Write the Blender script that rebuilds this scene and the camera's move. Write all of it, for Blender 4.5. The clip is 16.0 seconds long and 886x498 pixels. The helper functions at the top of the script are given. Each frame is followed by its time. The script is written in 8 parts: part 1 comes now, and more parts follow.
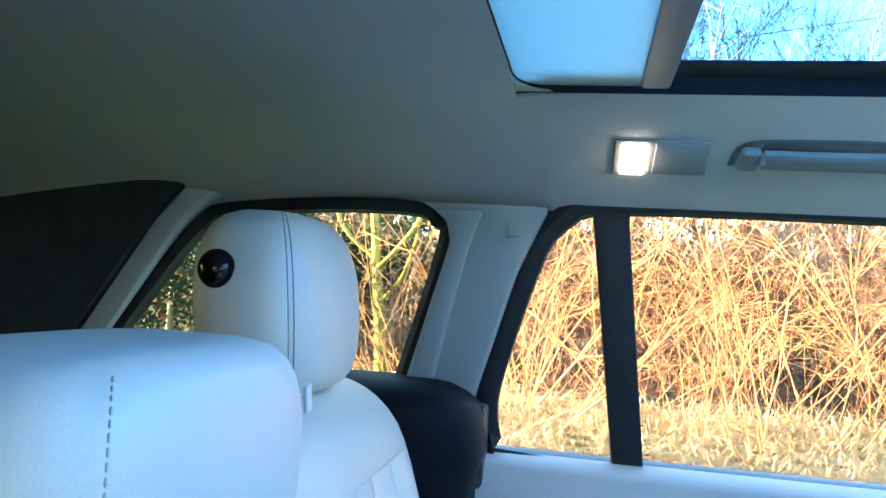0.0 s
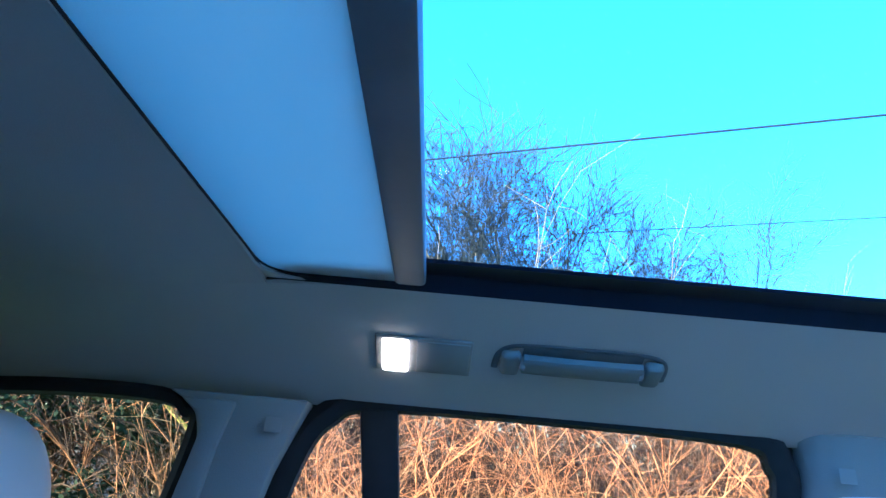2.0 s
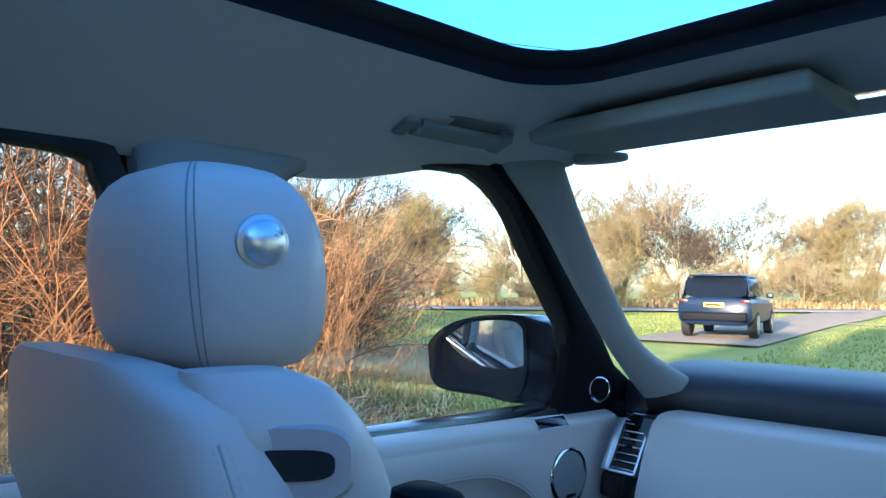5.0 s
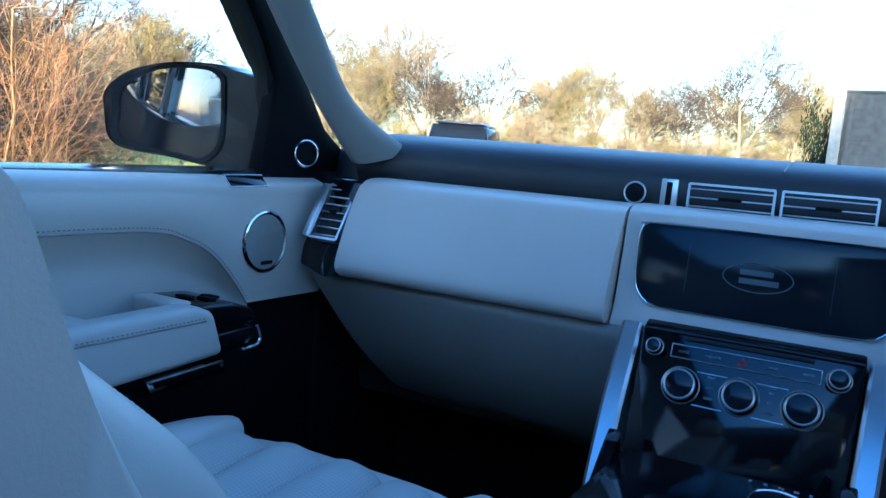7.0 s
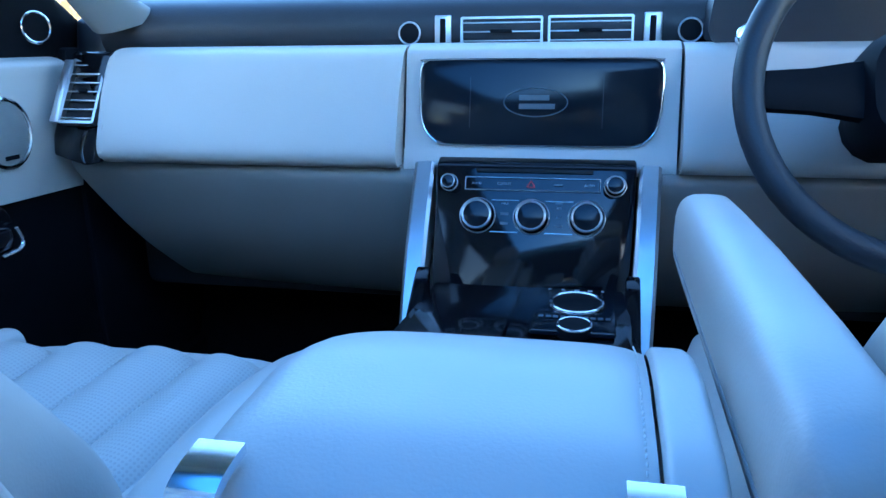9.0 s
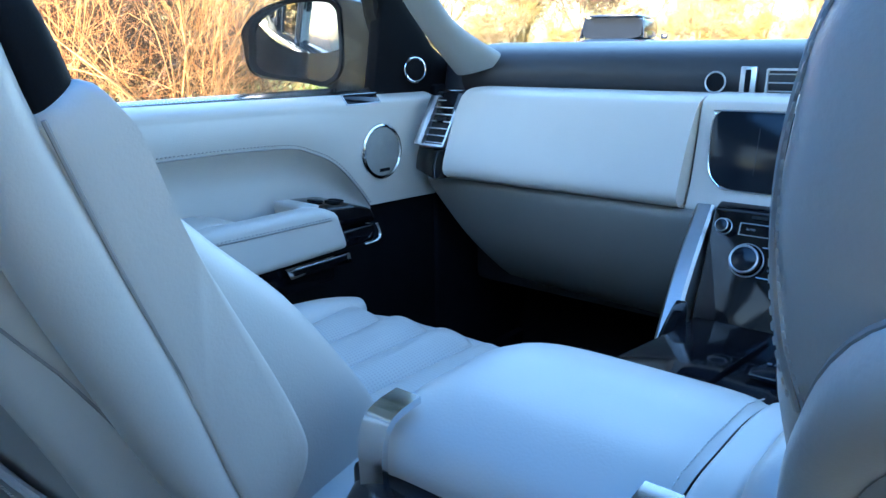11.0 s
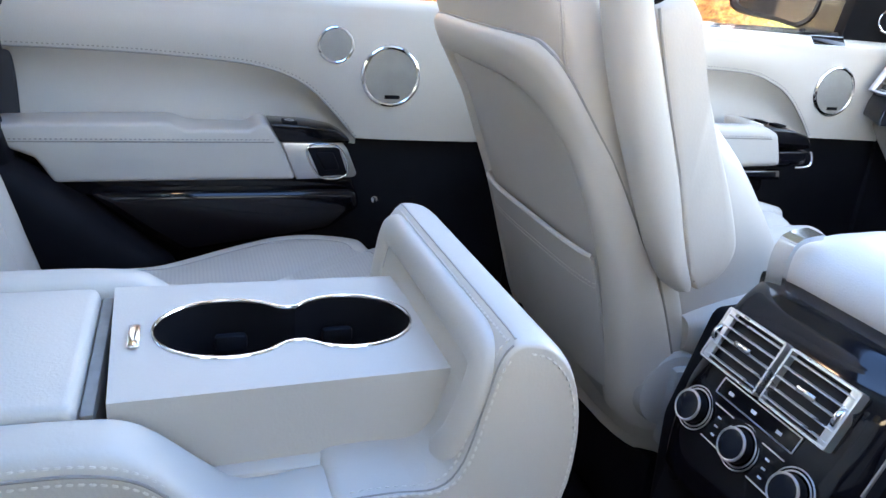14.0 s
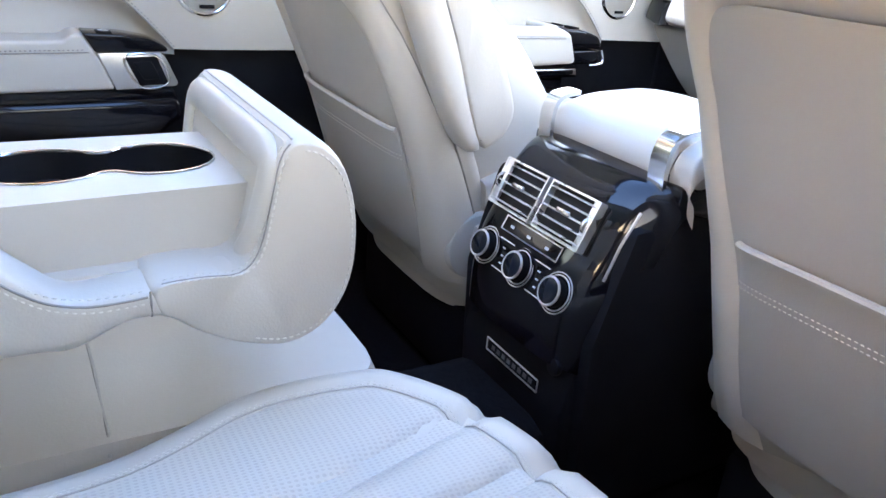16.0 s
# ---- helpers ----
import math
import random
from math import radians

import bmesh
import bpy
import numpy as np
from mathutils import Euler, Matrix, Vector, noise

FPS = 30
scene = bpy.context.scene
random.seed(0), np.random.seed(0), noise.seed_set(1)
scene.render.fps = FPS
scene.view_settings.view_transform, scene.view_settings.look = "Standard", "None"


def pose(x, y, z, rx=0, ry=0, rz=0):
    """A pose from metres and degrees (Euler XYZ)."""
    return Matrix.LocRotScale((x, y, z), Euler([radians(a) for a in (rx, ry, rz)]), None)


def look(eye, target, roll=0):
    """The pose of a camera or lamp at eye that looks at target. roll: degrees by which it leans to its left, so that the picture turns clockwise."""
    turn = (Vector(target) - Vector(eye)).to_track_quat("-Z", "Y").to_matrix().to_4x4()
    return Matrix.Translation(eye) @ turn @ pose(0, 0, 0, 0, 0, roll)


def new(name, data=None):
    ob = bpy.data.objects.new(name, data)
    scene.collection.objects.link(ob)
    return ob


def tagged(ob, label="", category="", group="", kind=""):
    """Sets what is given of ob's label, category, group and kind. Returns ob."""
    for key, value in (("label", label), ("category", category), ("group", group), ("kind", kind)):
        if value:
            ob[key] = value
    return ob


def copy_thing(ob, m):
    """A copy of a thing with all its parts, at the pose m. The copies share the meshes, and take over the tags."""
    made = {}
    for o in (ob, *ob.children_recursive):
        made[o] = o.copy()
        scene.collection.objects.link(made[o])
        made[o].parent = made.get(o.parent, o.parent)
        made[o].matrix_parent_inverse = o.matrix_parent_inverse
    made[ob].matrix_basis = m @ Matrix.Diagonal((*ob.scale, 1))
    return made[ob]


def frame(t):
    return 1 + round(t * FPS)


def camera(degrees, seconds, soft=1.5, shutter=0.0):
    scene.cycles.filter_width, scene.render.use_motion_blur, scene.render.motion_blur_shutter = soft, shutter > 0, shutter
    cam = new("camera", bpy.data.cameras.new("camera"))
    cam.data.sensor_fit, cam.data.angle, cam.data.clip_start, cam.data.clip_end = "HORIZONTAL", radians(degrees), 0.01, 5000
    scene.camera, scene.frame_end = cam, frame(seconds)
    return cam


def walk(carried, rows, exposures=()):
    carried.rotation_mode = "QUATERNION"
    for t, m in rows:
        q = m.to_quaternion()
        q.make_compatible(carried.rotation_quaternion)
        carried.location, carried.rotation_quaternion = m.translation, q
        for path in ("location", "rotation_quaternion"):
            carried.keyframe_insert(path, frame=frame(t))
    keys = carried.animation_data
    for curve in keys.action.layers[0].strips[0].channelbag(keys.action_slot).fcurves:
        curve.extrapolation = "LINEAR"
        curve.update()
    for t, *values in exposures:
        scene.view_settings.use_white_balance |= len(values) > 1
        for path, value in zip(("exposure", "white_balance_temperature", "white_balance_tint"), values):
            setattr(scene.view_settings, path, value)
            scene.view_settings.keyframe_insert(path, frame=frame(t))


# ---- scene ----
cam = camera(60.5, 16.0)
PATH = [
    (0, (0.375, -0.798, 1.375), (-1.586, -1.182, 1.472), 3.6),
    (0.5, (0.363, -0.783, 1.392), (-1.615, -0.988, 1.604), 4.8),
    (1, (0.340, -0.765, 1.409), (-1.626, -0.885, 1.757), 5.2),
    (1.5, (0.330, -0.729, 1.410), (-1.621, -0.826, 1.839), 5.6),
    (2, (0.302, -0.698, 1.416), (-1.614, -0.714, 1.990), 5.2),
    (2.5, (0.258, -0.683, 1.403), (-1.628, -0.544, 2.054), 3.4),
    (3, (0.195, -0.639, 1.395), (-1.656, -0.257, 2.050), 1.9),
    (3.5, (0.145, -0.595, 1.379), (-1.644, 0.148, 1.875), 0.9),
    (3.7, (0.127, -0.582, 1.372), (-1.619, 0.300, 1.786), 1.3),
    (5.8, (0.143, -0.441, 1.296), (-1.137, 1.096, 1.258), 2.3),
    (6, (0.156, -0.406, 1.274), (-1.059, 1.179, 1.175), 3.3),
    (6.5, (0.144, -0.351, 1.213), (-0.927, 1.328, 1.030), 4.0),
    (7, (0.100, -0.349, 1.183), (-0.836, 1.398, 0.918), 4.4),
    (7.5, (0.062, -0.336, 1.157), (-0.689, 1.486, 0.820), 3.6),
    (8, (0.031, -0.331, 1.130), (-0.482, 1.560, 0.730), 2.4),
    (8.2, (0.030, -0.332, 1.125), (-0.414, 1.571, 0.698), 2.0),
    (9.25, (0.115, -0.340, 1.150), (-0.290, 1.532, 0.575), -1.5),
    (10.3, (0.214, -0.395, 1.203), (-0.712, 1.292, 0.660), -1.7),
    (10.5, (0.228, -0.396, 1.199), (-0.793, 1.239, 0.668), -1.5),
    (11, (0.275, -0.418, 1.201), (-0.974, 1.055, 0.681), -0.7),
    (11.5, (0.321, -0.425, 1.201), (-1.135, 0.849, 0.697), 0.4),
    (12, (0.373, -0.491, 1.205), (-1.260, 0.530, 0.667), 1.8),
    (12.5, (0.394, -0.552, 1.211), (-1.341, 0.252, 0.625), 2.7),
    (13, (0.426, -0.595, 1.206), (-1.354, 0.062, 0.575), 3.3),
    (13.5, (0.470, -0.641, 1.208), (-1.305, -0.013, 0.536), 4.5),
    (14, (0.536, -0.693, 1.188), (-1.227, -0.061, 0.488), 5.1),
    (14.5, (0.585, -0.714, 1.173), (-1.137, 0.009, 0.459), 5.1),
    (15, (0.609, -0.715, 1.146), (-1.050, 0.124, 0.407), 5.5),
    (15.5, (0.648, -0.719, 1.132), (-0.974, 0.162, 0.362), 5.4),
    (16, (0.695, -0.687, 1.131), (-0.881, 0.263, 0.346), 4.6),
]
# seconds, stops, kelvin, tint
EXPO = [(0.0, 4.35, 5150, 9), (0.5, 4.05, 4350, 10), (1.0, 3.85, 4250, 12), (1.5, 3.75, 4300, 16), (2.0, 3.25, 4350, 17), (2.5, 2.5, 4550, 16), (3.0, 2.3, 4950, 20), (3.5, 2.0, 5050, 23), (5.8, 2.5, 4550, 12), (6.6, 2.5, 4450, 12), (7.3, 2.75, 4400, 12), (8.0, 3.25, 4250, 12), (10.5, 3.75, 5350, 14), (11.0, 3.65, 5250, 13), (11.5, 3.5, 5650, 14), (12.5, 4.3, 7500, 28), (14.0, 4.9, 7900, 30), (16.0, 5.45, 8500, 33)]
walk(cam, [(t, look(eye, target, roll)) for t, eye, target, roll in PATH], EXPO)

# ---- light and exposure ----
SUN_DIR = Vector((0.30, -0.95, 0.165)).normalized()
world = bpy.data.worlds.new("sky")
scene.world = world
world.use_nodes = True
wn = world.node_tree.nodes
wl = world.node_tree.links
wn.clear()
sky = wn.new("ShaderNodeTexSky")
sky.sky_type = "NISHITA"
sky.sun_disc = False
sky.dust_density = 1.6
sky.ozone_density = 2.0
sky.air_density = 1.2
sky.sun_elevation = math.asin(SUN_DIR.z)
sky.sun_rotation = math.atan2(SUN_DIR.x, SUN_DIR.y)
bg = wn.new("ShaderNodeBackground")
bg.inputs["Strength"].default_value = 0.15
wo = wn.new("ShaderNodeOutputWorld")
wl.new(sky.outputs[0], bg.inputs["Color"])
wl.new(bg.outputs[0], wo.inputs["Surface"])
sun_data = bpy.data.lights.new("sun", "SUN")
sun_data.energy = 5.0
sun_data.angle = radians(0.6)
sun_data.color = (1.0, 0.70, 0.40)
sun = new("sun", sun_data)
sun.matrix_world = look(SUN_DIR * 50, (0, 0, 0))
# ---- materials ----
def mat(name, col, rough=0.5, metal=0.0, spec=0.5, coat=0.0, noise_scale=0, noise_amt=0.0, bump=0.0, bump_scale=300, col2=None, detail=4):
    m = bpy.data.materials.new(name)
    m.use_nodes = True
    nt = m.node_tree
    b = nt.nodes["Principled BSDF"]
    b.inputs["Base Color"].default_value = (*col, 1)
    b.inputs["Roughness"].default_value = rough
    b.inputs["Metallic"].default_value = metal
    b.inputs["Specular IOR Level"].default_value = spec
    b.inputs["Coat Weight"].default_value = coat
    b.inputs["Coat Roughness"].default_value = 0.05
    tc = nt.nodes.new("ShaderNodeTexCoord")
    if noise_scale:
        n = nt.nodes.new("ShaderNodeTexNoise")
        n.inputs["Scale"].default_value = noise_scale
        n.inputs["Detail"].default_value = detail
        nt.links.new(tc.outputs["Object"], n.inputs["Vector"])
        r = nt.nodes.new("ShaderNodeMapRange")
        r.inputs["From Min"].default_value = 0.3
        r.inputs["From Max"].default_value = 0.7
        r.inputs["To Min"].default_value = 0.0
        r.inputs["To Max"].default_value = 1.0
        nt.links.new(n.outputs["Fac"], r.inputs["Value"])
        mx = nt.nodes.new("ShaderNodeMix")
        mx.data_type = "RGBA"
        other = col2 if col2 else tuple(c * (1 - noise_amt) for c in col)
        mx.inputs["A"].default_value = (*col, 1)
        mx.inputs["B"].default_value = (*other, 1)
        nt.links.new(r.outputs[0], mx.inputs["Factor"])
        nt.links.new(mx.outputs["Result"], b.inputs["Base Color"])
        rr = nt.nodes.new("ShaderNodeMapRange")
        rr.inputs["To Min"].default_value = max(0.0, rough - 0.06)
        rr.inputs["To Max"].default_value = min(1.0, rough + 0.08)
        nt.links.new(n.outputs["Fac"], rr.inputs["Value"])
        nt.links.new(rr.outputs[0], b.inputs["Roughness"])
    if bump:
        v = nt.nodes.new("ShaderNodeTexNoise")
        v.inputs["Scale"].default_value = bump_scale
        v.inputs["Detail"].default_value = 3
        nt.links.new(tc.outputs["Object"], v.inputs["Vector"])
        bp = nt.nodes.new("ShaderNodeBump")
        bp.inputs["Strength"].default_value = bump
        bp.inputs["Distance"].default_value = 0.002
        nt.links.new(v.outputs["Fac"], bp.inputs["Height"])
        nt.links.new(bp.outputs[0], b.inputs["Normal"])
    return m


def perforated(name, col, scale=190):
    """Leather with a regular field of small holes."""
    m = mat(name, col, 0.5, noise_scale=9, noise_amt=0.06)
    nt = m.node_tree
    b = nt.nodes["Principled BSDF"]
    tc = nt.nodes.new("ShaderNodeTexCoord")
    v = nt.nodes.new("ShaderNodeTexVoronoi")
    v.inputs["Scale"].default_value = scale
    v.inputs["Randomness"].default_value = 0.0
    v.voronoi_dimensions = "2D"
    mp = nt.nodes.new("ShaderNodeMapping")
    mp.inputs["Scale"].default_value = (1.5, 0.95, 1.0)
    nt.links.new(tc.outputs["Object"], mp.inputs["Vector"])
    nt.links.new(mp.outputs[0], v.inputs["Vector"])
    r = nt.nodes.new("ShaderNodeMapRange")
    r.inputs["From Min"].default_value = 0.22
    r.inputs["From Max"].default_value = 0.36
    nt.links.new(v.outputs["Distance"], r.inputs["Value"])
    mx = nt.nodes.new("ShaderNodeMix")
    mx.data_type = "RGBA"
    mx.inputs["A"].default_value = (col[0] * 0.85, col[1] * 0.85, col[2] * 0.85, 1)
    src = b.inputs["Base Color"].links[0].from_socket
    nt.links.new(src, mx.inputs["B"])
    nt.links.new(r.outputs[0], mx.inputs["Factor"])
    nt.links.new(mx.outputs["Result"], b.inputs["Base Color"])
    bp = nt.nodes.new("ShaderNodeBump")
    bp.inputs["Strength"].default_value = 0.3
    bp.inputs["Distance"].default_value = 0.001
    nt.links.new(r.outputs[0], bp.inputs["Height"])
    nt.links.new(bp.outputs[0], b.inputs["Normal"])
    return m


def glass(name, tint=(1, 1, 1), gloss=1.0):
    m = bpy.data.materials.new(name)
    m.use_nodes = True
    nt = m.node_tree
    nt.nodes.clear()
    out = nt.nodes.new("ShaderNodeOutputMaterial")
    tr = nt.nodes.new("ShaderNodeBsdfTransparent")
    tr.inputs["Color"].default_value = (*tint, 1)
    gl = nt.nodes.new("ShaderNodeBsdfGlossy")
    gl.inputs["Roughness"].default_value = 0.01
    # reflection rises from four in a hundred towards grazing, alike from both sides
    lw = nt.nodes.new("ShaderNodeLayerWeight")
    lw.inputs["Blend"].default_value = 0.5
    po = nt.nodes.new("ShaderNodeMath")
    po.operation = "POWER"
    po.inputs[1].default_value = 5.0
    mul = nt.nodes.new("ShaderNodeMath")
    mul.operation = "MULTIPLY_ADD"
    mul.inputs[1].default_value = 0.96 * gloss
    mul.inputs[2].default_value = 0.04 * gloss
    mx = nt.nodes.new("ShaderNodeMixShader")
    nt.links.new(lw.outputs["Facing"], po.inputs[0])
    nt.links.new(po.outputs[0], mul.inputs[0])
    nt.links.new(mul.outputs[0], mx.inputs["Fac"])
    nt.links.new(tr.outputs[0], mx.inputs[1])
    nt.links.new(gl.outputs[0], mx.inputs[2])
    nt.links.new(mx.outputs[0], out.inputs["Surface"])
    return m


def emitter(name, col, strength):
    m = bpy.data.materials.new(name)
    m.use_nodes = True
    b = m.node_tree.nodes["Principled BSDF"]
    b.inputs["Base Color"].default_value = (*col, 1)
    b.inputs["Emission Color"].default_value = (*col, 1)
    b.inputs["Emission Strength"].default_value = strength
    return m


LEATHER = mat("ivory_leather", (0.53, 0.485, 0.43), 0.40, noise_scale=5, noise_amt=0.07, bump=0.12, bump_scale=420)
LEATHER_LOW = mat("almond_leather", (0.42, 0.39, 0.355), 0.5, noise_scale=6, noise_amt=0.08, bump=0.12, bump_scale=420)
# darker base colour than the leathers above, for the knee panels only
KNEE_LEATHER = mat("darker_knee_leather", (0.23, 0.215, 0.195), 0.55, noise_scale=6, noise_amt=0.08, bump=0.12, bump_scale=420)
PERF = perforated("perforated_leather", (0.51, 0.47, 0.42))
STITCH = mat("stitch_thread", (0.66, 0.62, 0.56), 0.7, noise_scale=200, noise_amt=0.12)
SEAM = mat("seam_shadow_leather", (0.30, 0.28, 0.26), 0.7, noise_scale=60, noise_amt=0.2)
DARK = mat("dark_navy_leather", (0.022, 0.025, 0.032), 0.48, noise_scale=8, noise_amt=0.25, bump=0.15, bump_scale=350)
BLACK = mat("black_plastic", (0.006, 0.0065, 0.009), 0.6, spec=0.10, noise_scale=12, noise_amt=0.3, bump=0.08, bump_scale=500)
RUBBER = mat("black_rubber", (0.008, 0.008, 0.009), 0.75, noise_scale=20, noise_amt=0.3)
PIANO = mat("piano_black", (0.006, 0.006, 0.008), 0.075, spec=0.38, coat=0.0, noise_scale=15, noise_amt=0.2)
CARPET = mat("black_carpet", (0.007, 0.007, 0.009), 0.95, spec=0.1, noise_scale=180, noise_amt=0.5, bump=0.8, bump_scale=600)
HEADLINER = mat("grey_headliner_cloth", (0.46, 0.45, 0.43), 0.9, spec=0.2, noise_scale=3, noise_amt=0.05, bump=0.3, bump_scale=700)
BLIND = mat("sunblind_cloth", (0.49, 0.50, 0.48), 0.9, spec=0.2, noise_scale=3, noise_amt=0.05, bump=0.25, bump_scale=600)
# thin cloth lets some of the sky through
_t = BLIND.node_tree
_tr = _t.nodes.new("ShaderNodeBsdfTranslucent")
_tr.inputs["Color"].default_value = (0.85, 0.85, 0.72, 1)
_mx = _t.nodes.new("ShaderNodeMixShader")
_mx.inputs["Fac"].default_value = 0.5
_t.links.new(_t.nodes["Principled BSDF"].outputs[0], _mx.inputs[1])
_t.links.new(_tr.outputs[0], _mx.inputs[2])
_t.links.new(_mx.outputs[0], _t.nodes["Material Output"].inputs["Surface"])
# rear pillar cloth; the shade of that corner is put into its colour
SHADECLOTH = mat("shade_dark_pillar_cloth", (0.045, 0.047, 0.05), 0.95, spec=0.1, noise_scale=30, noise_amt=0.25, bump=0.4, bump_scale=700)
PILLAR = mat("grey_pillar_trim", (0.27, 0.275, 0.27), 0.75, spec=0.3, noise_scale=4, noise_amt=0.06, bump=0.25, bump_scale=600)
ROOFFRAME = mat("roof_glass_frame", (0.008, 0.011, 0.024), 0.5, spec=0.25, noise_scale=10, noise_amt=0.3)
CHROME = mat("chrome", (0.80, 0.80, 0.81), 0.12, metal=1.0, noise_scale=30, noise_amt=0.08)
SATIN = mat("satin_aluminium", (0.62, 0.62, 0.63), 0.34, metal=1.0, noise_scale=25, noise_amt=0.1, bump=0.05, bump_scale=800)
BRIGHT = mat("bright_satin_metal", (0.78, 0.78, 0.79), 0.28, metal=0.85, noise_scale=25, noise_amt=0.06, bump=0.04, bump_scale=800)
GRILLE = mat("speaker_mesh", (0.33, 0.32, 0.30), 0.55, metal=0.3, noise_scale=40, noise_amt=0.1)
SCREEN = mat("display_glass", (0.008, 0.011, 0.017), 0.12, spec=0.22, noise_scale=8, noise_amt=0.3)
MARK = mat("faint_grey_print", (0.09, 0.10, 0.11), 0.4, noise_scale=30, noise_amt=0.1)
PRINT = mat("white_print", (0.62, 0.62, 0.62), 0.5, noise_scale=60, noise_amt=0.1)
RED = mat("red_print", (0.55, 0.03, 0.03), 0.5, noise_scale=60, noise_amt=0.1)
GLASS = glass("window_glass", (0.99, 1.0, 0.99), 0.7)
REARGLASS = glass("rear_door_glass", (0.82, 0.80, 0.76), 0.7)
TINTED = glass("privacy_glass", (0.30, 0.33, 0.33), 0.7)
QUARTER = glass("lightly_tinted_glass", (0.80, 0.83, 0.76), 0.7)
ROOFGLASS = glass("tinted_roof_glass", (0.60, 0.80, 0.97), 0.05)
MIRROR = mat("mirror_silver", (0.86, 0.87, 0.88), 0.01, metal=1.0)
LAMP = emitter("lit_lamp_lens", (1.0, 0.76, 0.48), 2.0)


# ---- building helpers ----
def finish(bm, sharp=38):
    bmesh.ops.recalc_face_normals(bm, faces=bm.faces)
    lim = radians(sharp)
    for f in bm.faces:
        f.smooth = True
    for e in bm.edges:
        if len(e.link_faces) == 2 and e.calc_face_angle(0.0) > lim:
            e.smooth = False


def part(name, bm, material, parent=None, label="", sharp=38):
    finish(bm, sharp)
    me = bpy.data.meshes.new(name)
    bm.to_mesh(me)
    bm.free()
    me.materials.append(material)
    ob = new(name, me)
    if parent is not None:
        ob.parent = parent
        ob.matrix_parent_inverse = parent.matrix_basis.inverted()
    if label:
        ob["label"] = label
    return ob


def thing(name, loc, label, category, group="", kind=""):
    ob = new(name)
    ob.matrix_basis = Matrix.Translation(loc)
    ob.empty_display_size = 0.05
    return tagged(ob, label, category, group, kind)


def join(*bms):
    out = bmesh.new()
    for b in bms:
        me = bpy.data.meshes.new("tmp")
        b.to_mesh(me)
        b.free()
        out.from_mesh(me)
        bpy.data.meshes.remove(me)
    return out


def box(c, s, r=0.0, seg=2, m=None):
    bm = bmesh.new()
    bmesh.ops.create_cube(bm, size=1.0)
    bmesh.ops.scale(bm, vec=s, verts=bm.verts)
    if r > 0:
        bmesh.ops.bevel(bm, geom=list(bm.edges), offset=min(r, 0.48 * min(s)), segments=seg, profile=0.5, affect="EDGES")
    if m is not None:
        bmesh.ops.transform(bm, matrix=m, verts=bm.verts)
    bmesh.ops.translate(bm, vec=c, verts=bm.verts)
    return bm


def loft(rings, cap=True, closed=True):
    bm = bmesh.new()
    rows = [[bm.verts.new(p) for p in ring] for ring in rings]
    n = len(rows[0])
    for a, b in zip(rows, rows[1:]):
        for i in range(n if closed else n - 1):
            j = (i + 1) % n
            bm.faces.new((a[i], a[j], b[j], b[i]))
    if cap and closed:
        bm.faces.new(list(reversed(rows[0])))
        bm.faces.new(rows[-1])
    return bm


def ellipse(hx, hy, n=24, e=2.6):
    out = []
    for i in range(n):
        a = 2 * math.pi * i / n
        c, s = math.cos(a), math.sin(a)
        out.append((hx * math.copysign(abs(c) ** (2 / e), c), hy * math.copysign(abs(s) ** (2 / e), s)))
    return out


def sheet(fn, nu, nv, thick=None):
    """A grid surface from fn(u, v); thick: a vector by which a second skin lies behind it."""
    bm = bmesh.new()
    g = [[bm.verts.new(fn(i / nu, j / nv)) for j in range(nv + 1)] for i in range(nu + 1)]
    for i in range(nu):
        for j in range(nv):
            bm.faces.new((g[i][j], g[i + 1][j], g[i + 1][j + 1], g[i][j + 1]))
    if thick is not None:
        t = Vector(thick)
        h = [[bm.verts.new(v.co + t) for v in row] for row in g]
        for i in range(nu):
            for j in range(nv):
                bm.faces.new((h[i][j], h[i][j + 1], h[i + 1][j + 1], h[i + 1][j]))
        for j in range(nv):
            bm.faces.new((g[0][j], g[0][j + 1], h[0][j + 1], h[0][j]))
            bm.faces.new((g[nu][j + 1], g[nu][j], h[nu][j], h[nu][j + 1]))
        for i in range(nu):
            bm.faces.new((g[i + 1][0], g[i][0], h[i][0], h[i + 1][0]))
            bm.faces.new((g[i][nv], g[i + 1][nv], h[i + 1][nv], h[i][nv]))
    return bm


def prism(pts, vec, bev=0.0, seg=2):
    """A polygon of 3D points, pushed out along vec, with rounded edges."""
    bm = bmesh.new()
    vs = [bm.verts.new(p) for p in pts]
    f = bm.faces.new(vs)
    r = bmesh.ops.extrude_face_region(bm, geom=[f])
    bmesh.ops.translate(bm, vec=Vector(vec), verts=[v for v in r["geom"] if isinstance(v, bmesh.types.BMVert)])
    if bev:
        bmesh.ops.recalc_face_normals(bm, faces=bm.faces)
        bmesh.ops.bevel(bm, geom=list(bm.edges), offset=bev, segments=seg, profile=0.5, affect="EDGES", clamp_overlap=True)
    return bm


def smooth_path(pts, n=6, closed=False):
    pts = [Vector(p) for p in pts]
    out = []
    m = len(pts)
    last = m if closed else m - 1
    for i in range(last):
        p1, p2 = pts[i], pts[(i + 1) % m]
        p0 = pts[i - 1] if (i > 0 or closed) else p1
        p3 = pts[(i + 2) % m] if (i + 2 < m or closed) else p2
        for k in range(n):
            t = k / n
            out.append(0.5 * ((2 * p1) + (p2 - p0) * t + (2 * p0 - 5 * p1 + 4 * p2 - p3) * t * t + (3 * p1 - p0 - 3 * p2 + p3) * t**3))
    if not closed:
        out.append(pts[-1])
    return out


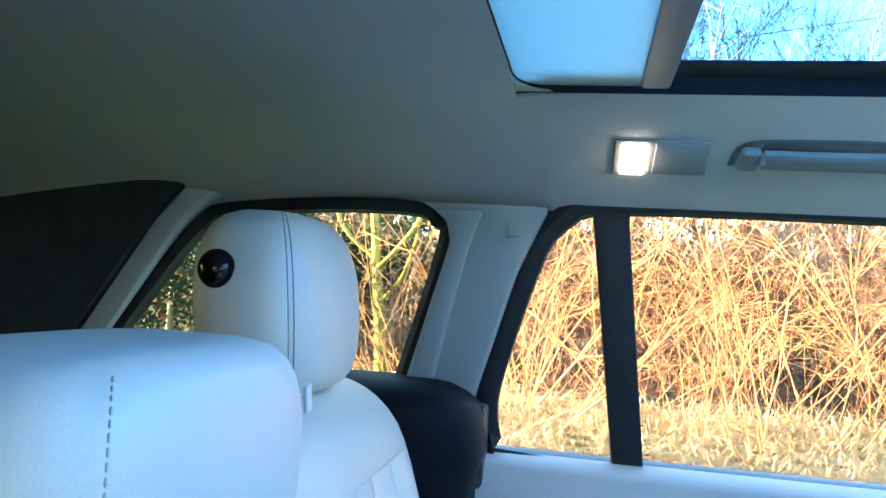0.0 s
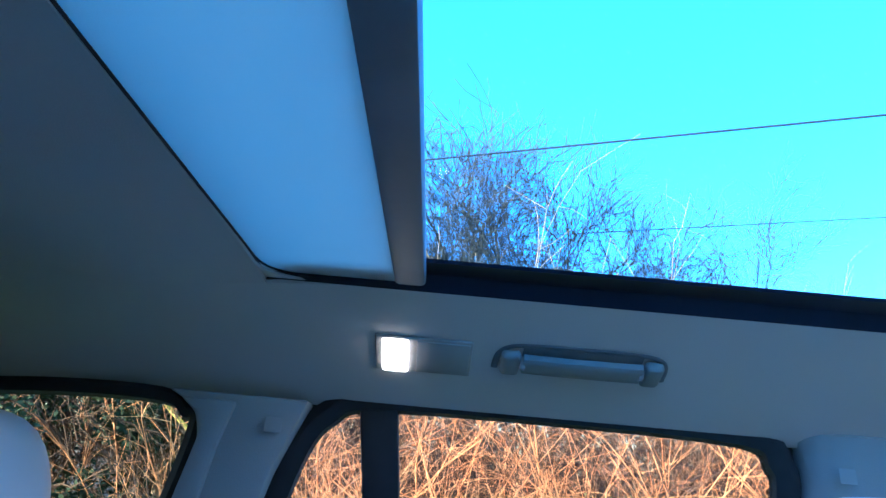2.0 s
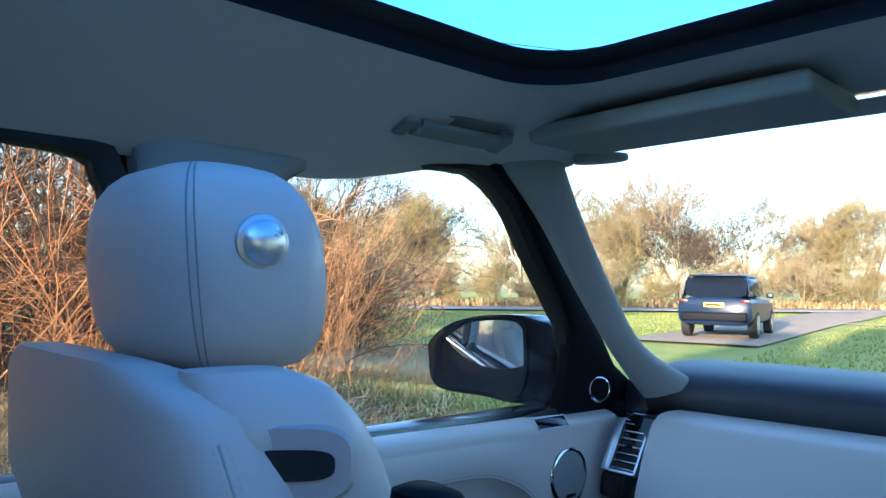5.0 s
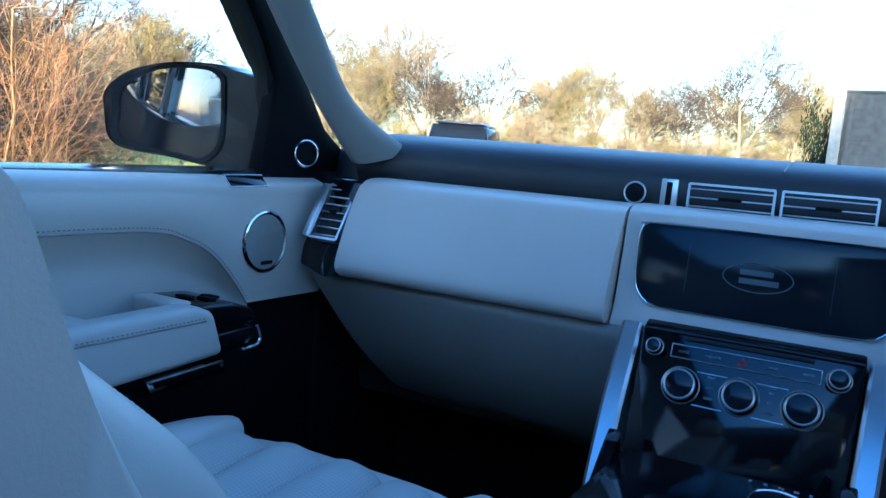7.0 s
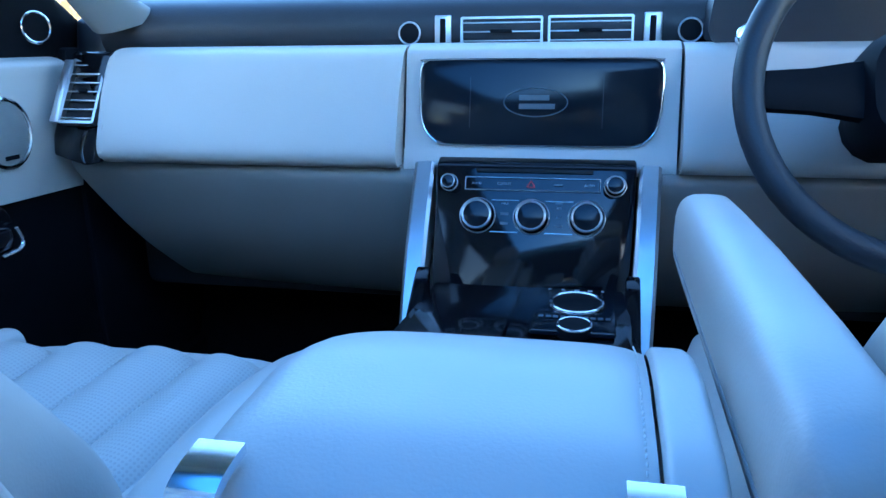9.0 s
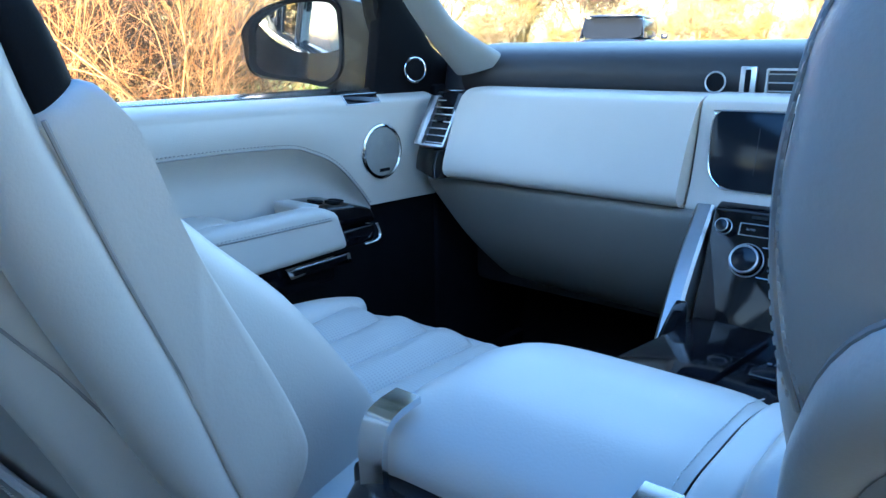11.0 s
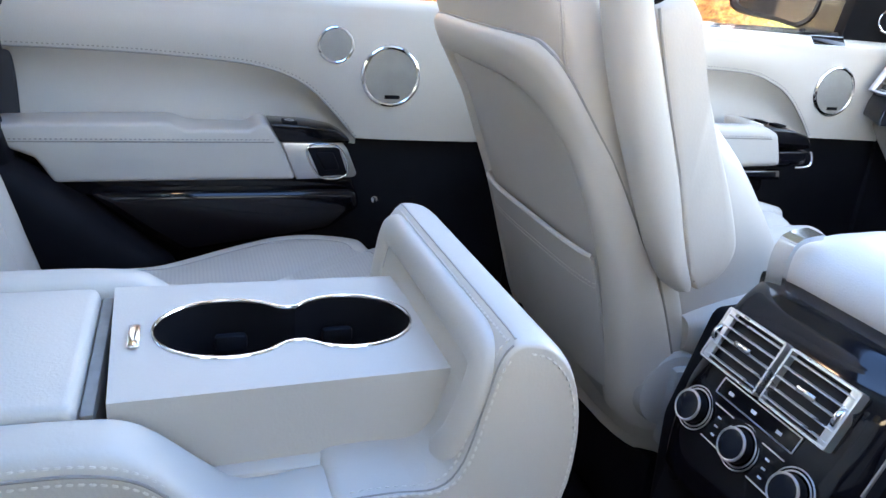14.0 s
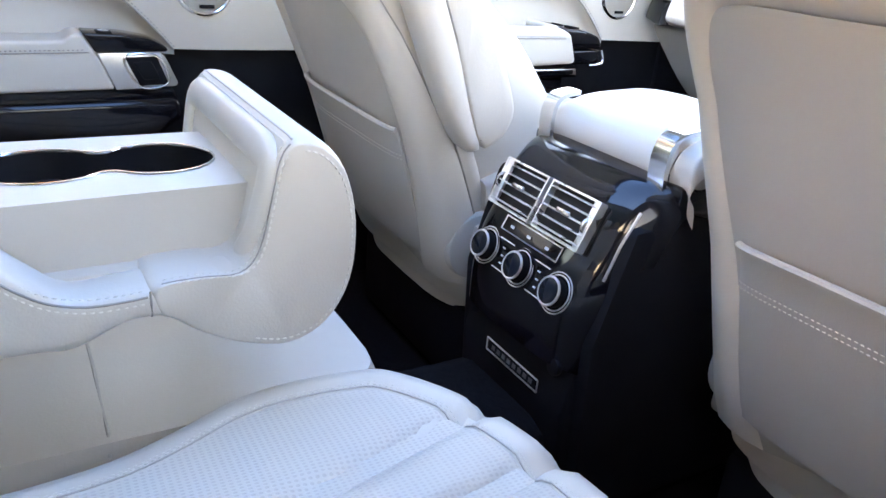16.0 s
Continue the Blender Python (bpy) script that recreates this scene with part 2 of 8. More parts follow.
def sweep(path, section, closed=False, up=(0, 0, 1)):
    """A flat section (list of side, up offsets) drawn along a path."""
    path = [Vector(p) for p in path]
    n = len(path)
    rings = []
    for i, p in enumerate(path):
        a = path[i - 1] if (i > 0 or closed) else p
        b = path[(i + 1) % n] if (i + 1 < n or closed) else p
        t = (b - a).normalized()
        side = t.cross(Vector(up))
        if side.length < 1e-4:
            side = t.cross(Vector((1, 0, 0)))
        side.normalize()
        top = side.cross(t)
        rings.append([p + side * x + top * y for x, y in section])
    if closed:
        rings.append(rings[0])
        bm = loft(rings, cap=False)
        bmesh.ops.remove_doubles(bm, verts=bm.verts, dist=1e-6)
        return bm
    return loft(rings)


def tube(path, r, n=8, closed=False, up=(0, 0, 1)):
    return sweep(path, [(r * math.cos(2 * math.pi * i / n), r * math.sin(2 * math.pi * i / n)) for i in range(n)], closed, up)


def aim(origin, normal, right=(0, 0, 1)):
    """A frame at origin whose z is the normal."""
    z = Vector(normal).normalized()
    x = Vector(right)
    x = (x - z * x.dot(z)).normalized()
    y = z.cross(x)
    m = Matrix((x, y, z)).transposed().to_4x4()
    m.translation = Vector(origin)
    return m


def disc(m, r, h, bev=0.0, n=32, r2=None):
    bm = bmesh.new()
    bmesh.ops.create_cone(bm, cap_ends=True, segments=n, radius1=r, radius2=r if r2 is None else r2, depth=h)
    bmesh.ops.translate(bm, vec=(0, 0, h / 2), verts=bm.verts)
    if bev:
        bmesh.ops.bevel(bm, geom=[e for e in bm.edges if abs(e.verts[0].co.z - e.verts[1].co.z) < 1e-6], offset=bev, segments=2, profile=0.5, affect="EDGES")
    bmesh.ops.transform(bm, matrix=m, verts=bm.verts)
    return bm


def hoop(m, r, t, n=40):
    return tube([m @ Vector((r * math.cos(2 * math.pi * i / n), r * math.sin(2 * math.pi * i / n), 0)) for i in range(n)], t, 8, True, m.to_3x3() @ Vector((0, 0, 1)))


def plate(m, w, h, d, r=0.003, seg=2):
    bm = box((0, 0, d / 2), (w, h, d), r, seg)
    bmesh.ops.transform(bm, matrix=m, verts=bm.verts)
    return bm


def stitches(path, gap=0.007, size=0.0042, thick=0.0011, lift=(0, 0, 0)):
    """A row of short raised threads along a path."""
    path = [Vector(p) + Vector(lift) for p in path]
    bms = bmesh.new()
    acc = 0.0
    for a, b in zip(path, path[1:]):
        d = b - a
        ln = d.length
        if ln < 1e-6:
            continue
        t = d / ln
        s = gap - acc
        while s < ln:
            c = a + t * s
            side = t.cross(Vector((0.31, 0.22, 0.92))).normalized() * thick
            top = side.cross(t).normalized() * thick
            e0, e1 = c - t * size / 2, c + t * size / 2
            r0 = [bms.verts.new(c - t * size * 0.3 + x) for x in (side, top, -side, -top)]
            r1 = [bms.verts.new(c + t * size * 0.3 + x) for x in (side, top, -side, -top)]
            v0, v1 = bms.verts.new(e0), bms.verts.new(e1)
            for i in range(4):
                j = (i + 1) % 4
                bms.faces.new((r0[i], r0[j], r1[j], r1[i]))
                bms.faces.new((r0[j], r0[i], v0))
                bms.faces.new((r1[i], r1[j], v1))
            s += gap
        acc = (ln - (s - gap)) if s > 0 else acc
        acc = min(max(acc, 0.0), gap)
    return bms


def flip(sx, pts):
    return [(sx * p[0], p[1], p[2]) for p in pts]

# ---- cabin shell ----
def head_z(x, y):
    a = abs(x)
    z = 1.612 if a < 0.50 else 1.612 - 0.116 * ((a - 0.50) / 0.26) ** 1.08
    f = min(1.0, max(0.0, (y - 0.02) / 0.40))
    if a > 0.50:
        z += (1.612 - z) * 0.55 * f * f * (3 - 2 * f)
    k = min(1.0, max(0.0, (-0.80 - y) / 0.22))
    z = z + (1.612 - 0.116 * (a / 0.76) ** 4.6 - z) * k * k * (3 - 2 * k)
    if y > 0.12:
        z -= 0.012 * ((y - 0.12) / 0.45) ** 1.6
    if y < -1.1:
        z -= 0.10 * ((-1.1 - y) / 0.9) ** 1.7
    return z


def lerp(a, b, t):
    return a + (b - a) * t


def roof_strip(x0, x1, y0, y1, nx, ny):
    def f(u, v):
        x, y = lerp(x0, x1, u), lerp(y0, y1, v)
        wide = 1.0
        if y > 0.25:
            wide = 1.0 - 0.10 * (y - 0.25) / 0.4
        return (x * wide, y, head_z(x, y))
    return sheet(f, nx, ny, (0, 0, 0.004))


floor = tagged(part("floor", join(box((0, -0.45, 0.35), (1.66, 3.4, 0.06), 0.01), box((0, 0.2, 0.47), (0.22, 1.9, 0.2), 0.04)), CARPET), "black carpeted car floor with a raised middle tunnel", "floor", kind="structure")

ROOF_Y0, ROOF_Y1, ROOF_X = -0.895, 0.245, 0.510
ceiling = tagged(
    part("ceiling", join(
        roof_strip(-0.76, -ROOF_X, -2.0, 0.50, 14, 40), roof_strip(ROOF_X, 0.76, -2.0, 0.50, 14, 40),
        roof_strip(-ROOF_X, ROOF_X, ROOF_Y1, 0.50, 16, 10), roof_strip(-ROOF_X, ROOF_X, -2.0, ROOF_Y0, 16, 20)), HEADLINER),
    "pale grey cloth headliner with a large roof opening", "headliner", kind="structure")

# dark well round the roof glass, rounded at the front corners
DARKRAIL = mat("blue_grey_rail", (0.16, 0.18, 0.21), 0.6, noise_scale=12, noise_amt=0.15)
well = []
r = 0.10
for cx, cy, a0 in ((-ROOF_X + r, ROOF_Y1 - r, 180), (ROOF_X - r, ROOF_Y1 - r, 90)):
    for k in range(9):
        a = radians(a0 - 90 * k / 8)
        well.append((cx + r * math.cos(a), cy + r * math.sin(a), 1.612))
well = [(-ROOF_X, ROOF_Y0, 1.612)] + well + [(ROOF_X, ROOF_Y0, 1.612)]
sunroof = thing("sunroof", (0, -0.36, 1.62), "panoramic glass sunroof with a dark frame and part-drawn pale blind", "sunroof", kind="structure")
FRAME_RINGS = ((1.0, 0.0, 1.6083), (0.992, 0.004, 1.613), (0.978, 0.012, 1.6255), (0.968, 0.018, 1.6275), (0.912, 0.072, 1.6300), (0.907, 0.077, 1.6335), (0.93, 0.06, 1.6365), (1.03, -0.01, 1.6365), (1.03, -0.01, 1.6125))
part("sunroof_frame", loft([[(p[0] * k, lerp(p[1], -0.36, f), z) for p in well] for k, f, z in FRAME_RINGS], cap=False, closed=False), ROOFFRAME, sunroof, "deep navy-black frame")
corner = []
for cx, a0 in ((-ROOF_X + r, 180), (ROOF_X - r, 0)):
    s = -1 if cx < 0 else 1
    pts = [(s * (ROOF_X + 0.004), ROOF_Y1 + 0.004, 1.6085)]
    for k in range(9):
        a = radians(90 * k / 8)
        pts.append((cx + s * r * math.cos(a), ROOF_Y1 - r + r * math.sin(a), 1.6085))
    corner.append(prism(pts, (0, 0, 0.010)))
for bm in corner:
    part("roof_corner_trim", bm, HEADLINER, sunroof)
rr = 0.055
for s in (-1, 1):
    pts = [(s * (ROOF_X + 0.004), ROOF_Y0 - 0.004, 1.6095)]
    for k in range(9):
        a = radians(90 * k / 8)
        pts.append((s * (ROOF_X - rr + rr * math.cos(a)), ROOF_Y0 + rr - rr * math.sin(a), 1.6095))
    part("roof_corner_trim", prism(pts, (0, 0, 0.0025)), HEADLINER, sunroof)
part("blind_gap", tube(smooth_path([(-ROOF_X + 0.002, -0.73, 1.6145), (-ROOF_X + 0.002, -0.80, 1.6145), (-ROOF_X + 0.004, -0.845, 1.614), (-ROOF_X + 0.018, -0.879, 1.614), (-ROOF_X + 0.052, -0.893, 1.614), (-0.38, -0.894, 1.614), (0, -0.894, 1.614), (0.38, -0.894, 1.614), (ROOF_X - 0.052, -0.893, 1.614), (ROOF_X - 0.018, -0.879, 1.614), (ROOF_X - 0.004, -0.845, 1.614), (ROOF_X - 0.002, -0.73, 1.6145)], 5), 0.0012, 6), RUBBER, sunroof, "dark gap round the blind")
part("roof_glass", box((0, -0.30, 1.642), (1.10, 1.34, 0.006), 0.002), ROOFGLASS, sunroof, "tinted roof glass").visible_shadow = False
part("sunblind", box((0, -0.815, 1.619), (1.012, 0.165, 0.006), 0.002), BLIND, sunroof, "pale grey fabric sunblind")
part("blind_rail", box((0, -0.737, 1.620), (1.008, 0.034, 0.016), 0.005), DARKRAIL, sunroof, "grey leading rail of the blind")
part("cross_member", box((0, -0.985, 1.6235), (1.12, 0.17, 0.02), 0.002), RUBBER, sunroof)
for s in (-1, 1):
    part("blind_channel", box((s * 0.5305, -0.815, 1.6275), (0.040, 0.22, 0.028), 0.002), RUBBER, sunroof, "black side channel of the blind")

# ---- side openings ----
ZS, XS, ZT, XT = 1.122, -0.822, 1.492, -0.752


def sx_at(z):
    """The side glass leans inwards as it rises."""
    return XS + (z - ZS) / (ZT - ZS) * (XT - XS)


def on_side(yz, off=0.0):
    return [(sx_at(z) + off, y, z) for y, z in yz]


REAR_WIN = [(-0.230, 1.122), (-0.228, 1.41), (-0.240, 1.468), (-0.285, 1.496), (-0.55, 1.502), (-0.78, 1.498), (-0.832, 1.478), (-0.868, 1.43), (-0.915, 1.28), (-0.932, 1.20), (-0.925, 1.145), (-0.905, 1.122)]
FRONT_WIN = [(0.648, 1.114), (0.648, 1.262), (0.604, 1.318), (0.508, 1.415), (0.432, 1.494), (0.352, 1.538), (0.28, 1.542), (0.08, 1.524), (0.010, 1.500), (-0.035, 1.44), (-0.045, 1.30), (-0.045, 1.118)]
QUARTER_WIN = [(-1.020, 1.44), (-1.030, 1.466), (-1.062, 1.484), (-1.20, 1.484), (-1.36, 1.470), (-1.40, 1.452), (-1.47, 1.38), (-1.60, 1.215), (-1.57, 1.20), (-1.30, 1.195), (-1.10, 1.20), (-1.085, 1.225)]


def window(name, yz, sx, label, band=0.028, off=0.0, pane=GLASS):
    w = thing(name, (sx * -0.78, sum(p[0] for p in yz) / len(yz), ZS), label, "car window", kind="structure")
    pts = flip(sx * -1, [(-x, y, z) for x, y, z in on_side(yz, off)])
    pts = [(p[0] * 1.0, p[1], p[2]) for p in pts]
    sec = [(-band, -0.012), (0.004, -0.012), (0.004, 0.010), (-band * 0.6, 0.014), (-band, 0.008)]
    # pull the seal along the outline, lying flat in the glass plane
    c = Vector((sum(p[0] for p in pts) / len(pts), sum(p[1] for p in pts) / len(pts), sum(p[2] for p in pts) / len(pts)))
    n = Vector((sx * 1.0, 0, 0.19)).normalized()
    path = smooth_path(pts, 4, True)
    rings = []
    m = len(path)
    for i, p in enumerate(path):
        t = (path[(i + 1) % m] - path[i - 1]).normalized()
        out = t.cross(n).normalized()
        if out.dot(p - c) < 0:
            out = -out
        rings.append([p + out * a + n * b for a, b in ((-0.004, -0.014), (band, -0.014), (band, 0.010), (band * 0.5, 0.014), (-0.004, 0.006))])
    rings.append(rings[0])
    bm = loft(rings, cap=False)
    bmesh.ops.remove_doubles(bm, verts=bm.verts, dist=1e-6)
    part("window_seal", bm, RUBBER, w, "black rubber seal")
    rings = []
    for i, p in enumerate(path):
        t = (path[(i + 1) % m] - path[i - 1]).normalized()
        out = t.cross(n).normalized()
        if out.dot(p - c) < 0:
            out = -out
        rings.append([p + out * a + n * b for a, b in ((0.0, -0.026), (0.060, -0.026), (0.060, -0.018), (0.0, -0.018))])
    rings.append(rings[0])
    bm = loft(rings, cap=False)
    bmesh.ops.remove_doubles(bm, verts=bm.verts, dist=1e-6)
    part("outer_frame", bm, RUBBER, w, "black outer window frame")
    g = prism([p - n * 0.004 for p in path], n * -0.004)
    part("pane", g, pane, w, "side glass").visible_shadow = False
    return w


for i, sx in enumerate((1, -1)):
    window(f"window_{3 * i + 1}", FRONT_WIN, sx, "front side window with black rubber surround")
    w = window(f"window_{3 * i + 2}", REAR_WIN, sx, "rear door window with a black divider bar", pane=REARGLASS)
    bar = [(-0.800, 1.50), (-0.748, 1.50), (-0.705, 1.12), (-0.752, 1.12)]
    part("divider_bar", prism(flip(-sx, [(-x, y, z) for x, y, z in on_side(bar, 0.006)]), (sx * -0.022, 0, 0), 0.004), RUBBER, w, "black upright divider bar")
    window(f"window_{3 * i + 3}", QUARTER_WIN, sx, "rear quarter window behind the back seat", 0.014, 0.02, QUARTER)


def side_panel(name, yz, sx, material, label, off=0.022, thick=0.05, bev=0.006):
    pts = flip(-sx, [(-x, y, z) for x, y, z in on_side(yz, off)])
    return tagged(part(name, prism(pts, (-sx * thick, 0, 0), bev), material), label, "pillar trim", kind="structure")


def along(rows, z):
    """The value at height z in rows of height and value, highest first."""
    for (z0, a), (z1, b) in zip(rows, rows[1:]):
        if z >= z1:
            return lerp(a, b, (z0 - z) / (z0 - z1))
    return rows[-1][1]


B_REAR = [(1.516, -0.222), (1.500, -0.202), (1.46, -0.192), (1.10, -0.188)]
B_FRONT = [(1.516, 0.048), (1.503, 0.020), (1.48, -0.014), (1.44, -0.036), (1.38, -0.046), (1.10, -0.062)]


def b_pillar_pt(u, v, s):
    """The rounded trim between the doors; its edges turn back to the window seals."""
    z = 1.516 - 0.41 * v ** 1.5
    e = abs(2 * u - 1)
    x = sx_at(z) + 0.030 - 0.026 * e ** 5
    return (s * x, lerp(along(B_REAR, z), along(B_FRONT, z), u), z)


for sx in (1, -1):
    tagged(part("trim_b_pillar", sheet(lambda u, v, s=sx: b_pillar_pt(u, v, s), 24, 22, (-sx * 0.03, 0, 0)), PILLAR), "grey fabric pillar trim between the side doors", "pillar trim", kind="structure")
    tagged(part("trim_b_pillar_seam", tube([Vector(b_pillar_pt(k / 20, 0.03, sx)) for k in range(21)], 0.0011, 6), SEAM), "thin seam where the pillar trim meets the headliner", "seam", kind="structure")
    side_panel("trim_c_pillar", [(-0.862, 1.497), (-0.905, 1.40), (-0.965, 1.20), (-1.082, 1.19), (-1.068, 1.225), (-1.000, 1.44), (-1.012, 1.478), (-1.05, 1.498)], sx, PILLAR, "grey fabric pillar trim behind the rear door", 0.042)
    # recessed inner facet of that pillar
    side_panel("trim_c_pillar_facet", [(-0.955, 1.488), (-0.975, 1.43), (-1.03, 1.20), (-1.075, 1.196), (-1.062, 1.24), (-1.002, 1.44), (-1.008, 1.470), (-1.03, 1.488)], sx, PILLAR, "recessed grey facet beside the quarter window", 0.050)
    side_panel("trim_quarter_rim", [(-1.375, 1.50), (-1.425, 1.505), (-1.475, 1.455), (-1.668, 1.205), (-1.62, 1.205), (-1.43, 1.455)], sx, HEADLINER, "pale cloth rim round the quarter window", 0.047)
    side_panel("trim_d_pillar", [(-1.427, 1.51), (-1.477, 1.455), (-1.670, 1.205), (-1.95, 1.2), (-1.75, 1.53)], sx, SHADECLOTH, "cloth rear pillar trim darkened to stand for shade", 0.055)
    side_panel("trim_load_side", [(-0.94, 1.20), (-0.94, 0.38), (-2.0, 0.38), (-1.98, 1.2)], sx, DARK, "dark trimmed load bay side", 0.06)
    # airbag tags on the pillars
    for y0, z0 in ((-0.905, 1.462), (-0.16, 1.462)):
        m = aim((sx * (sx_at(z0) + 0.047), y0, z0), (sx, 0, 0.2), (0, 1, 0))
        tagged(part("trim_pillar_tag", plate(m, 0.022, 0.020, 0.0012, 0.0007), PILLAR), "small moulded square tag on the pillar trim", "pillar tag", kind="structure")
    # windscreen pillar
    outer = smooth_path([(-0.742, 0.30, 1.615), (-0.735, 0.37, 1.575), (-0.730, 0.48, 1.482), (-0.727, 0.585, 1.360), (-0.724, 0.70, 1.235), (-0.720, 0.80, 1.145)], 4)
    inner = smooth_path([(-0.655, 0.445, 1.615), (-0.668, 0.478, 1.572), (-0.672, 0.545, 1.468), (-0.676, 0.64, 1.350), (-0.676, 0.745, 1.242), (-0.650, 0.880, 1.175)], 4)
    rings = []
    for k, (p, q) in enumerate(zip(outer, inner)):
        half = (q - p) / 2
        t = (outer[min(k + 1, len(outer) - 1)] - outer[max(k - 1, 0)]).normalized()
        deep = half.cross(t).normalized() * 0.020
        rings.append([(sx * v.x, v.y, v.z) for v in ((p + q) / 2 + half * c + deep * e for c, e in ellipse(1, 1, 18, 2.6))])
    tagged(part("trim_a_pillar", loft(rings), PILLAR), "pale grey windscreen pillar trim", "pillar trim", kind="structure")
    side_panel("trim_a_pillar_outer", [(0.652, 1.10), (0.652, 1.277), (0.610, 1.332), (0.516, 1.428), (0.440, 1.508), (0.36, 1.560), (0.43, 1.575), (0.53, 1.49), (0.63, 1.39), (0.73, 1.28), (0.81, 1.20), (0.90, 1.15), (0.90, 1.10)], sx, BLACK, "black sail panel and window frame", 0.018, 0.03)

# ---- windscreen, tailgate and bodywork that closes the cabin ----
windscreen = thing("windscreen", (0, 1.0, 1.18), "large raked windscreen", "windscreen", kind="structure")


def screen_pt(u, v):
    x = lerp(-0.95, 0.95, u)
    y = lerp(1.22, 0.515, v) - 0.06 * (x / 0.8) ** 2 * (1 - 0.4 * v)
    return (x * lerp(1.0, 0.93, v), y, lerp(1.15, 1.602, v))


part("pane", sheet(screen_pt, 16, 8, (0, 0.004, 0.004)), GLASS, windscreen, "clear windscreen glass").visible_shadow = False
part("top_band", sheet(lambda u, v: tuple(Vector(screen_pt(u, lerp(0.965, 1.0, v))) + Vector((0, -0.003, -0.004))), 16, 3, (0, -0.002, -0.002)), HEADLINER, windscreen, "grey upper edge trim")
tail = thing("tailgate", (0, -2.0, 0.6), "tailgate with a heated rear window", "tailgate", kind="structure")
part("tailgate_panel", box((0, -2.0, 0.78), (1.62, 0.06, 0.84), 0.02), DARK, tail)
part("tailgate_header", box((0, -1.86, 1.56), (1.5, 0.2, 0.06), 0.02), DARK, tail)
part("pane", sheet(lambda u, v: (lerp(-0.62, 0.62, u), lerp(-1.99, -1.88, v), lerp(1.19, 1.53, v)), 4, 4, (0, -0.004, 0)), TINTED, tail, "tinted rear window glass").visible_shadow = False
for sx in (1, -1):
    part("tailgate_post", box((sx * 0.70, -1.94, 1.37), (0.16, 0.16, 0.36), 0.02), DARK, tail)
body = thing("car_body", (0, 0, 0.3), "dark painted car body round the cabin", "car body", kind="structure")
PAINT = mat("dark_car_paint", (0.012, 0.014, 0.02), 0.2, coat=0.8, noise_scale=10, noise_amt=0.2)
for sx in (1, -1):
    part("door_skin", box((sx * 0.885, -0.35, 0.72), (0.05, 3.3, 0.80), 0.02), PAINT, body)
for sx in (1, -1):
    part("footwell_side", box((sx * 0.815, 1.05, 0.74), (0.05, 0.46, 0.76), 0.01), BLACK, body)
part("toe_board", box((0, 1.20, 0.55), (1.64, 0.06, 0.44), 0.01, 2, Matrix.Rotation(radians(-20), 4, "X")), CARPET, body)
for sx in (1, -1):
    part("sill", box((sx * 0.815, -0.35, 0.40), (0.09, 3.2, 0.16), 0.015), BLACK, body, "black door sill")
part("bulkhead", box((0, 1.28, 0.72), (1.7, 0.05, 0.86), 0.01), BLACK, body)
part("bonnet", box((0, 1.75, 1.02), (1.7, 0.95, 0.10), 0.04), PAINT, body)
part("roof_rim_front", box((0, 0.58, 1.660), (1.40, 0.16, 0.05), 0.02), PAINT, body)
for sx in (1, -1):
    part("roof_skin", sheet(lambda u, v, s=sx: (s * lerp(0.545, 0.815, u), lerp(-1.97, 0.52, v), 1.650 - 0.103 * u ** 2.2 - 0.06 * max(0.0, (-1.2 - lerp(-1.97, 0.52, v)) / 0.77) ** 2), 8, 24, (0, 0, 0.006)), PAINT, body, "dark painted roof side")
part("roof_skin", sheet(lambda u, v: (lerp(-0.55, 0.55, u), lerp(-1.97, -0.93, v), 1.652 - 0.06 * max(0.0, (-1.2 - lerp(-1.97, -0.93, v)) / 0.77) ** 2), 8, 12, (0, 0, 0.006)), PAINT, body, "dark painted rear roof")
part("roof_skin", sheet(lambda u, v: (lerp(-0.55, 0.55, u), lerp(0.375, 0.54, v), 1.652), 8, 3, (0, 0, 0.006)), PAINT, body, "dark painted front roof")

# ---- seats' outlook: visors, lamp, handles on the headliner ----
visor = thing("sun_visor", (-0.40, 0.44, 1.53), "grey sun visor folded against the headliner", "sun visor", "sun visors")
part("visor_pad", prism([(-0.610, 0.318, 1.592), (-0.60, 0.458, 1.590), (-0.20, 0.466, 1.592), (-0.20, 0.318, 1.598)], (0, 0.006, -0.026), 0.008, 3), PILLAR, visor)
part("visor_pivot", join(disc(aim((-0.605, 0.500, 1.560), (0, -0.10, 1)), 0.045, 0.012, 0.004), disc(aim((-0.600, 0.490, 1.566), (0, 0, 1)), 0.020, 0.030, 0.003)), PILLAR, visor, "round visor pivot cover")
copy_thing(visor, Matrix.Translation((0.40, 0.44, 1.53)))


def ceiling_frame(x, y, off=0.0):
    """A frame lying on the curved side of the headliner; its z looks into the cabin."""
    e = 0.004
    dz = (head_z(x + e, y) - head_z(x - e, y)) / (2 * e)
    n = Vector((dz, 0, -1)).normalized()
    return aim(Vector((x, y, head_z(x, y))) + n * off, n, (0, 1, 0))


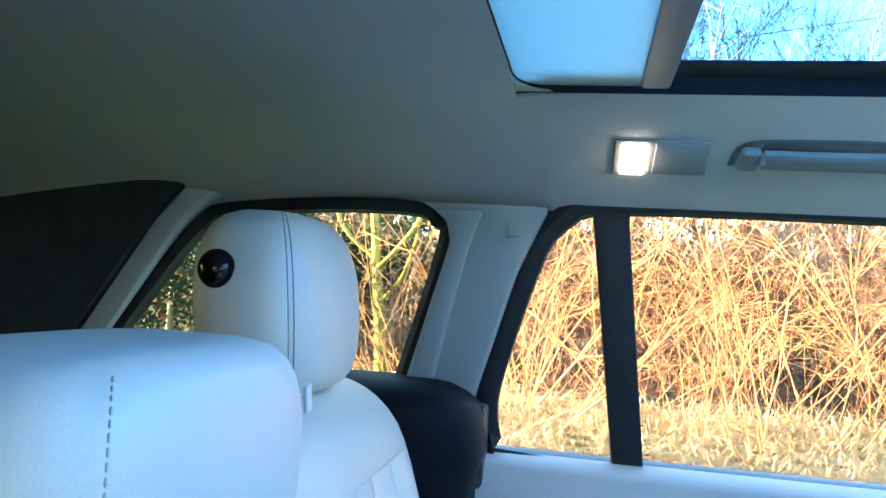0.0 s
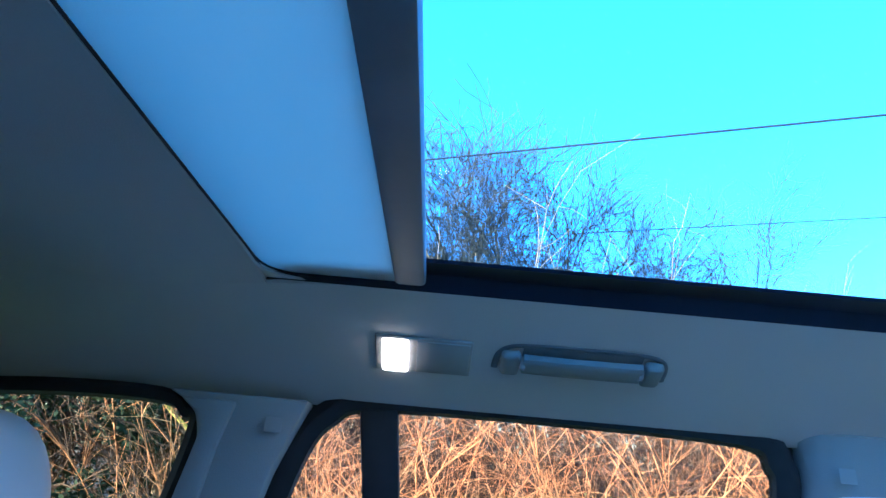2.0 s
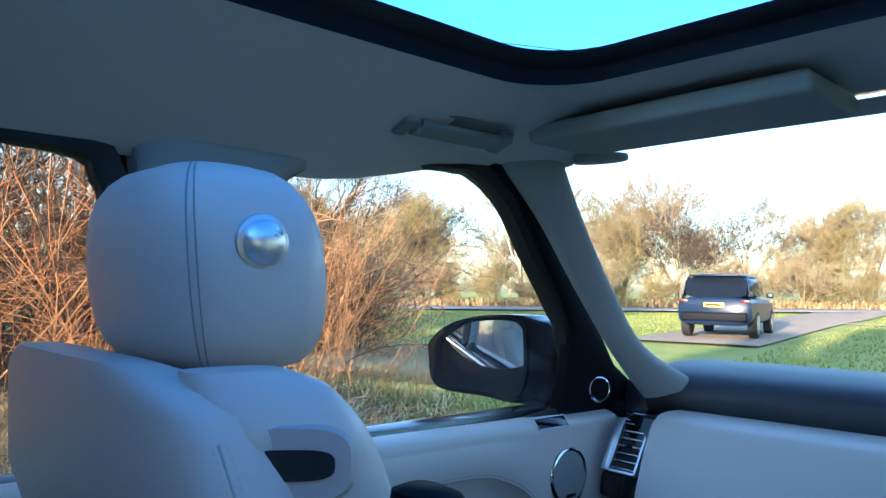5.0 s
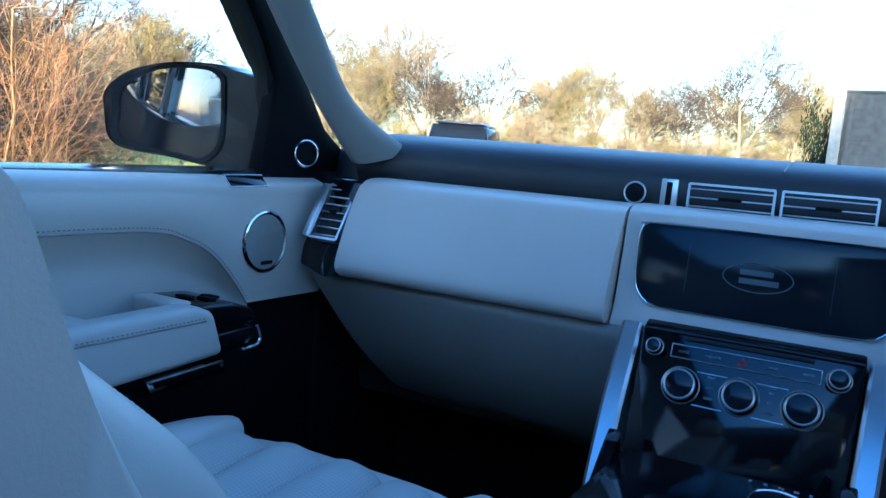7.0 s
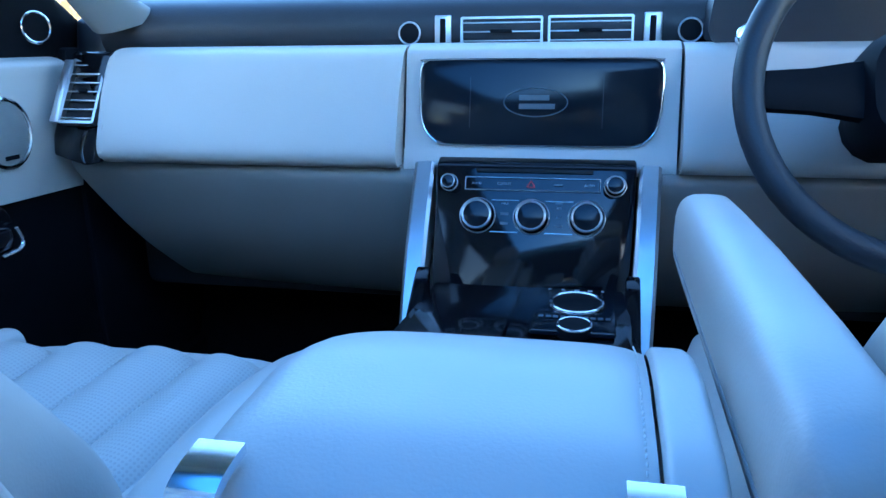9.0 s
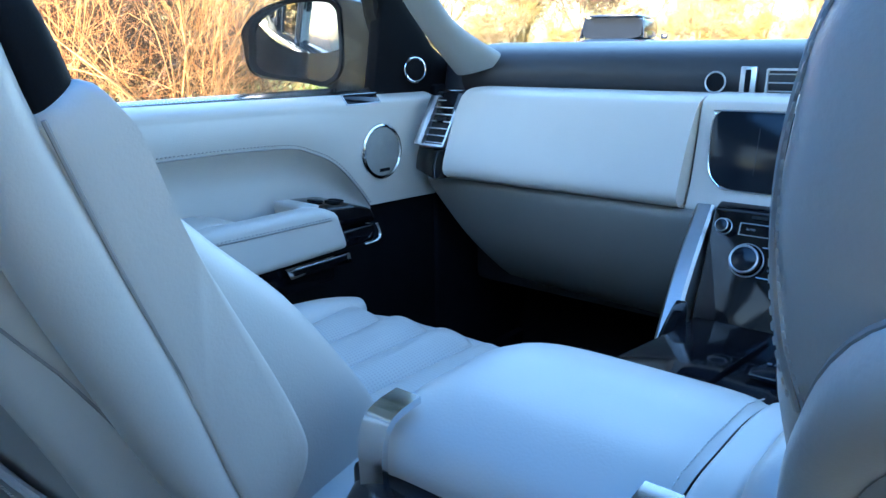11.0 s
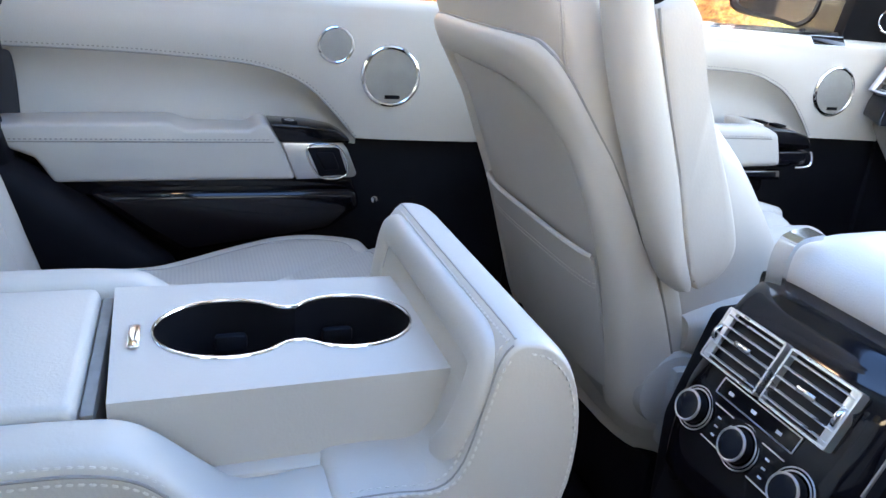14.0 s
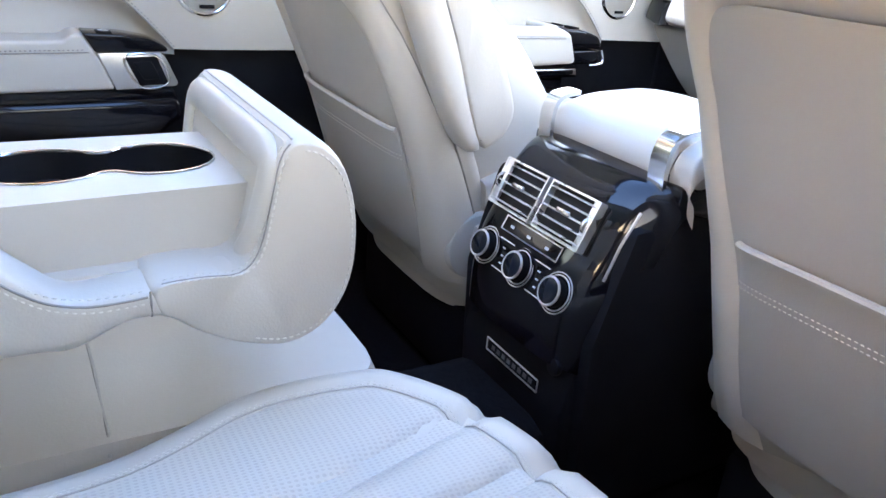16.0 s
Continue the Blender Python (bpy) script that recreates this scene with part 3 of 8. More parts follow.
lamp = thing("reading_lamp", (-0.627, -0.718, 1.556), "lit rear reading lamp in the headliner rail", "reading lamp")
mf = ceiling_frame(-0.627, -0.718)
part("bezel", plate(mf, 0.118, 0.074, 0.004, 0.0038, 3), SEAM, lamp, "grey plastic bezel")
part("lens", plate(mf @ Matrix.Translation((-0.034, 0, 0.002)), 0.032, 0.066, 0.0065, 0.005, 3), LAMP, lamp, "glowing white lens")
part("switch", plate(mf @ Matrix.Translation((0.024, 0, 0.0025)), 0.064, 0.066, 0.003, 0.0012), PILLAR, lamp, "grey rocker switch")


def grab_handle(x, y, w, label):
    g = thing("grab_handle", (x, y, head_z(x, y)), label, "grab handle", "grab handles")
    m = ceiling_frame(x, y, 0.0005)
    up = m.to_3x3() @ Vector((0, 0, 1))
    a = w / 2 + 0.030
    # strip coloured as the shade under the finger recess's lip, open below
    lip = smooth_path([(-a - 0.002, -0.024, 0.0), (-a, 0.004, 0.0006), (-a + 0.010, 0.022, 0.0008), (-a + 0.034, 0.029, 0.0008), (0, 0.0305, 0.0008), (a - 0.034, 0.029, 0.0008), (a - 0.010, 0.022, 0.0008), (a, 0.004, 0.0006), (a + 0.002, -0.024, 0.0)], 5)
    part("recess_edge", sweep([m @ p for p in lip], [(0.0042 * c, 0.0012 * q) for c, q in ellipse(1, 1, 10, 2)], up=up), RECESS_SHADE, g, "edge strip coloured as shade round the finger recess")
    part("recess_floor", plate(m @ Matrix.Translation((0, 0.003, 0)), w + 0.002, 0.050, 0.0012, 0.001), RECESS_SHADE, g, "flat plate coloured as a shaded finger recess")
    for s in (-1, 1):
        part("mount", plate(m @ Matrix.Translation((s * (w / 2 + 0.0145), -0.001, -0.001)), 0.024, 0.042, 0.0145, 0.006, 3), HANDLE, g)
        part("collar", disc(m @ Matrix.Translation((s * (w / 2 + 0.0) - 0.003, 0.003, 0.0090)) @ Matrix.Rotation(radians(90), 4, "Y"), 0.0088, 0.006, 0.001, 16), SEAM, g, "grey spring collar")
    part("bar", sweep([m @ Vector((t * w, 0.003, 0.0095 + 0.001 * (1 - 4 * t * t))) for t in (-0.5, -0.4, -0.25, 0, 0.25, 0.4, 0.5)], [(0.0165 * c, 0.0060 * q) for c, q in ellipse(1, 1, 14, 3.4)], up=up), HANDLE, g, "grey soft handle bar")
    return g


HANDLE = mat("grey_handle_plastic", (0.20, 0.205, 0.20), 0.65, spec=0.3, noise_scale=25, noise_amt=0.08, bump=0.15, bump_scale=500)
# no cavity is cut; its shade is put into this dark colour
RECESS_SHADE = mat("recess_shade_plastic", (0.13, 0.135, 0.14), 0.7, noise_scale=30, noise_amt=0.15)
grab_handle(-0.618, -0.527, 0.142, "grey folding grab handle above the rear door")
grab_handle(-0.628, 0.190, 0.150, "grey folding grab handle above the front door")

mirror = thing("interior_mirror", (-0.02, 0.66, 1.53), "frameless rear-view mirror on the windscreen", "rear-view mirror")
mm = aim((-0.015, 0.58, 1.503), (0.10, -1, 0.10), (1, 0, 0))
rings = []
for dz, k in ((0.0, 0.985), (0.006, 1.0), (0.022, 0.96), (0.036, 0.70), (0.040, 0.3)):
    rings.append([mm @ Vector((0.125 * k * c, 0.036 * k * s, -dz)) for c, s in ellipse(1, 1, 28, 4.5)])
part("shell", loft(rings), BLACK, mirror, "black mirror shell")
part("mirror_glass", loft([[mm @ Vector((0.1238 * c, 0.0353 * s, 0.0008)) for c, s in ellipse(1, 1, 28, 4.5)], [mm @ Vector((0.1228 * c, 0.0343 * s, 0.002)) for c, s in ellipse(1, 1, 28, 4.5)]]), MIRROR, mirror, "dim mirror glass")
part("stalk", tube([(-0.02, 0.63, 1.53), (-0.02, 0.65, 1.545), (-0.02, 0.66, 1.56)], 0.012), BLACK, mirror)
part("sensor_pod", box((-0.01, 0.655, 1.495), (0.07, 0.05, 0.022), 0.009, 3), BLACK, mirror, "black sensor pod")


# ---- doors ----
def speaker(parent, y, z, x, r, name="speaker", badge=True, normal=(1, 0, 0.02), mesh=GRILLE):
    m = aim((x, y, z), normal, (0, 1, 0))
    s = part(name, disc(m, r, 0.004, 0.001, 40), mesh, parent, "grey metal speaker mesh")
    part("rim", hoop(m @ Matrix.Translation((0, 0, 0.003)), r, r * 0.055 + 0.0014, 44), CHROME, s, "bright silver ring")
    # rows of fine ridges so that the mesh catches light
    bms = []
    rows = max(5, int(r / 0.0035))
    for i in range(-rows + 1, rows):
        h = i * r * 0.93 / rows
        w = math.sqrt(max(0.0, (r * 0.93) ** 2 - h * h))
        if w > 0.004:
            b = box((0, h, 0.0044), (2 * w, r * 0.36 / rows, 0.0008))
            bmesh.ops.transform(b, matrix=m, verts=b.verts)
            bms.append(b)
    part("mesh_ribs", join(*bms), mesh, s)
    if badge:
        part("badge", plate(m @ Matrix.Translation((0.004, -r * 0.72, 0.004)), r * 0.55, r * 0.13, 0.002, 0.0006), BLACK, s, "black maker's plate")
    return s


def door_face(yz, x0, depth, bev=0.01, seg=3):
    return prism([(x0, y, z) for y, z in yz], (-depth, 0, 0), bev, seg)


def scoop_panel(seam, y_end, z_low, x_rim, x_deep, n=24):
    """The hollow below the seam line: from the seam it falls back, then runs down."""
    path = smooth_path([(x_rim, y, z) for y, z in seam], n // max(1, len(seam) - 1))

    def f(u, v):
        i = u * (len(path) - 1)
        a = path[int(i)].lerp(path[min(int(i) + 1, len(path) - 1)], i - int(i))
        z = lerp(a.z, min(z_low, a.z - 0.001), v)
        back = 1 - (1 - min(1.0, v * 2.2)) ** 2
        edge = min(1.0, (1 - u) * 5.0)
        return (lerp(x_rim, x_deep, back * edge), a.y, z)
    return sheet(f, len(path) - 1, 14)


def front_door():
    d = thing("car_door", (-0.78, 0.3, 0.5), "front passenger door lined in ivory leather with silver speaker and handles", "car door", "car doors")
    xf = -0.778
    seam = [(-0.05, 1.030), (0.163, 1.036), (0.391, 1.032), (0.47, 1.014), (0.525, 0.985), (0.575, 0.935), (0.604, 0.898)]
    # upper pad, rounded at the sill
    top = [(-0.060, 1.118), (0.66, 1.110), (0.82, 1.104)]
    path = smooth_path([(0, y, z) for y, z in seam], 5)
    ys = [p.y for p in path] + [0.66, 0.80]
    zs = [p.z for p in path] + [0.897, 0.893]

    def upper(u, v):
        k = u * (len(ys) - 1)
        i = min(int(k), len(ys) - 2)
        y, zb = lerp(ys[i], ys[i + 1], k - i), lerp(zs[i], zs[i + 1], k - i)
        zt = 1.118 - 0.010 * (y + 0.05) / 0.85
        if v < 0.35:
            a = v / 0.35 * math.pi / 2
            return (-0.826 + 0.050 * math.sin(a), y, zt - 0.018 + 0.018 * math.cos(a))
        t = (v - 0.35) / 0.65
        return (xf + 0.010 * math.sin(math.pi * t) * 0.6, y, lerp(zt - 0.018, zb, t))
    part("upper_pad", sheet(upper, 46, 18), LEATHER, d, "ivory leather upper pad")
    part("seam", tube([p + Vector((xf + 0.0005, 0, 0)) for p in path], 0.0016, 6), SEAM, d)
    part("stitching", stitches([p + Vector((xf + 0.003, 0, 0.006)) for p in path]), SEAM, d)
    part("scoop", scoop_panel(seam, 0.6, 0.885, xf + 0.001, xf - 0.032), LEATHER, d, "hollowed ivory leather panel")
    part("lower_panel", door_face([(-0.10, 0.90), (0.60, 0.899), (0.84, 0.892), (0.90, 0.42), (-0.10, 0.42)], -0.800, 0.05, 0.006), BLACK, d, "black lower door panel")
    part("door_pocket", prism([(-0.744, -0.05, 0.60), (-0.744, 0.62, 0.60), (-0.744, 0.66, 0.44), (-0.744, -0.05, 0.44)], (-0.055, 0, 0), 0.012), BLACK, d, "black door pocket")
    # armrest with a hollow grip
    roll = [(-0.06, 0.936), (0.10, 0.941), (0.30, 0.941), (0.395, 0.941), (0.430, 0.928), (0.452, 0.861), (0.30, 0.856), (-0.06, 0.852)]
    pad = [(-0.06, 0.938), (0.10, 0.942), (0.235, 0.941), (0.275, 0.930), (0.295, 0.905), (0.385, 0.902), (0.43, 0.87), (0.30, 0.864), (-0.06, 0.860)]
    end = [(0.372, 0.944), (0.412, 0.942), (0.430, 0.925), (0.430, 0.88), (0.384, 0.88), (0.380, 0.91)]
    part("armrest", join(prism([(-0.672, y, z) for y, z in roll], (-0.046, 0, 0), 0.013, 4), prism([(-0.712, y, z) for y, z in pad], (-0.085, 0, 0), 0.008, 4), prism([(-0.700, y, z) for y, z in end], (-0.085, 0, 0), 0.009, 4)), LEATHER, d, "ivory leather armrest with a hollow grip")
    part("armrest_seam", tube([(-0.671, -0.05, 0.916), (-0.6705, 0.2, 0.920), (-0.671, 0.41, 0.918)], 0.0013, 6), SEAM, d)
    part("armrest_stitching", stitches([(-0.6705, -0.05, 0.920), (-0.6700, 0.2, 0.924), (-0.6705, 0.405, 0.922)]), SEAM, d)
    # switch block
    block = prism([(-0.680, 0.405, 0.938), (-0.682, 0.475, 0.932), (-0.684, 0.515, 0.920), (-0.688, 0.530, 0.905), (-0.690, 0.532, 0.892), (-0.690, 0.450, 0.890), (-0.682, 0.438, 0.900)], (-0.105, 0, 0.004), 0.006, 3)
    sw = part("switch_block", block, PIANO, d, "gloss black switch block")
    for k in range(3):
        part("switch", plate(aim((-0.735 + 0.018 * (k % 2), 0.430 + 0.024 * k, 0.9385 - 0.0032 * k), (0.0, 0.13, 1), (1, 0, 0)), 0.024, 0.018, 0.004, 0.0015), BLACK, sw)
    part("handle_cup", prism([(-0.690, 0.448, 0.889), (-0.690, 0.530, 0.889), (-0.692, 0.535, 0.866), (-0.692, 0.527, 0.857), (-0.690, 0.460, 0.855)], (-0.09, 0, 0), 0.006, 3), PIANO, d, "gloss black handle recess")
    part("door_handle", tube(smooth_path([(-0.688, 0.532, 0.888), (-0.686, 0.538, 0.868), (-0.686, 0.528, 0.858), (-0.688, 0.500, 0.855)], 5), 0.0030, 8), CHROME, d, "chrome door handle")
    ch = part("chrome_strip", prism([(-0.686, 0.322, 0.848), (-0.686, 0.463, 0.850), (-0.686, 0.468, 0.829), (-0.686, 0.330, 0.828)], (-0.012, 0, 0), 0.004, 2), CHROME, d, "chrome strip under the armrest")
    part("strip_inset", prism([(-0.6848, 0.332, 0.845), (-0.6848, 0.453, 0.847), (-0.6848, 0.454, 0.837), (-0.6848, 0.336, 0.835)], (-0.002, 0, 0)), PIANO, ch)
    part("trim_strip", prism([(-0.700, -0.06, 0.852), (-0.700, 0.44, 0.856), (-0.700, 0.44, 0.800), (-0.700, -0.06, 0.790)], (-0.09, 0, 0), 0.008), PIANO, d, "gloss black trim under the armrest")
    speaker(d, 0.635, 1.001, xf + 0.004, 0.050)
    # memory switch on the sill and tweeter on the sail panel
    msw = aim((-0.7845, 0.597, 1.1020), (0.75, 0, 0.66), (0, 1, 0))
    ss = part("sill_switch", plate(msw, 0.088, 0.023, 0.003, 0.001), PIANO, d, "small black sill switch plate")
    part("switch_frame", join(plate(msw @ Matrix.Translation((0, 0.0115, 0.0005)), 0.088, 0.0012, 0.0034, 0), plate(msw @ Matrix.Translation((0, -0.0115, 0.0005)), 0.088, 0.0012, 0.0034, 0), plate(msw @ Matrix.Translation((-0.044, 0, 0.0005)), 0.0012, 0.0242, 0.0034, 0)), SATIN, ss, "thin silver edge")
    speaker(d, 0.757, 1.152, -0.792, 0.0235, "tweeter", False, (1, -0.35, 0.05), BLACK)
    return d


def rear_door():
    d = thing("car_door", (-0.78, -0.55, 0.5), "rear passenger door lined in ivory leather with silver speakers and handle", "car door", "car doors")
    xf = -0.778
    seam = [(-0.95, 1.020), (-0.80, 1.019), (-0.674, 1.014), (-0.57, 1.004), (-0.498, 0.977), (-0.448, 0.932), (-0.407, 0.884)]
    path = smooth_path([(0, y, z) for y, z in seam], 5)
    ys = [p.y for p in path] + [-0.30, -0.10]
    zs = [p.z for p in path] + [0.882, 0.880]

    def upper(u, v):
        k = u * (len(ys) - 1)
        i = min(int(k), len(ys) - 2)
        y, zb = lerp(ys[i], ys[i + 1], k - i), lerp(zs[i], zs[i + 1], k - i)
        zt = 1.124
        if v < 0.35:
            a = v / 0.35 * math.pi / 2
            return (-0.826 + 0.050 * math.sin(a), y, zt - 0.018 + 0.018 * math.cos(a))
        t = (v - 0.35) / 0.65
        return (xf + 0.008 * math.sin(math.pi * t), y, lerp(zt - 0.018, zb, t))
    part("upper_pad", sheet(upper, 44, 18), LEATHER, d, "ivory leather upper pad")
    part("seam", tube([p + Vector((xf + 0.0005, 0, 0)) for p in path], 0.0016, 6), SEAM, d)
    part("stitching", stitches([p + Vector((xf + 0.003, 0, 0.006)) for p in path]), SEAM, d)
    part("scoop", scoop_panel(seam, -0.4, 0.875, xf + 0.001, xf - 0.030), LEATHER, d, "hollowed ivory leather panel")
    part("lower_panel", door_face([(-0.95, 0.865), (-0.42, 0.865), (-0.40, 0.884), (-0.08, 0.880), (-0.08, 0.42), (-0.72, 0.42), (-0.95, 0.72)], -0.797, 0.05, 0.006), BLACK, d, "black lower door panel")
    arm = [(-0.97, 0.912), (-0.909, 0.915), (-0.716, 0.920), (-0.692, 0.909), (-0.594, 0.909), (-0.580, 0.920), (-0.562, 0.919), (-0.543, 0.889), (-0.518, 0.826), (-0.888, 0.822), (-0.912, 0.862), (-0.97, 0.885)]
    part("armrest", prism([(-0.719, y, z) for y, z in arm], (-0.09, 0, 0), 0.007, 4), LEATHER, d, "ivory leather armrest with a grip hollow")
    part("armrest_seam", tube([(-0.7188, -0.95, 0.887), (-0.7186, -0.7, 0.889), (-0.7188, -0.555, 0.890)], 0.0011, 6), SEAM, d)
    part("armrest_stitching", stitches([(-0.7188, -0.95, 0.891), (-0.7186, -0.7, 0.893), (-0.7188, -0.56, 0.894)]), SEAM, d)
    sw = part("switch_block", prism([(-0.715, -0.563, 0.922), (-0.715, -0.500, 0.919), (-0.716, -0.455, 0.911), (-0.718, -0.429, 0.897), (-0.718, -0.428, 0.890), (-0.717, -0.545, 0.890)], (-0.07, 0, 0), 0.004, 3), PIANO, d, "gloss black switch block")
    part("switch", plate(aim((-0.738, -0.528, 0.9195), (0, 0.05, 1), (1, 0, 0)), 0.028, 0.024, 0.004, 0.0015), BLACK, sw, "black window switch")
    part("switch_outline", hoop(aim((-0.738, -0.528, 0.924), (0, 0.05, 1), (1, 0, 0)), 0.008, 0.0006, 4), PRINT, sw)
    fr = [(-0.543, 0.889), (-0.441, 0.889), (-0.432, 0.880), (-0.413, 0.835), (-0.417, 0.829), (-0.517, 0.825)]
    cup = part("handle_surround", prism([(-0.7215, y, z) for y, z in fr], (-0.02, 0, 0), 0.003, 2), SATIN, d, "satin silver handle surround")
    part("handle_cup", prism([(-0.7200, -0.500, 0.881), (-0.7200, -0.447, 0.882), (-0.7200, -0.431, 0.838), (-0.7200, -0.435, 0.833), (-0.7200, -0.478, 0.831)], (-0.010, 0, 0), 0.0015), BLACK, cup, "black handle recess")
    part("door_handle", prism([(-0.7165, -0.488, 0.873), (-0.7165, -0.456, 0.874), (-0.7165, -0.443, 0.843), (-0.7165, -0.470, 0.841)], (-0.010, 0, 0), 0.004, 3), BLACK, cup, "black inner pull")
    part("cup_rim", tube(smooth_path([(-0.7195, -0.500, 0.881), (-0.7195, -0.447, 0.882), (-0.7195, -0.431, 0.836), (-0.7195, -0.478, 0.831)], 6, True), 0.0022, 8, True, (1, 0, 0)), CHROME, cup, "chrome rim of the recess")
    part("trim_strip", prism([(-0.712, -0.845, 0.806), (-0.712, -0.413, 0.809), (-0.712, -0.405, 0.775), (-0.712, -0.46, 0.735), (-0.712, -0.70, 0.700), (-0.712, -0.755, 0.735)], (-0.09, 0, 0), 0.014, 4), PIANO, d, "gloss black curved trim below the armrest")
    part("armrest_skirt", prism([(-0.732, -0.95, 0.838), (-0.732, -0.53, 0.832), (-0.732, -0.42, 0.826), (-0.732, -0.41, 0.800), (-0.732, -0.83, 0.796), (-0.732, -0.95, 0.812)], (-0.06, 0, 0), 0.006, 3), PIANO, d, "gloss black strip under the armrest")
    part("light_button", disc(aim((-0.703, -0.385, 0.795), (1, 0, 0)), 0.006, 0.004, 0.001, 16), CHROME, d, "small chrome button")
    speaker(d, -0.350, 0.997, xf + 0.005, 0.0495)
    speaker(d, -0.448, 1.046, xf + 0.006, 0.0285, "tweeter", False)
    return d


front_door()
rear_door()
# plain panels on the driver's side, which close the cabin
for y0, y1 in ((-0.95, -0.10), (-0.09, 0.84)):
    rd = thing("car_door", (0.8, (y0 + y1) / 2, 0.5), "ivory and black door panel on the driver's side", "car door", "car doors")
    part("upper_pad", prism([(0.778, y0, 1.10), (0.778, y1, 1.10), (0.778, y1, 0.89), (0.778, y0, 0.89)], (0.05, 0, 0), 0.015, 3), LEATHER, rd)
    part("lower_panel", prism([(0.79, y0, 0.89), (0.79, y1, 0.89), (0.79, y1, 0.42), (0.79, y0, 0.42)], (0.05, 0, 0), 0.004), BLACK, rd)

# ---- exterior door mirror ----
dm = thing("door_mirror", (-0.93, 0.62, 1.12), "dark gloss door mirror with a framed glass", "door mirror")
HOUSE = [(-1.087, 1.209), (-1.084, 1.241), (-1.047, 1.277), (-0.988, 1.296), (-0.926, 1.299), (-0.898, 1.292), (-0.857, 1.264), (-0.851, 1.131), (-0.919, 1.116), (-0.982, 1.127), (-1.071, 1.144)]
GLASSO = [(-1.06, 1.2), (-1.053, 1.244), (-1.002, 1.278), (-0.938, 1.284), (-0.916, 1.273), (-0.912, 1.248), (-0.914, 1.165), (-0.938, 1.133), (-0.975, 1.138), (-1.054, 1.156)]
MIR_N = Vector((0.60, -1.0, -0.075)).normalized()


def mirror_ring(outline, k, d, n=5):
    """An outline in x and z, laid in the glass plane and scaled about its middle."""
    cx, cz = sum(p[0] for p in outline) / len(outline), sum(p[1] for p in outline) / len(outline)
    return [Vector((p.x, 0.645 + 0.62 * (p.x + 0.95), p.z)) + Vector((0, d, 0)) for p in smooth_path([(cx + (x - cx) * k, 0, cz + (z - cz) * k) for x, z in outline], n, True)]


part("housing", loft([mirror_ring(HOUSE, 0.955, -0.004), mirror_ring(HOUSE, 0.99, -0.004), mirror_ring(HOUSE, 1.0, 0.006), mirror_ring(HOUSE, 1.0, 0.05), mirror_ring(HOUSE, 0.94, 0.09), mirror_ring(HOUSE, 0.78, 0.125), mirror_ring(HOUSE, 0.40, 0.14)]), PIANO, dm, "dark painted mirror cap")
part("surround", loft([mirror_ring(GLASSO, 1.13, -0.003), mirror_ring(GLASSO, 1.12, -0.010), mirror_ring(GLASSO, 1.02, -0.008), mirror_ring(GLASSO, 1.0, 0.000)], cap=False), BLACK, dm, "black mirror surround")
gc = Vector((sum(p[0] for p in GLASSO) / 10, 0.645 + 0.62 * (sum(p[0] for p in GLASSO) / 10 + 0.95), sum(p[1] for p in GLASSO) / 10))
rows = []
for k in (1.06, 0.9, 0.7, 0.5, 0.3, 0.1):
    ring = []
    for p in mirror_ring(GLASSO, k, 0):
        v = Vector((p.x - gc.x, 0, p.z - gc.z))
        v.y = -(MIR_N.x * v.x + MIR_N.z * v.z) / MIR_N.y
        ring.append(gc + Vector((0, -0.006, 0)) + v * 0.97 - MIR_N * (0.35 * (v.x * v.x + v.z * v.z)))
    rows.append(ring)
part("mirror_glass", loft(rows), MIRROR, dm, "silver mirror glass")
part("arm", loft([[Vector((-0.83, 0.73, 1.155)) + Vector((0, 0.03 * c, 0.04 * s)) for c, s in ellipse(1, 1, 16)], [Vector((-0.90, 0.735, 1.175)) + Vector((0, 0.03 * c, 0.05 * s)) for c, s in ellipse(1, 1, 16)]]), PAINT, dm, "dark mirror arm")


# ---- dashboard ----
dash = thing("dashboard", (0, 0.85, 0.8), "dashboard with dark leather top, ivory leather face panels and metal trims", "dashboard")


def profile_run(yz, x0, x1, nx=10, bow=0.0, thick=None, ends=None):
    """A profile in the y-z plane drawn along x. bow: how far the ends lie ahead of the middle."""
    path = smooth_path([(0, y, z) for y, z in yz], 5)

    def f(u, v):
        k = v * (len(path) - 1)
        i = min(int(k), len(path) - 2)
        p = path[i].lerp(path[i + 1], k - i)
        x = lerp(x0, x1, u)
        return (x, p.y + bow * (x / 0.7) ** 2, p.z)
    return sheet(f, nx, len(path) - 1, thick)


# dark top: a long shelf that rises to the windscreen, with a soft front lip
TOP = [(0.875, 1.108), (0.862, 1.128), (0.862, 1.155), (0.880, 1.182), (0.93, 1.196), (1.02, 1.203), (1.16, 1.197), (1.24, 1.175)]
part("top_pad", profile_run(TOP, -0.735, 0.735, 30, -0.02, (0, 0.004, -0.006)), DARK, dash, "dark leather dashboard top")
for s in (-1, 1):
    part("top_end", prism([(s * 0.733, 0.84, 1.09), (s * 0.733, 0.855, 1.165), (s * 0.733, 0.93, 1.188), (s * 0.733, 1.15, 1.19), (s * 0.733, 1.15, 1.06), (s * 0.733, 0.84, 1.06)], (s * 0.065, 0.01, 0), 0.008), DARK, dash)
part("top_seam", tube([(0.0, 0.8805 - 0.02 * 0, 1.1845), (0.004, 0.93, 1.1975), (0.010, 1.02, 1.2045)], 0.0015, 6), SEAM, dash)
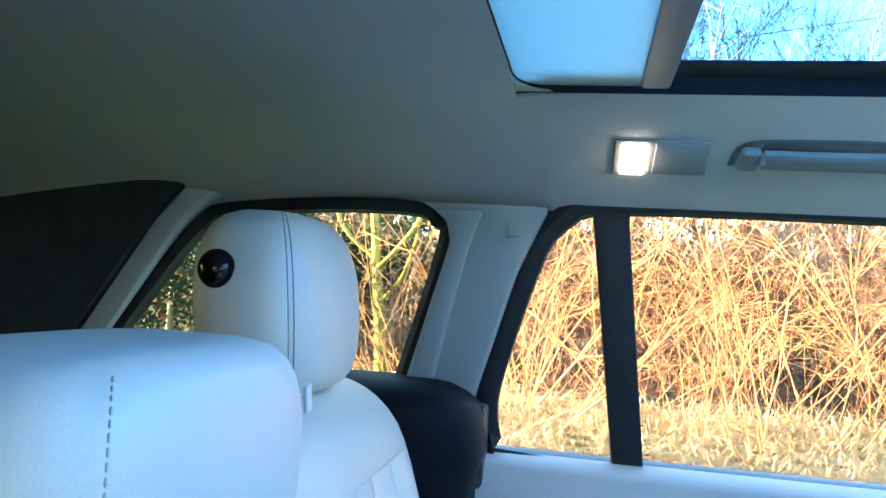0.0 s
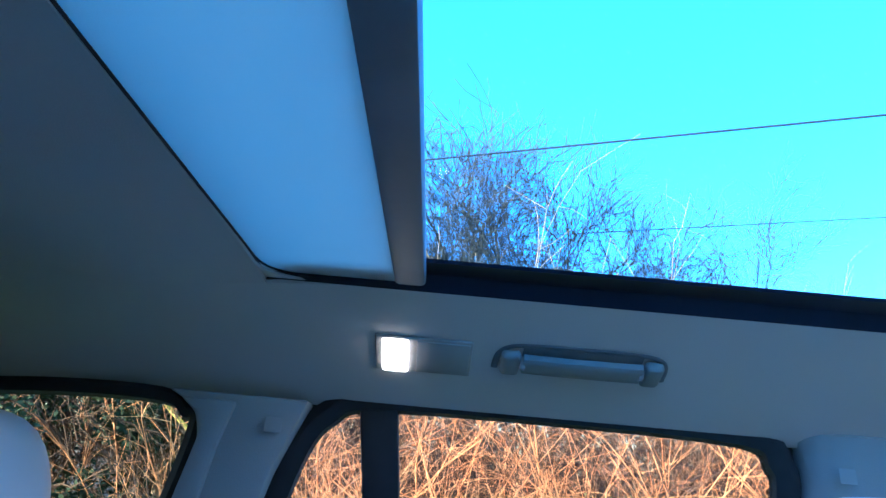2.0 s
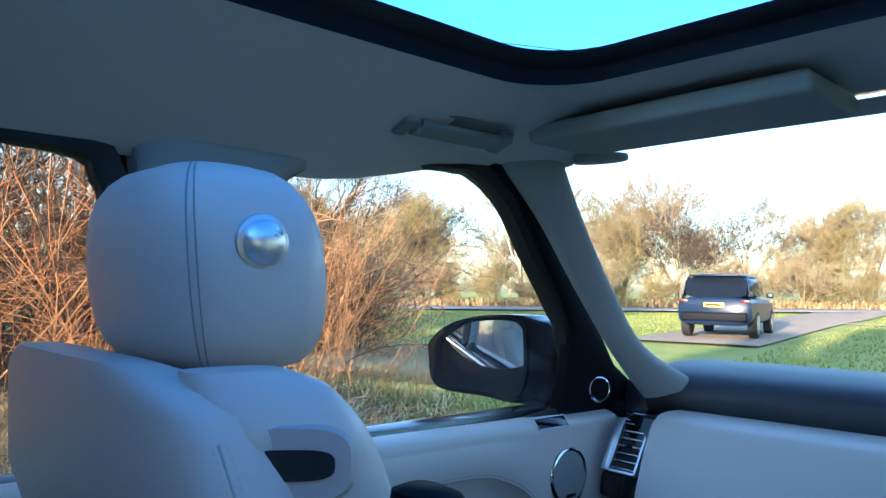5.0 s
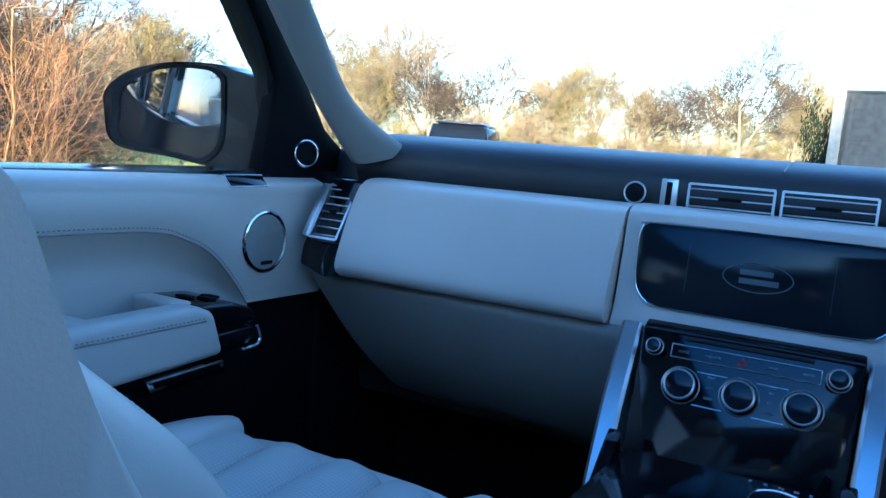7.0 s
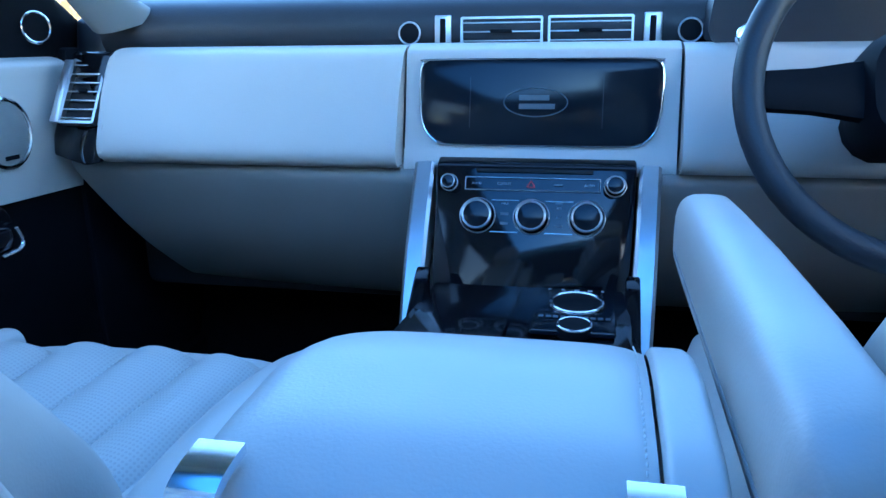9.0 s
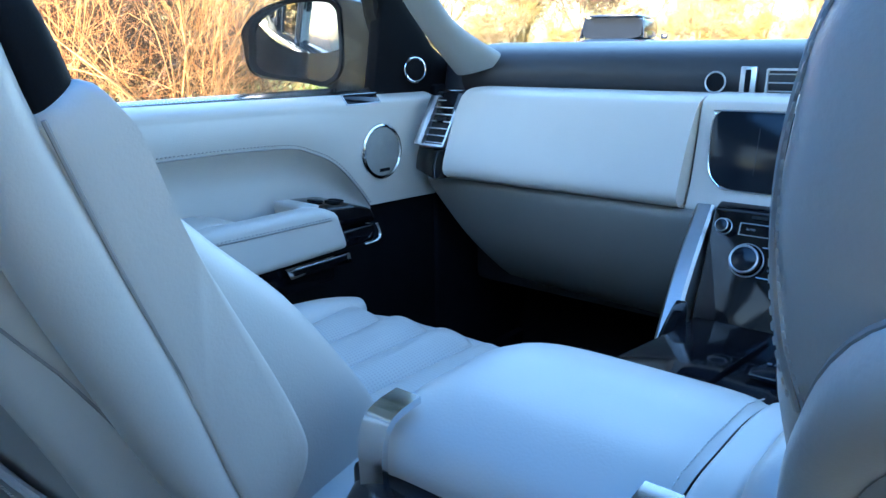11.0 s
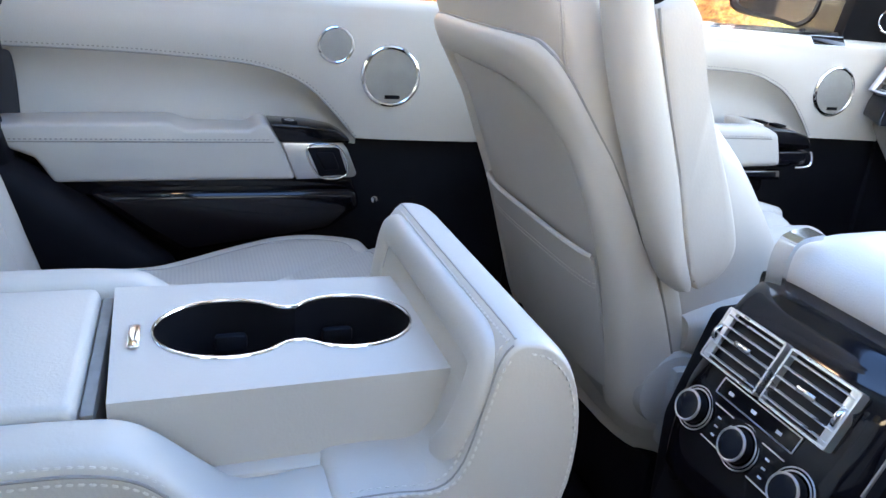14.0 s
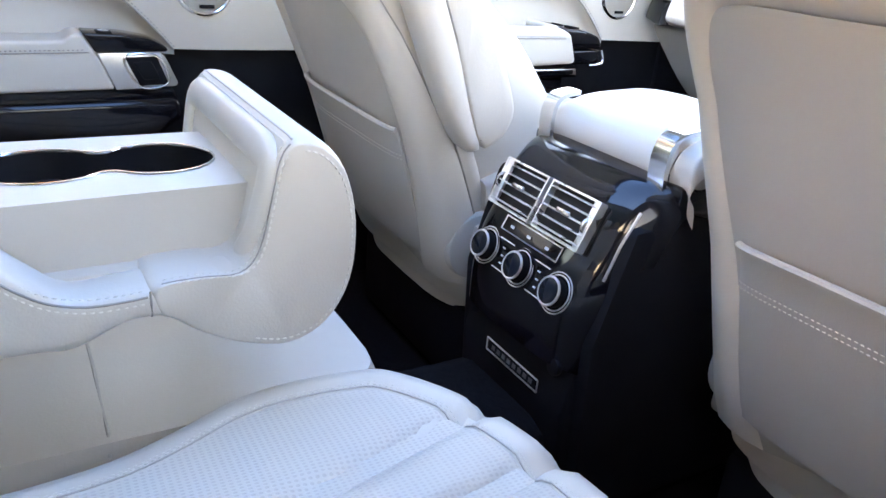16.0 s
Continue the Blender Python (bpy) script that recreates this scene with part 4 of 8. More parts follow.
# ivory face panels, passenger and driver
FACE = [(0.87, 1.118), (0.80, 1.119), (0.765, 1.113), (0.748, 1.100), (0.724, 1.060), (0.703, 1.010), (0.692, 0.980), (0.692, 0.964), (0.704, 0.952), (0.73, 0.950)]
for s, nm in ((-1, "glovebox_lid"), (1, "driver_panel")):
    part(nm, profile_run(FACE, s * 0.1938, s * 0.664, 12, 0.0, (0, 0.01, -0.003)), LEATHER, dash, "smooth ivory leather panel")
    part("panel_side", prism([(s * 0.662, 0.87, 1.117), (s * 0.662, 0.765, 1.112), (s * 0.662, 0.748, 1.099), (s * 0.662, 0.700, 1.005), (s * 0.662, 0.690, 0.966), (s * 0.662, 0.73, 0.951), (s * 0.662, 0.87, 0.95)], (s * -0.006, 0, 0)), LEATHER, dash)
    part("panel_side", prism([(s * 0.1942, 0.87, 1.1165), (s * 0.1942, 0.80, 1.1175), (s * 0.1942, 0.766, 1.1115), (s * 0.1942, 0.749, 1.099), (s * 0.1942, 0.725, 1.060), (s * 0.1942, 0.704, 1.010), (s * 0.1942, 0.6935, 0.980), (s * 0.1942, 0.6935, 0.965), (s * 0.1942, 0.705, 0.9535), (s * 0.1942, 0.73, 0.951), (s * 0.1942, 0.87, 0.95)], (s * 0.006, 0, 0)), LEATHER, dash)
LOW = [(0.732, 0.953), (0.716, 0.944), (0.714, 0.925), (0.742, 0.870), (0.775, 0.815), (0.82, 0.760), (0.88, 0.705), (0.96, 0.665)]
LOWP = smooth_path([(0, y, z) for y, z in LOW], 5)
for s in (-1, 1):
    def knee(u, v, s=s):
        k = v * (len(LOWP) - 1)
        i = min(int(k), len(LOWP) - 2)
        p = LOWP[i].lerp(LOWP[i + 1], k - i)
        # the outer end runs inwards as it falls
        x = lerp(0.165, 0.758 - 0.46 * max(0.0, 0.95 - p.z), u)
        return (s * x, p.y + 0.03 * (x / 0.7) ** 2, p.z)
    part("knee_panel", sheet(knee, 12, 4 * (len(LOWP) // 4), (0, 0.012, 0.0)), KNEE_LEATHER, dash, "darker leather knee panel")
# centre surround
MID = [(0.87, 1.120), (0.80, 1.121), (0.770, 1.115), (0.758, 1.102), (0.748, 1.050), (0.735, 0.99), (0.722, 0.955), (0.728, 0.942), (0.76, 0.940)]
part("centre_surround", profile_run(MID, -0.190, 0.190, 12, 0.0, (0, 0.01, -0.002)), LEATHER, dash, "ivory leather screen surround")
for s in (-1, 1):
    part("panel_gap", prism([(s * 0.1895, 0.87, 1.112), (s * 0.1895, 0.790, 1.110), (s * 0.1895, 0.768, 1.098), (s * 0.1895, 0.752, 1.04), (s * 0.1895, 0.738, 0.98), (s * 0.1895, 0.76, 0.945), (s * 0.1895, 0.87, 0.945)], (s * 0.0044, 0, 0)), RUBBER, dash)


def mid_face(x, z):
    """The front of the centre surround at height z."""
    t = (z - 0.99) / (1.102 - 0.99)
    return Vector((x, lerp(0.7345, 0.7575, t), z))


SCR = [(-0.164, 1.092), (-0.168, 1.075), (-0.166, 1.03), (-0.160, 1.003), (-0.146, 0.988), (-0.125, 0.982), (0.0, 0.981), (0.125, 0.982), (0.146, 0.988), (0.160, 1.003), (0.166, 1.03), (0.168, 1.075), (0.164, 1.092), (0.154, 1.098), (0.0, 1.0985), (-0.154, 1.098)]
scr_n = Vector((0, -1, 0.205)).normalized()
sp = [mid_face(x, z) + scr_n * 0.002 for x, z in SCR]
sc = part("touch_screen", prism(sp, scr_n * 0.004, 0.001), SCREEN, dash, "wide dark display glass")
part("screen_frame", tube(smooth_path([p + scr_n * 0.003 for p in sp], 3, True), 0.0014, 8, True, scr_n), CHROME, sc, "thin chrome frame")
ms = aim(mid_face(-0.003, 1.040) + scr_n * 0.0063, scr_n, (1, 0, 0))
part("start_emblem", join(
    tube([ms @ Vector((0.044 * math.cos(a), 0.0195 * math.sin(a), 0)) for a in [2 * math.pi * k / 40 for k in range(40)]], 0.0009, 5, True, scr_n),
    plate(ms @ Matrix.Translation((-0.002, 0.0065, -0.0004)), 0.042, 0.0075, 0.0006, 0), plate(ms @ Matrix.Translation((0.002, -0.0055, -0.0004)), 0.050, 0.0075, 0.0006, 0)), MARK, sc, "faint grey oval emblem with two bars")
for x in (-0.092, 0.092):
    part("screen_line", plate(ms @ Matrix.Translation((x, 0, -0.0004)), 0.0008, 0.070, 0.0004, 0), DARK, sc)


def vent(parent, m, w, h, slats, pull=True, frame=0.0022, metal=None):
    """A louvred outlet in the x-y plane of m, looking along its z."""
    v = part("air_vent", plate(m @ Matrix.Translation((0, 0, -0.020)), w, h, 0.012, 0.001), RUBBER, parent, "air vent")
    ring = [(-w / 2, -h / 2), (w / 2, -h / 2), (w / 2, h / 2), (-w / 2, h / 2)]
    part("frame", join(*[sweep([m @ Vector((*a, 0)), m @ Vector((*b, 0))], [(-frame, -0.010), (frame, -0.010), (frame, 0.0015), (-frame, 0.0015)], up=m.to_3x3() @ Vector((0, 0, 1))) for a, b in zip(ring, ring[1:] + ring[:1])]), metal or SATIN, v, "satin silver frame")
    for k in range(slats):
        yy = lerp(-h / 2, h / 2, (k + 0.5) / slats)
        part("slat", plate(m @ Matrix.Translation((0, yy, -0.0045)) @ Matrix.Rotation(radians(10), 4, "X"), w, 0.0018, 0.0055, 0.0007), metal or SATIN, v, "silver louvre")
    if pull:
        part("tab", plate(m @ Matrix.Translation((0, 0, -0.002)), w * 0.28, 0.006, 0.006, 0.002), BLACK, v)
    return v


# centre vents
vn = Vector((0, -1, 0.10)).normalized()
for s in (-1, 1):
    vent(dash, aim((s * 0.0665, 0.857, 1.137), vn, (1, 0, 0)), 0.122, 0.040, 3, True, 0.0017)
    tw = aim((s * 0.156, 0.858, 1.138), vn, (1, 0, 0))
    part("vent_slider", plate(tw, 0.026, 0.046, 0.006, 0.002), SATIN, dash, "silver vent side trim")
    part("vent_wheel", plate(tw @ Matrix.Translation((0, 0, 0.004)), 0.009, 0.036, 0.004, 0.0015), BLACK, dash)
    rb = aim((s * 0.209, 0.858, 1.135), vn, (1, 0, 0))
    b = part("dash_button", disc(rb, 0.0155, 0.005, 0.001), BLACK, dash, "round black button")
    part("button_ring", hoop(rb @ Matrix.Translation((0, 0, 0.004)), 0.0165, 0.0016), SATIN, b)
# passenger side vent: a leaning outlet between face panel and door
vc = Vector((-0.7020, 0.731, 1.056))
mv = aim(vc, (0.03, -0.845, 0.534), (1, 0, 0))
v = vent(dash, mv, 0.056, 0.106, 7)
part("vent_wheel", plate(mv @ Matrix.Translation((-0.0375, 0, -0.006)), 0.015, 0.108, 0.008, 0.002), SATIN, v, "silver wheel trim")
part("vent_housing", prism([(-0.736, 0.762, 1.114), (-0.660, 0.755, 1.114), (-0.660, 0.692, 0.952), (-0.690, 0.692, 0.945), (-0.768, 0.725, 0.955), (-0.772, 0.735, 0.985)], (0, 0.06, 0), 0.006), PIANO, dash, "gloss black vent housing")
mv2 = aim((0.700, 0.757, 1.050), (-0.18, -1, 0.30), (1, 0, 0)) @ Matrix.Rotation(radians(9), 4, "Z")
vent(dash, mv2, 0.056, 0.098, 6)
part("vent_housing", prism([(0.742, 0.775, 1.112), (0.664, 0.772, 1.112), (0.664, 0.705, 0.952), (0.690, 0.705, 0.945), (0.752, 0.735, 0.962)], (0, 0.06, 0), 0.006), PIANO, dash)

# climate panel
pn = Vector((0, -1, 0.42)).normalized()


def stack(x, z):
    return Vector((x, lerp(0.612, 0.704, (z - 0.765) / (0.955 - 0.765)), z))


cp = part("climate_panel", prism([stack(-0.138, 0.957), stack(0.138, 0.957), stack(0.132, 0.80), stack(0.10, 0.765), stack(-0.10, 0.765), stack(-0.132, 0.80)], (0, 0.03, 0.012), 0.004), PIANO, dash, "gloss black climate panel")
part("disc_slot", plate(aim(stack(0.0, 0.951) + pn * 0.001, pn, (1, 0, 0)), 0.16, 0.004, 0.002, 0), RUBBER, cp, "dark disc slot")


def dial(parent, c, n, r, metal=SATIN, face=SCREEN, name="dial"):
    m = aim(c, n, (1, 0, 0))
    k = part(name, disc(m, r, 0.014, 0.002, 36), BLACK, parent, "black rotary dial")
    part("dial_ring", hoop(m @ Matrix.Translation((0, 0, 0.013)), r * 0.93, r * 0.075 + 0.0003), metal, k, "bright metal ring")
    part("dial_face", disc(m @ Matrix.Translation((0, 0, 0.0125)), r * 0.85, 0.002, 0.0005, 36), face, k, "dark glass dial face")
    part("dial_base", hoop(m @ Matrix.Translation((0, 0, 0.001)), r * 1.18, 0.0010), metal, k, "thin metal outline")
    return k


for x in (-0.074, 0.0, 0.074):
    dial(cp, stack(x, 0.893) + pn * 0.001, pn, 0.0205)
dial(cp, stack(-0.117, 0.934) + pn * 0.001, pn, 0.0098, name="volume_dial")
dial(cp, stack(0.110, 0.934) + pn * 0.001, pn, 0.0120, name="start_button")
out = [stack(x, z) + pn * 0.0012 for x, z in ((-0.094, 0.942), (0.090, 0.942), (0.090, 0.926), (-0.094, 0.926))]
part("button_outline", join(*[tube([a, b], 0.0008, 5) for a, b in zip(out, out[1:] + out[:1])]), SATIN, cp, "thin silver outline of a button row")


def printed(body, m, size, parent):
    """Fine lettering laid on a panel, centred on m."""
    tx = bpy.data.curves.new("lettering", "FONT")
    tx.body = body
    tx.size = size
    tx.extrude = 0.0001
    tx.align_x = "CENTER"
    tx.align_y = "CENTER"
    tx.resolution_u = 2
    tx.materials.append(LETTER)
    to = new("lettering", tx)
    to.matrix_basis = m
    to.parent = parent
    return to


LETTER = mat("dim_white_lettering", (0.30, 0.32, 0.34), 0.5, noise_scale=30, noise_amt=0.05)
for xx, word in ((-0.078, "AUTO"), (-0.040, "CLIMATE"), (0.076, "AUTO")):
    printed(word, aim(stack(xx, 0.934) + pn * 0.0012, pn, (1, 0, 0)), 0.0050, cp)
part("button_print", plate(aim(stack(0.034, 0.934) + pn * 0.001, pn, (1, 0, 0)), 0.012, 0.0025, 0.0008, 0), MARK, cp)
mh = aim(stack(-0.003, 0.934) + pn * 0.001, pn, (1, 0, 0))
part("hazard_print", join(*[tube([mh @ Vector(a), mh @ Vector(b)], 0.0008, 5) for a, b in (((-0.0055, -0.004, 0), (0.0055, -0.004, 0)), ((0.0055, -0.004, 0), (0, 0.0052, 0)), ((0, 0.0052, 0), (-0.0055, -0.004, 0)))]), RED, cp, "red hazard triangle")
printed("MAX", aim(stack(-0.037, 0.909) + pn * 0.0012, pn, (1, 0, 0)), 0.0048, cp)
printed("MAX", aim(stack(0.037, 0.911) + pn * 0.0012, pn, (1, 0, 0)), 0.0044, cp)
printed("A/C", aim(stack(0.037, 0.905) + pn * 0.0012, pn, (1, 0, 0)), 0.0044, cp)
printed("A/C", aim(stack(0.037, 0.894) + pn * 0.0012, pn, (1, 0, 0)), 0.0044, cp)
for xx, zs_ in ((-0.037, (0.896, 0.884)), (0.037, (0.882,))):
    for zz in zs_:
        part("button_print", plate(aim(stack(xx, zz) + pn * 0.001, pn, (1, 0, 0)), 0.011, 0.0035, 0.0008, 0), MARK, cp)
for sgn in (1, -1):
    ln = [stack(x, 0.893 + sgn * z) + pn * 0.001 for x, z in ((-0.056, 0.020), (-0.018, 0.020))]
    ln2 = [stack(x, 0.893 + sgn * z) + pn * 0.001 for x, z in ((0.018, 0.020), (0.056, 0.020))]
    part("outline", tube(ln, 0.0008, 5), SATIN, cp)
    part("outline", tube(ln2, 0.0008, 5), SATIN, cp)
for s in (-1, 1):
    t0, t1 = Vector((s * 0.156, 0.722, 0.952)), Vector((s * 0.146, 0.560, 0.745))
    path = [t0.lerp(t1, k / 8) + Vector((0, -0.012 * math.sin(math.pi * k / 8), 0)) for k in range(9)]
    part("metal_upright", sweep(path, [(-0.0145, -0.03), (0.0145, -0.03), (0.0145, 0.008), (0.010, 0.012), (-0.010, 0.012), (-0.0145, 0.008)], up=(0, -1, 0.6)), SATIN, dash, "satin metal console upright")
part("under_dash", box((0, 1.05, 0.80), (1.50, 0.30, 0.24), 0.02), RUBBER, dash)

# driver's binnacle and wheel
part("binnacle_hood", loft([[(0.40 + 0.175 * c, y, 1.135 + 0.098 * s * (1.0 if s > 0 else 0.35)) for c, s in ellipse(1, 1, 24, 2.8)] for y in (0.79, 0.80, 0.93, 1.0)]), DARK, dash, "dark hooded instrument binnacle")
wheel = thing("steering_wheel", (0.42, 0.56, 1.08), "black leather steering wheel with satin trims", "steering wheel")
mw = aim((0.425, 0.545, 1.075), (0, -1, 0.42), (1, 0, 0))
part("rim", tube([mw @ Vector((0.185 * math.cos(2 * math.pi * k / 60), 0.185 * math.sin(2 * math.pi * k / 60), 0)) for k in range(60)], 0.0165, 12, True, mw.to_3x3() @ Vector((0, 0, 1))), DARK, wheel, "dark leather rim")
part("hub", loft([[mw @ Vector((0.075 * k * c, 0.068 * k * s, d)) for c, s in ellipse(1, 1, 24, 3)] for k, d in ((1.0, -0.05), (1.0, -0.01), (0.85, 0.012), (0.3, 0.018))]), BLACK, wheel, "black hub pad")
for a in (0, 180, 270):
    d = Vector((math.cos(radians(a)), math.sin(radians(a)), 0))
    sd = Vector((-d.y, d.x, 0))
    part("spoke", loft([[mw @ (d * q + sd * (w * c) + Vector((0, 0, -0.012 + 0.012 * s))) for c, s in ellipse(1, 1, 12, 3)] for q, w in ((0.06, 0.036), (0.12, 0.026), (0.182, 0.022))]), BLACK, wheel)
part("column_ring", disc(aim((0.268, 0.735, 1.125), (0.1, -1, 0.2)), 0.018, 0.012, 0.003), CHROME, wheel, "bright stalk end")
part("column", tube([(0.425, 0.58, 1.06), (0.425, 0.80, 0.98)], 0.045, 14), BLACK, wheel, "black steering column")

# ---- centre console ----
con = thing("centre_console", (0, 0.2, 0.45), "gloss black centre console with an ivory padded lid", "centre console")
CX = 0.010
part("console_body", prism([(-0.135, -0.11, 0.84), (-0.135, 0.16, 0.86), (-0.135, 0.40, 0.79), (-0.135, 0.62, 0.78), (-0.135, 0.75, 0.70), (-0.135, 0.75, 0.44), (-0.135, -0.14, 0.44), (-0.135, -0.150, 0.70)], (0.27 + CX, 0, 0), 0.012, 2), BLACK, con, "black console body")
part("console_deck", prism([(-0.125, 0.17, 0.842), (0.125, 0.17, 0.842), (0.132, 0.56, 0.798), (0.125, 0.63, 0.802), (-0.125, 0.63, 0.802), (-0.132, 0.56, 0.798)], (0, 0, 0.006), 0.002), PIANO, con, "gloss black console deck")
# padded lid in two halves
LIDP = [(-0.040, 0.866), (-0.054, 0.886), (-0.054, 0.908), (-0.040, 0.926), (0.0, 0.940), (0.05, 0.943), (0.10, 0.943), (0.155, 0.932), (0.185, 0.908), (0.188, 0.880), (0.17, 0.862)]
lp = smooth_path([(0, y, z) for y, z in LIDP], 5)


SPLIT = 0.122


def lid_half(x0, x1, mid):
    def f(u, v):
        k = v * (len(lp) - 1)
        i = min(int(k), len(lp) - 2)
        p = lp[i].lerp(lp[i + 1], k - i)
        e = 2 * u - 1
        x = lerp(x0, x1, u)
        drop = 0.028 * abs(e) ** 7 if (e * mid) < 0 else 0.006 * abs(e) ** 10
        inn = 0.035 * abs(e) ** 3.0 * max(0.0, (p.y - 0.05) / 0.13) if (e * mid) < 0 else 0
        return (x, p.y - inn, p.z - drop)
    return sheet(f, 22, len(lp) - 1)


part("lid", lid_half(-0.125, SPLIT - 0.002, 1), LEATHER, con, "padded ivory leather lid")
part("lid", lid_half(SPLIT, 0.155, -1), LEATHER, con, "narrow padded ivory leather edge")
part("lid_base", box((0.012, 0.068, 0.876), (0.262, 0.21, 0.045), 0.012, 3), LEATHER_LOW, con)
part("lid_stitching", join(stitches([(SPLIT - 0.008, -0.02, 0.9335), (SPLIT - 0.008, 0.0, 0.9395), (SPLIT - 0.008, 0.05, 0.943), (SPLIT - 0.008, 0.12, 0.9405), (SPLIT - 0.008, 0.16, 0.929)], 0.0055, 0.0038, 0.0008), stitches([(SPLIT + 0.008, -0.02, 0.933), (SPLIT + 0.008, 0.05, 0.942), (SPLIT + 0.008, 0.12, 0.939)], 0.0055, 0.0038, 0.0008)), STITCH, con)
for s, x in ((-1, -0.092), (1, 0.116)):
    cl = [(x, -0.066, 0.860), (x, -0.068, 0.888), (x, -0.068, 0.914), (x, -0.062, 0.931), (x, -0.050, 0.938), (x, -0.028, 0.941)]
    part("lid_clip", sweep(smooth_path(cl, 4), [(-0.0125, -0.003), (0.0125, -0.003), (0.0125, 0.003), (-0.0125, 0.003)], up=(0, -0.6, 0.8)), CHROME, con, "polished metal lid clip")
# rear face
REARP = [(-0.050, 0.888), (-0.088, 0.880), (-0.120, 0.850), (-0.142, 0.805), (-0.163, 0.765), (-0.174, 0.715), (-0.176, 0.665)]


def rear_pt(x, z):
    for (y0, z0), (y1, z1) in zip(REARP, REARP[1:]):
        if z1 <= z <= z0:
            return Vector((x, lerp(y0, y1, (z0 - z) / (z0 - z1)), z))
    return Vector((x, -0.176, z))


rp_ = smooth_path([(0, y, z) for y, z in REARP], 5)


def rear_face(u, v):
    k = v * (len(rp_) - 1)
    i = min(int(k), len(rp_) - 2)
    p = rp_[i].lerp(rp_[i + 1], k - i)
    e = 2 * u - 1
    w = lerp(0.142, 0.128, v)
    return (CX + w * e, p.y + 0.045 * abs(e) ** 6, p.z - 0.012 * abs(e) ** 8)


rf = part("rear_panel", sheet(rear_face, 28, len(rp_) - 1, (0, 0.02, 0)), PIANO, con, "gloss black rear panel")
part("rear_shoulder", prism([(CX - 0.138, -0.060, 0.888), (CX + 0.138, -0.060, 0.888), (CX + 0.138, 0.0, 0.870), (CX - 0.138, 0.0, 0.870)], (0, 0, -0.03), 0.008), PIANO, con)
rn = Vector((0, -1, 0.48)).normalized()
for s in (-1, 1):
    c = rear_pt(CX - 0.001 + s * 0.0480, 0.828)
    mvr = aim(c + rn * 0.012, rn, (1, 0, 0))
    v = vent(rf, mvr, 0.086, 0.060, 5, False, 0.0013, BRIGHT)
    part("side_plate", plate(mvr @ Matrix.Translation((s * 0.0375, 0, -0.006)), 0.012, 0.060, 0.006, 0.002), BRIGHT, v, "wide silver side plate")
    part("vent_wheel", disc(mvr @ Matrix.Translation((s * 0.0385 - 0.0025, 0, -0.003)) @ Matrix.Rotation(radians(90), 4, "Y"), 0.011, 0.005, 0.001, 24), CHROME, v, "ribbed silver vent wheel")
    part("pull_tab", plate(mvr @ Matrix.Translation((-s * 0.002, 0.002, -0.001)), 0.024, 0.006, 0.006, 0.002), CHROME, v, "bright pull tab")
rn2 = Vector((0, -1, 0.42)).normalized()
RD = 0.0165
for x in (-0.0745, 0.0, 0.0745):
    dial(rf, rear_pt(RD + x, 0.752) + rn2 * 0.001, rn2, 0.0178)
    part("dial_surround", hoop(aim(rear_pt(RD + x, 0.752) + rn2 * 0.0015, rn2, (1, 0, 0)), 0.0245, 0.0009), SATIN, rf, "thin silver outline round the dial")
for a, b in ((-0.052, -0.022), (0.022, 0.052)):
    for zz in (0.771, 0.733):
        part("outline", tube([rear_pt(RD + a, zz) + rn2 * 0.002, rear_pt(RD + b, zz) + rn2 * 0.002], 0.0009, 5), SATIN, rf)
    for zz in (0.762, 0.752, 0.742):
        part("button_print", plate(aim(rear_pt(RD + (a + b) / 2, zz) + rn2 * 0.002, rn2, (1, 0, 0)), 0.005, 0.002, 0.0008, 0), PRINT, rf)
q = [rear_pt(CX + x, z) + rn2 * 0.002 for x, z in ((-0.054, 0.796), (0.060, 0.796), (0.060, 0.780), (-0.054, 0.780))]
part("button_outline", join(*[tube([a, b], 0.0009, 5) for a, b in zip(q, q[1:] + q[:1])]), SATIN, rf, "thin silver outline of a button row")
for xx in (-0.035, 0.0, 0.037):
    part("button_print", plate(aim(rear_pt(CX + xx, 0.787) + rn2 * 0.002, rn2, (1, 0, 0)), 0.007, 0.0035, 0.0008, 0), PRINT, rf)
part("edge_strip", tube([(0.1500, -0.118, 0.866), (0.1490, -0.138, 0.830), (0.1470, -0.152, 0.790)], 0.0018, 6), SATIN, con, "thin metal edge strip")
part("lower_rear", prism([(CX - 0.115, -0.150, 0.67), (CX - 0.115, -0.165, 0.60), (CX - 0.115, -0.155, 0.46), (CX - 0.115, -0.09, 0.46), (CX - 0.115, -0.09, 0.67)], (0.23, 0, 0), 0.01), BLACK, con, "black lower rear panel")
lo = [Vector((x, -0.1665, z)) for x, z in ((-0.034, 0.628), (0.080, 0.627), (0.080, 0.610), (-0.034, 0.610))]
part("socket_flap", join(*[tube([a, b], 0.0012, 5) for a, b in zip(lo, lo[1:] + lo[:1])]), SATIN, con, "thin silver outline of a flap")
for xx, zz in ((-0.068, 0.660), (0.106, 0.662)):
    part("socket", disc(aim((xx, -0.162, zz), (0, -1, 0.1)), 0.011, 0.008, 0.002, 20), BLACK, con, "round black socket")
part("print_bar", join(*[plate(aim((-0.018 + 0.012 * k, -0.1667, 0.619), (0, -1, 0.1), (1, 0, 0)), 0.007, 0.006, 0.0008, 0) for k in range(8)]), MARK, con)
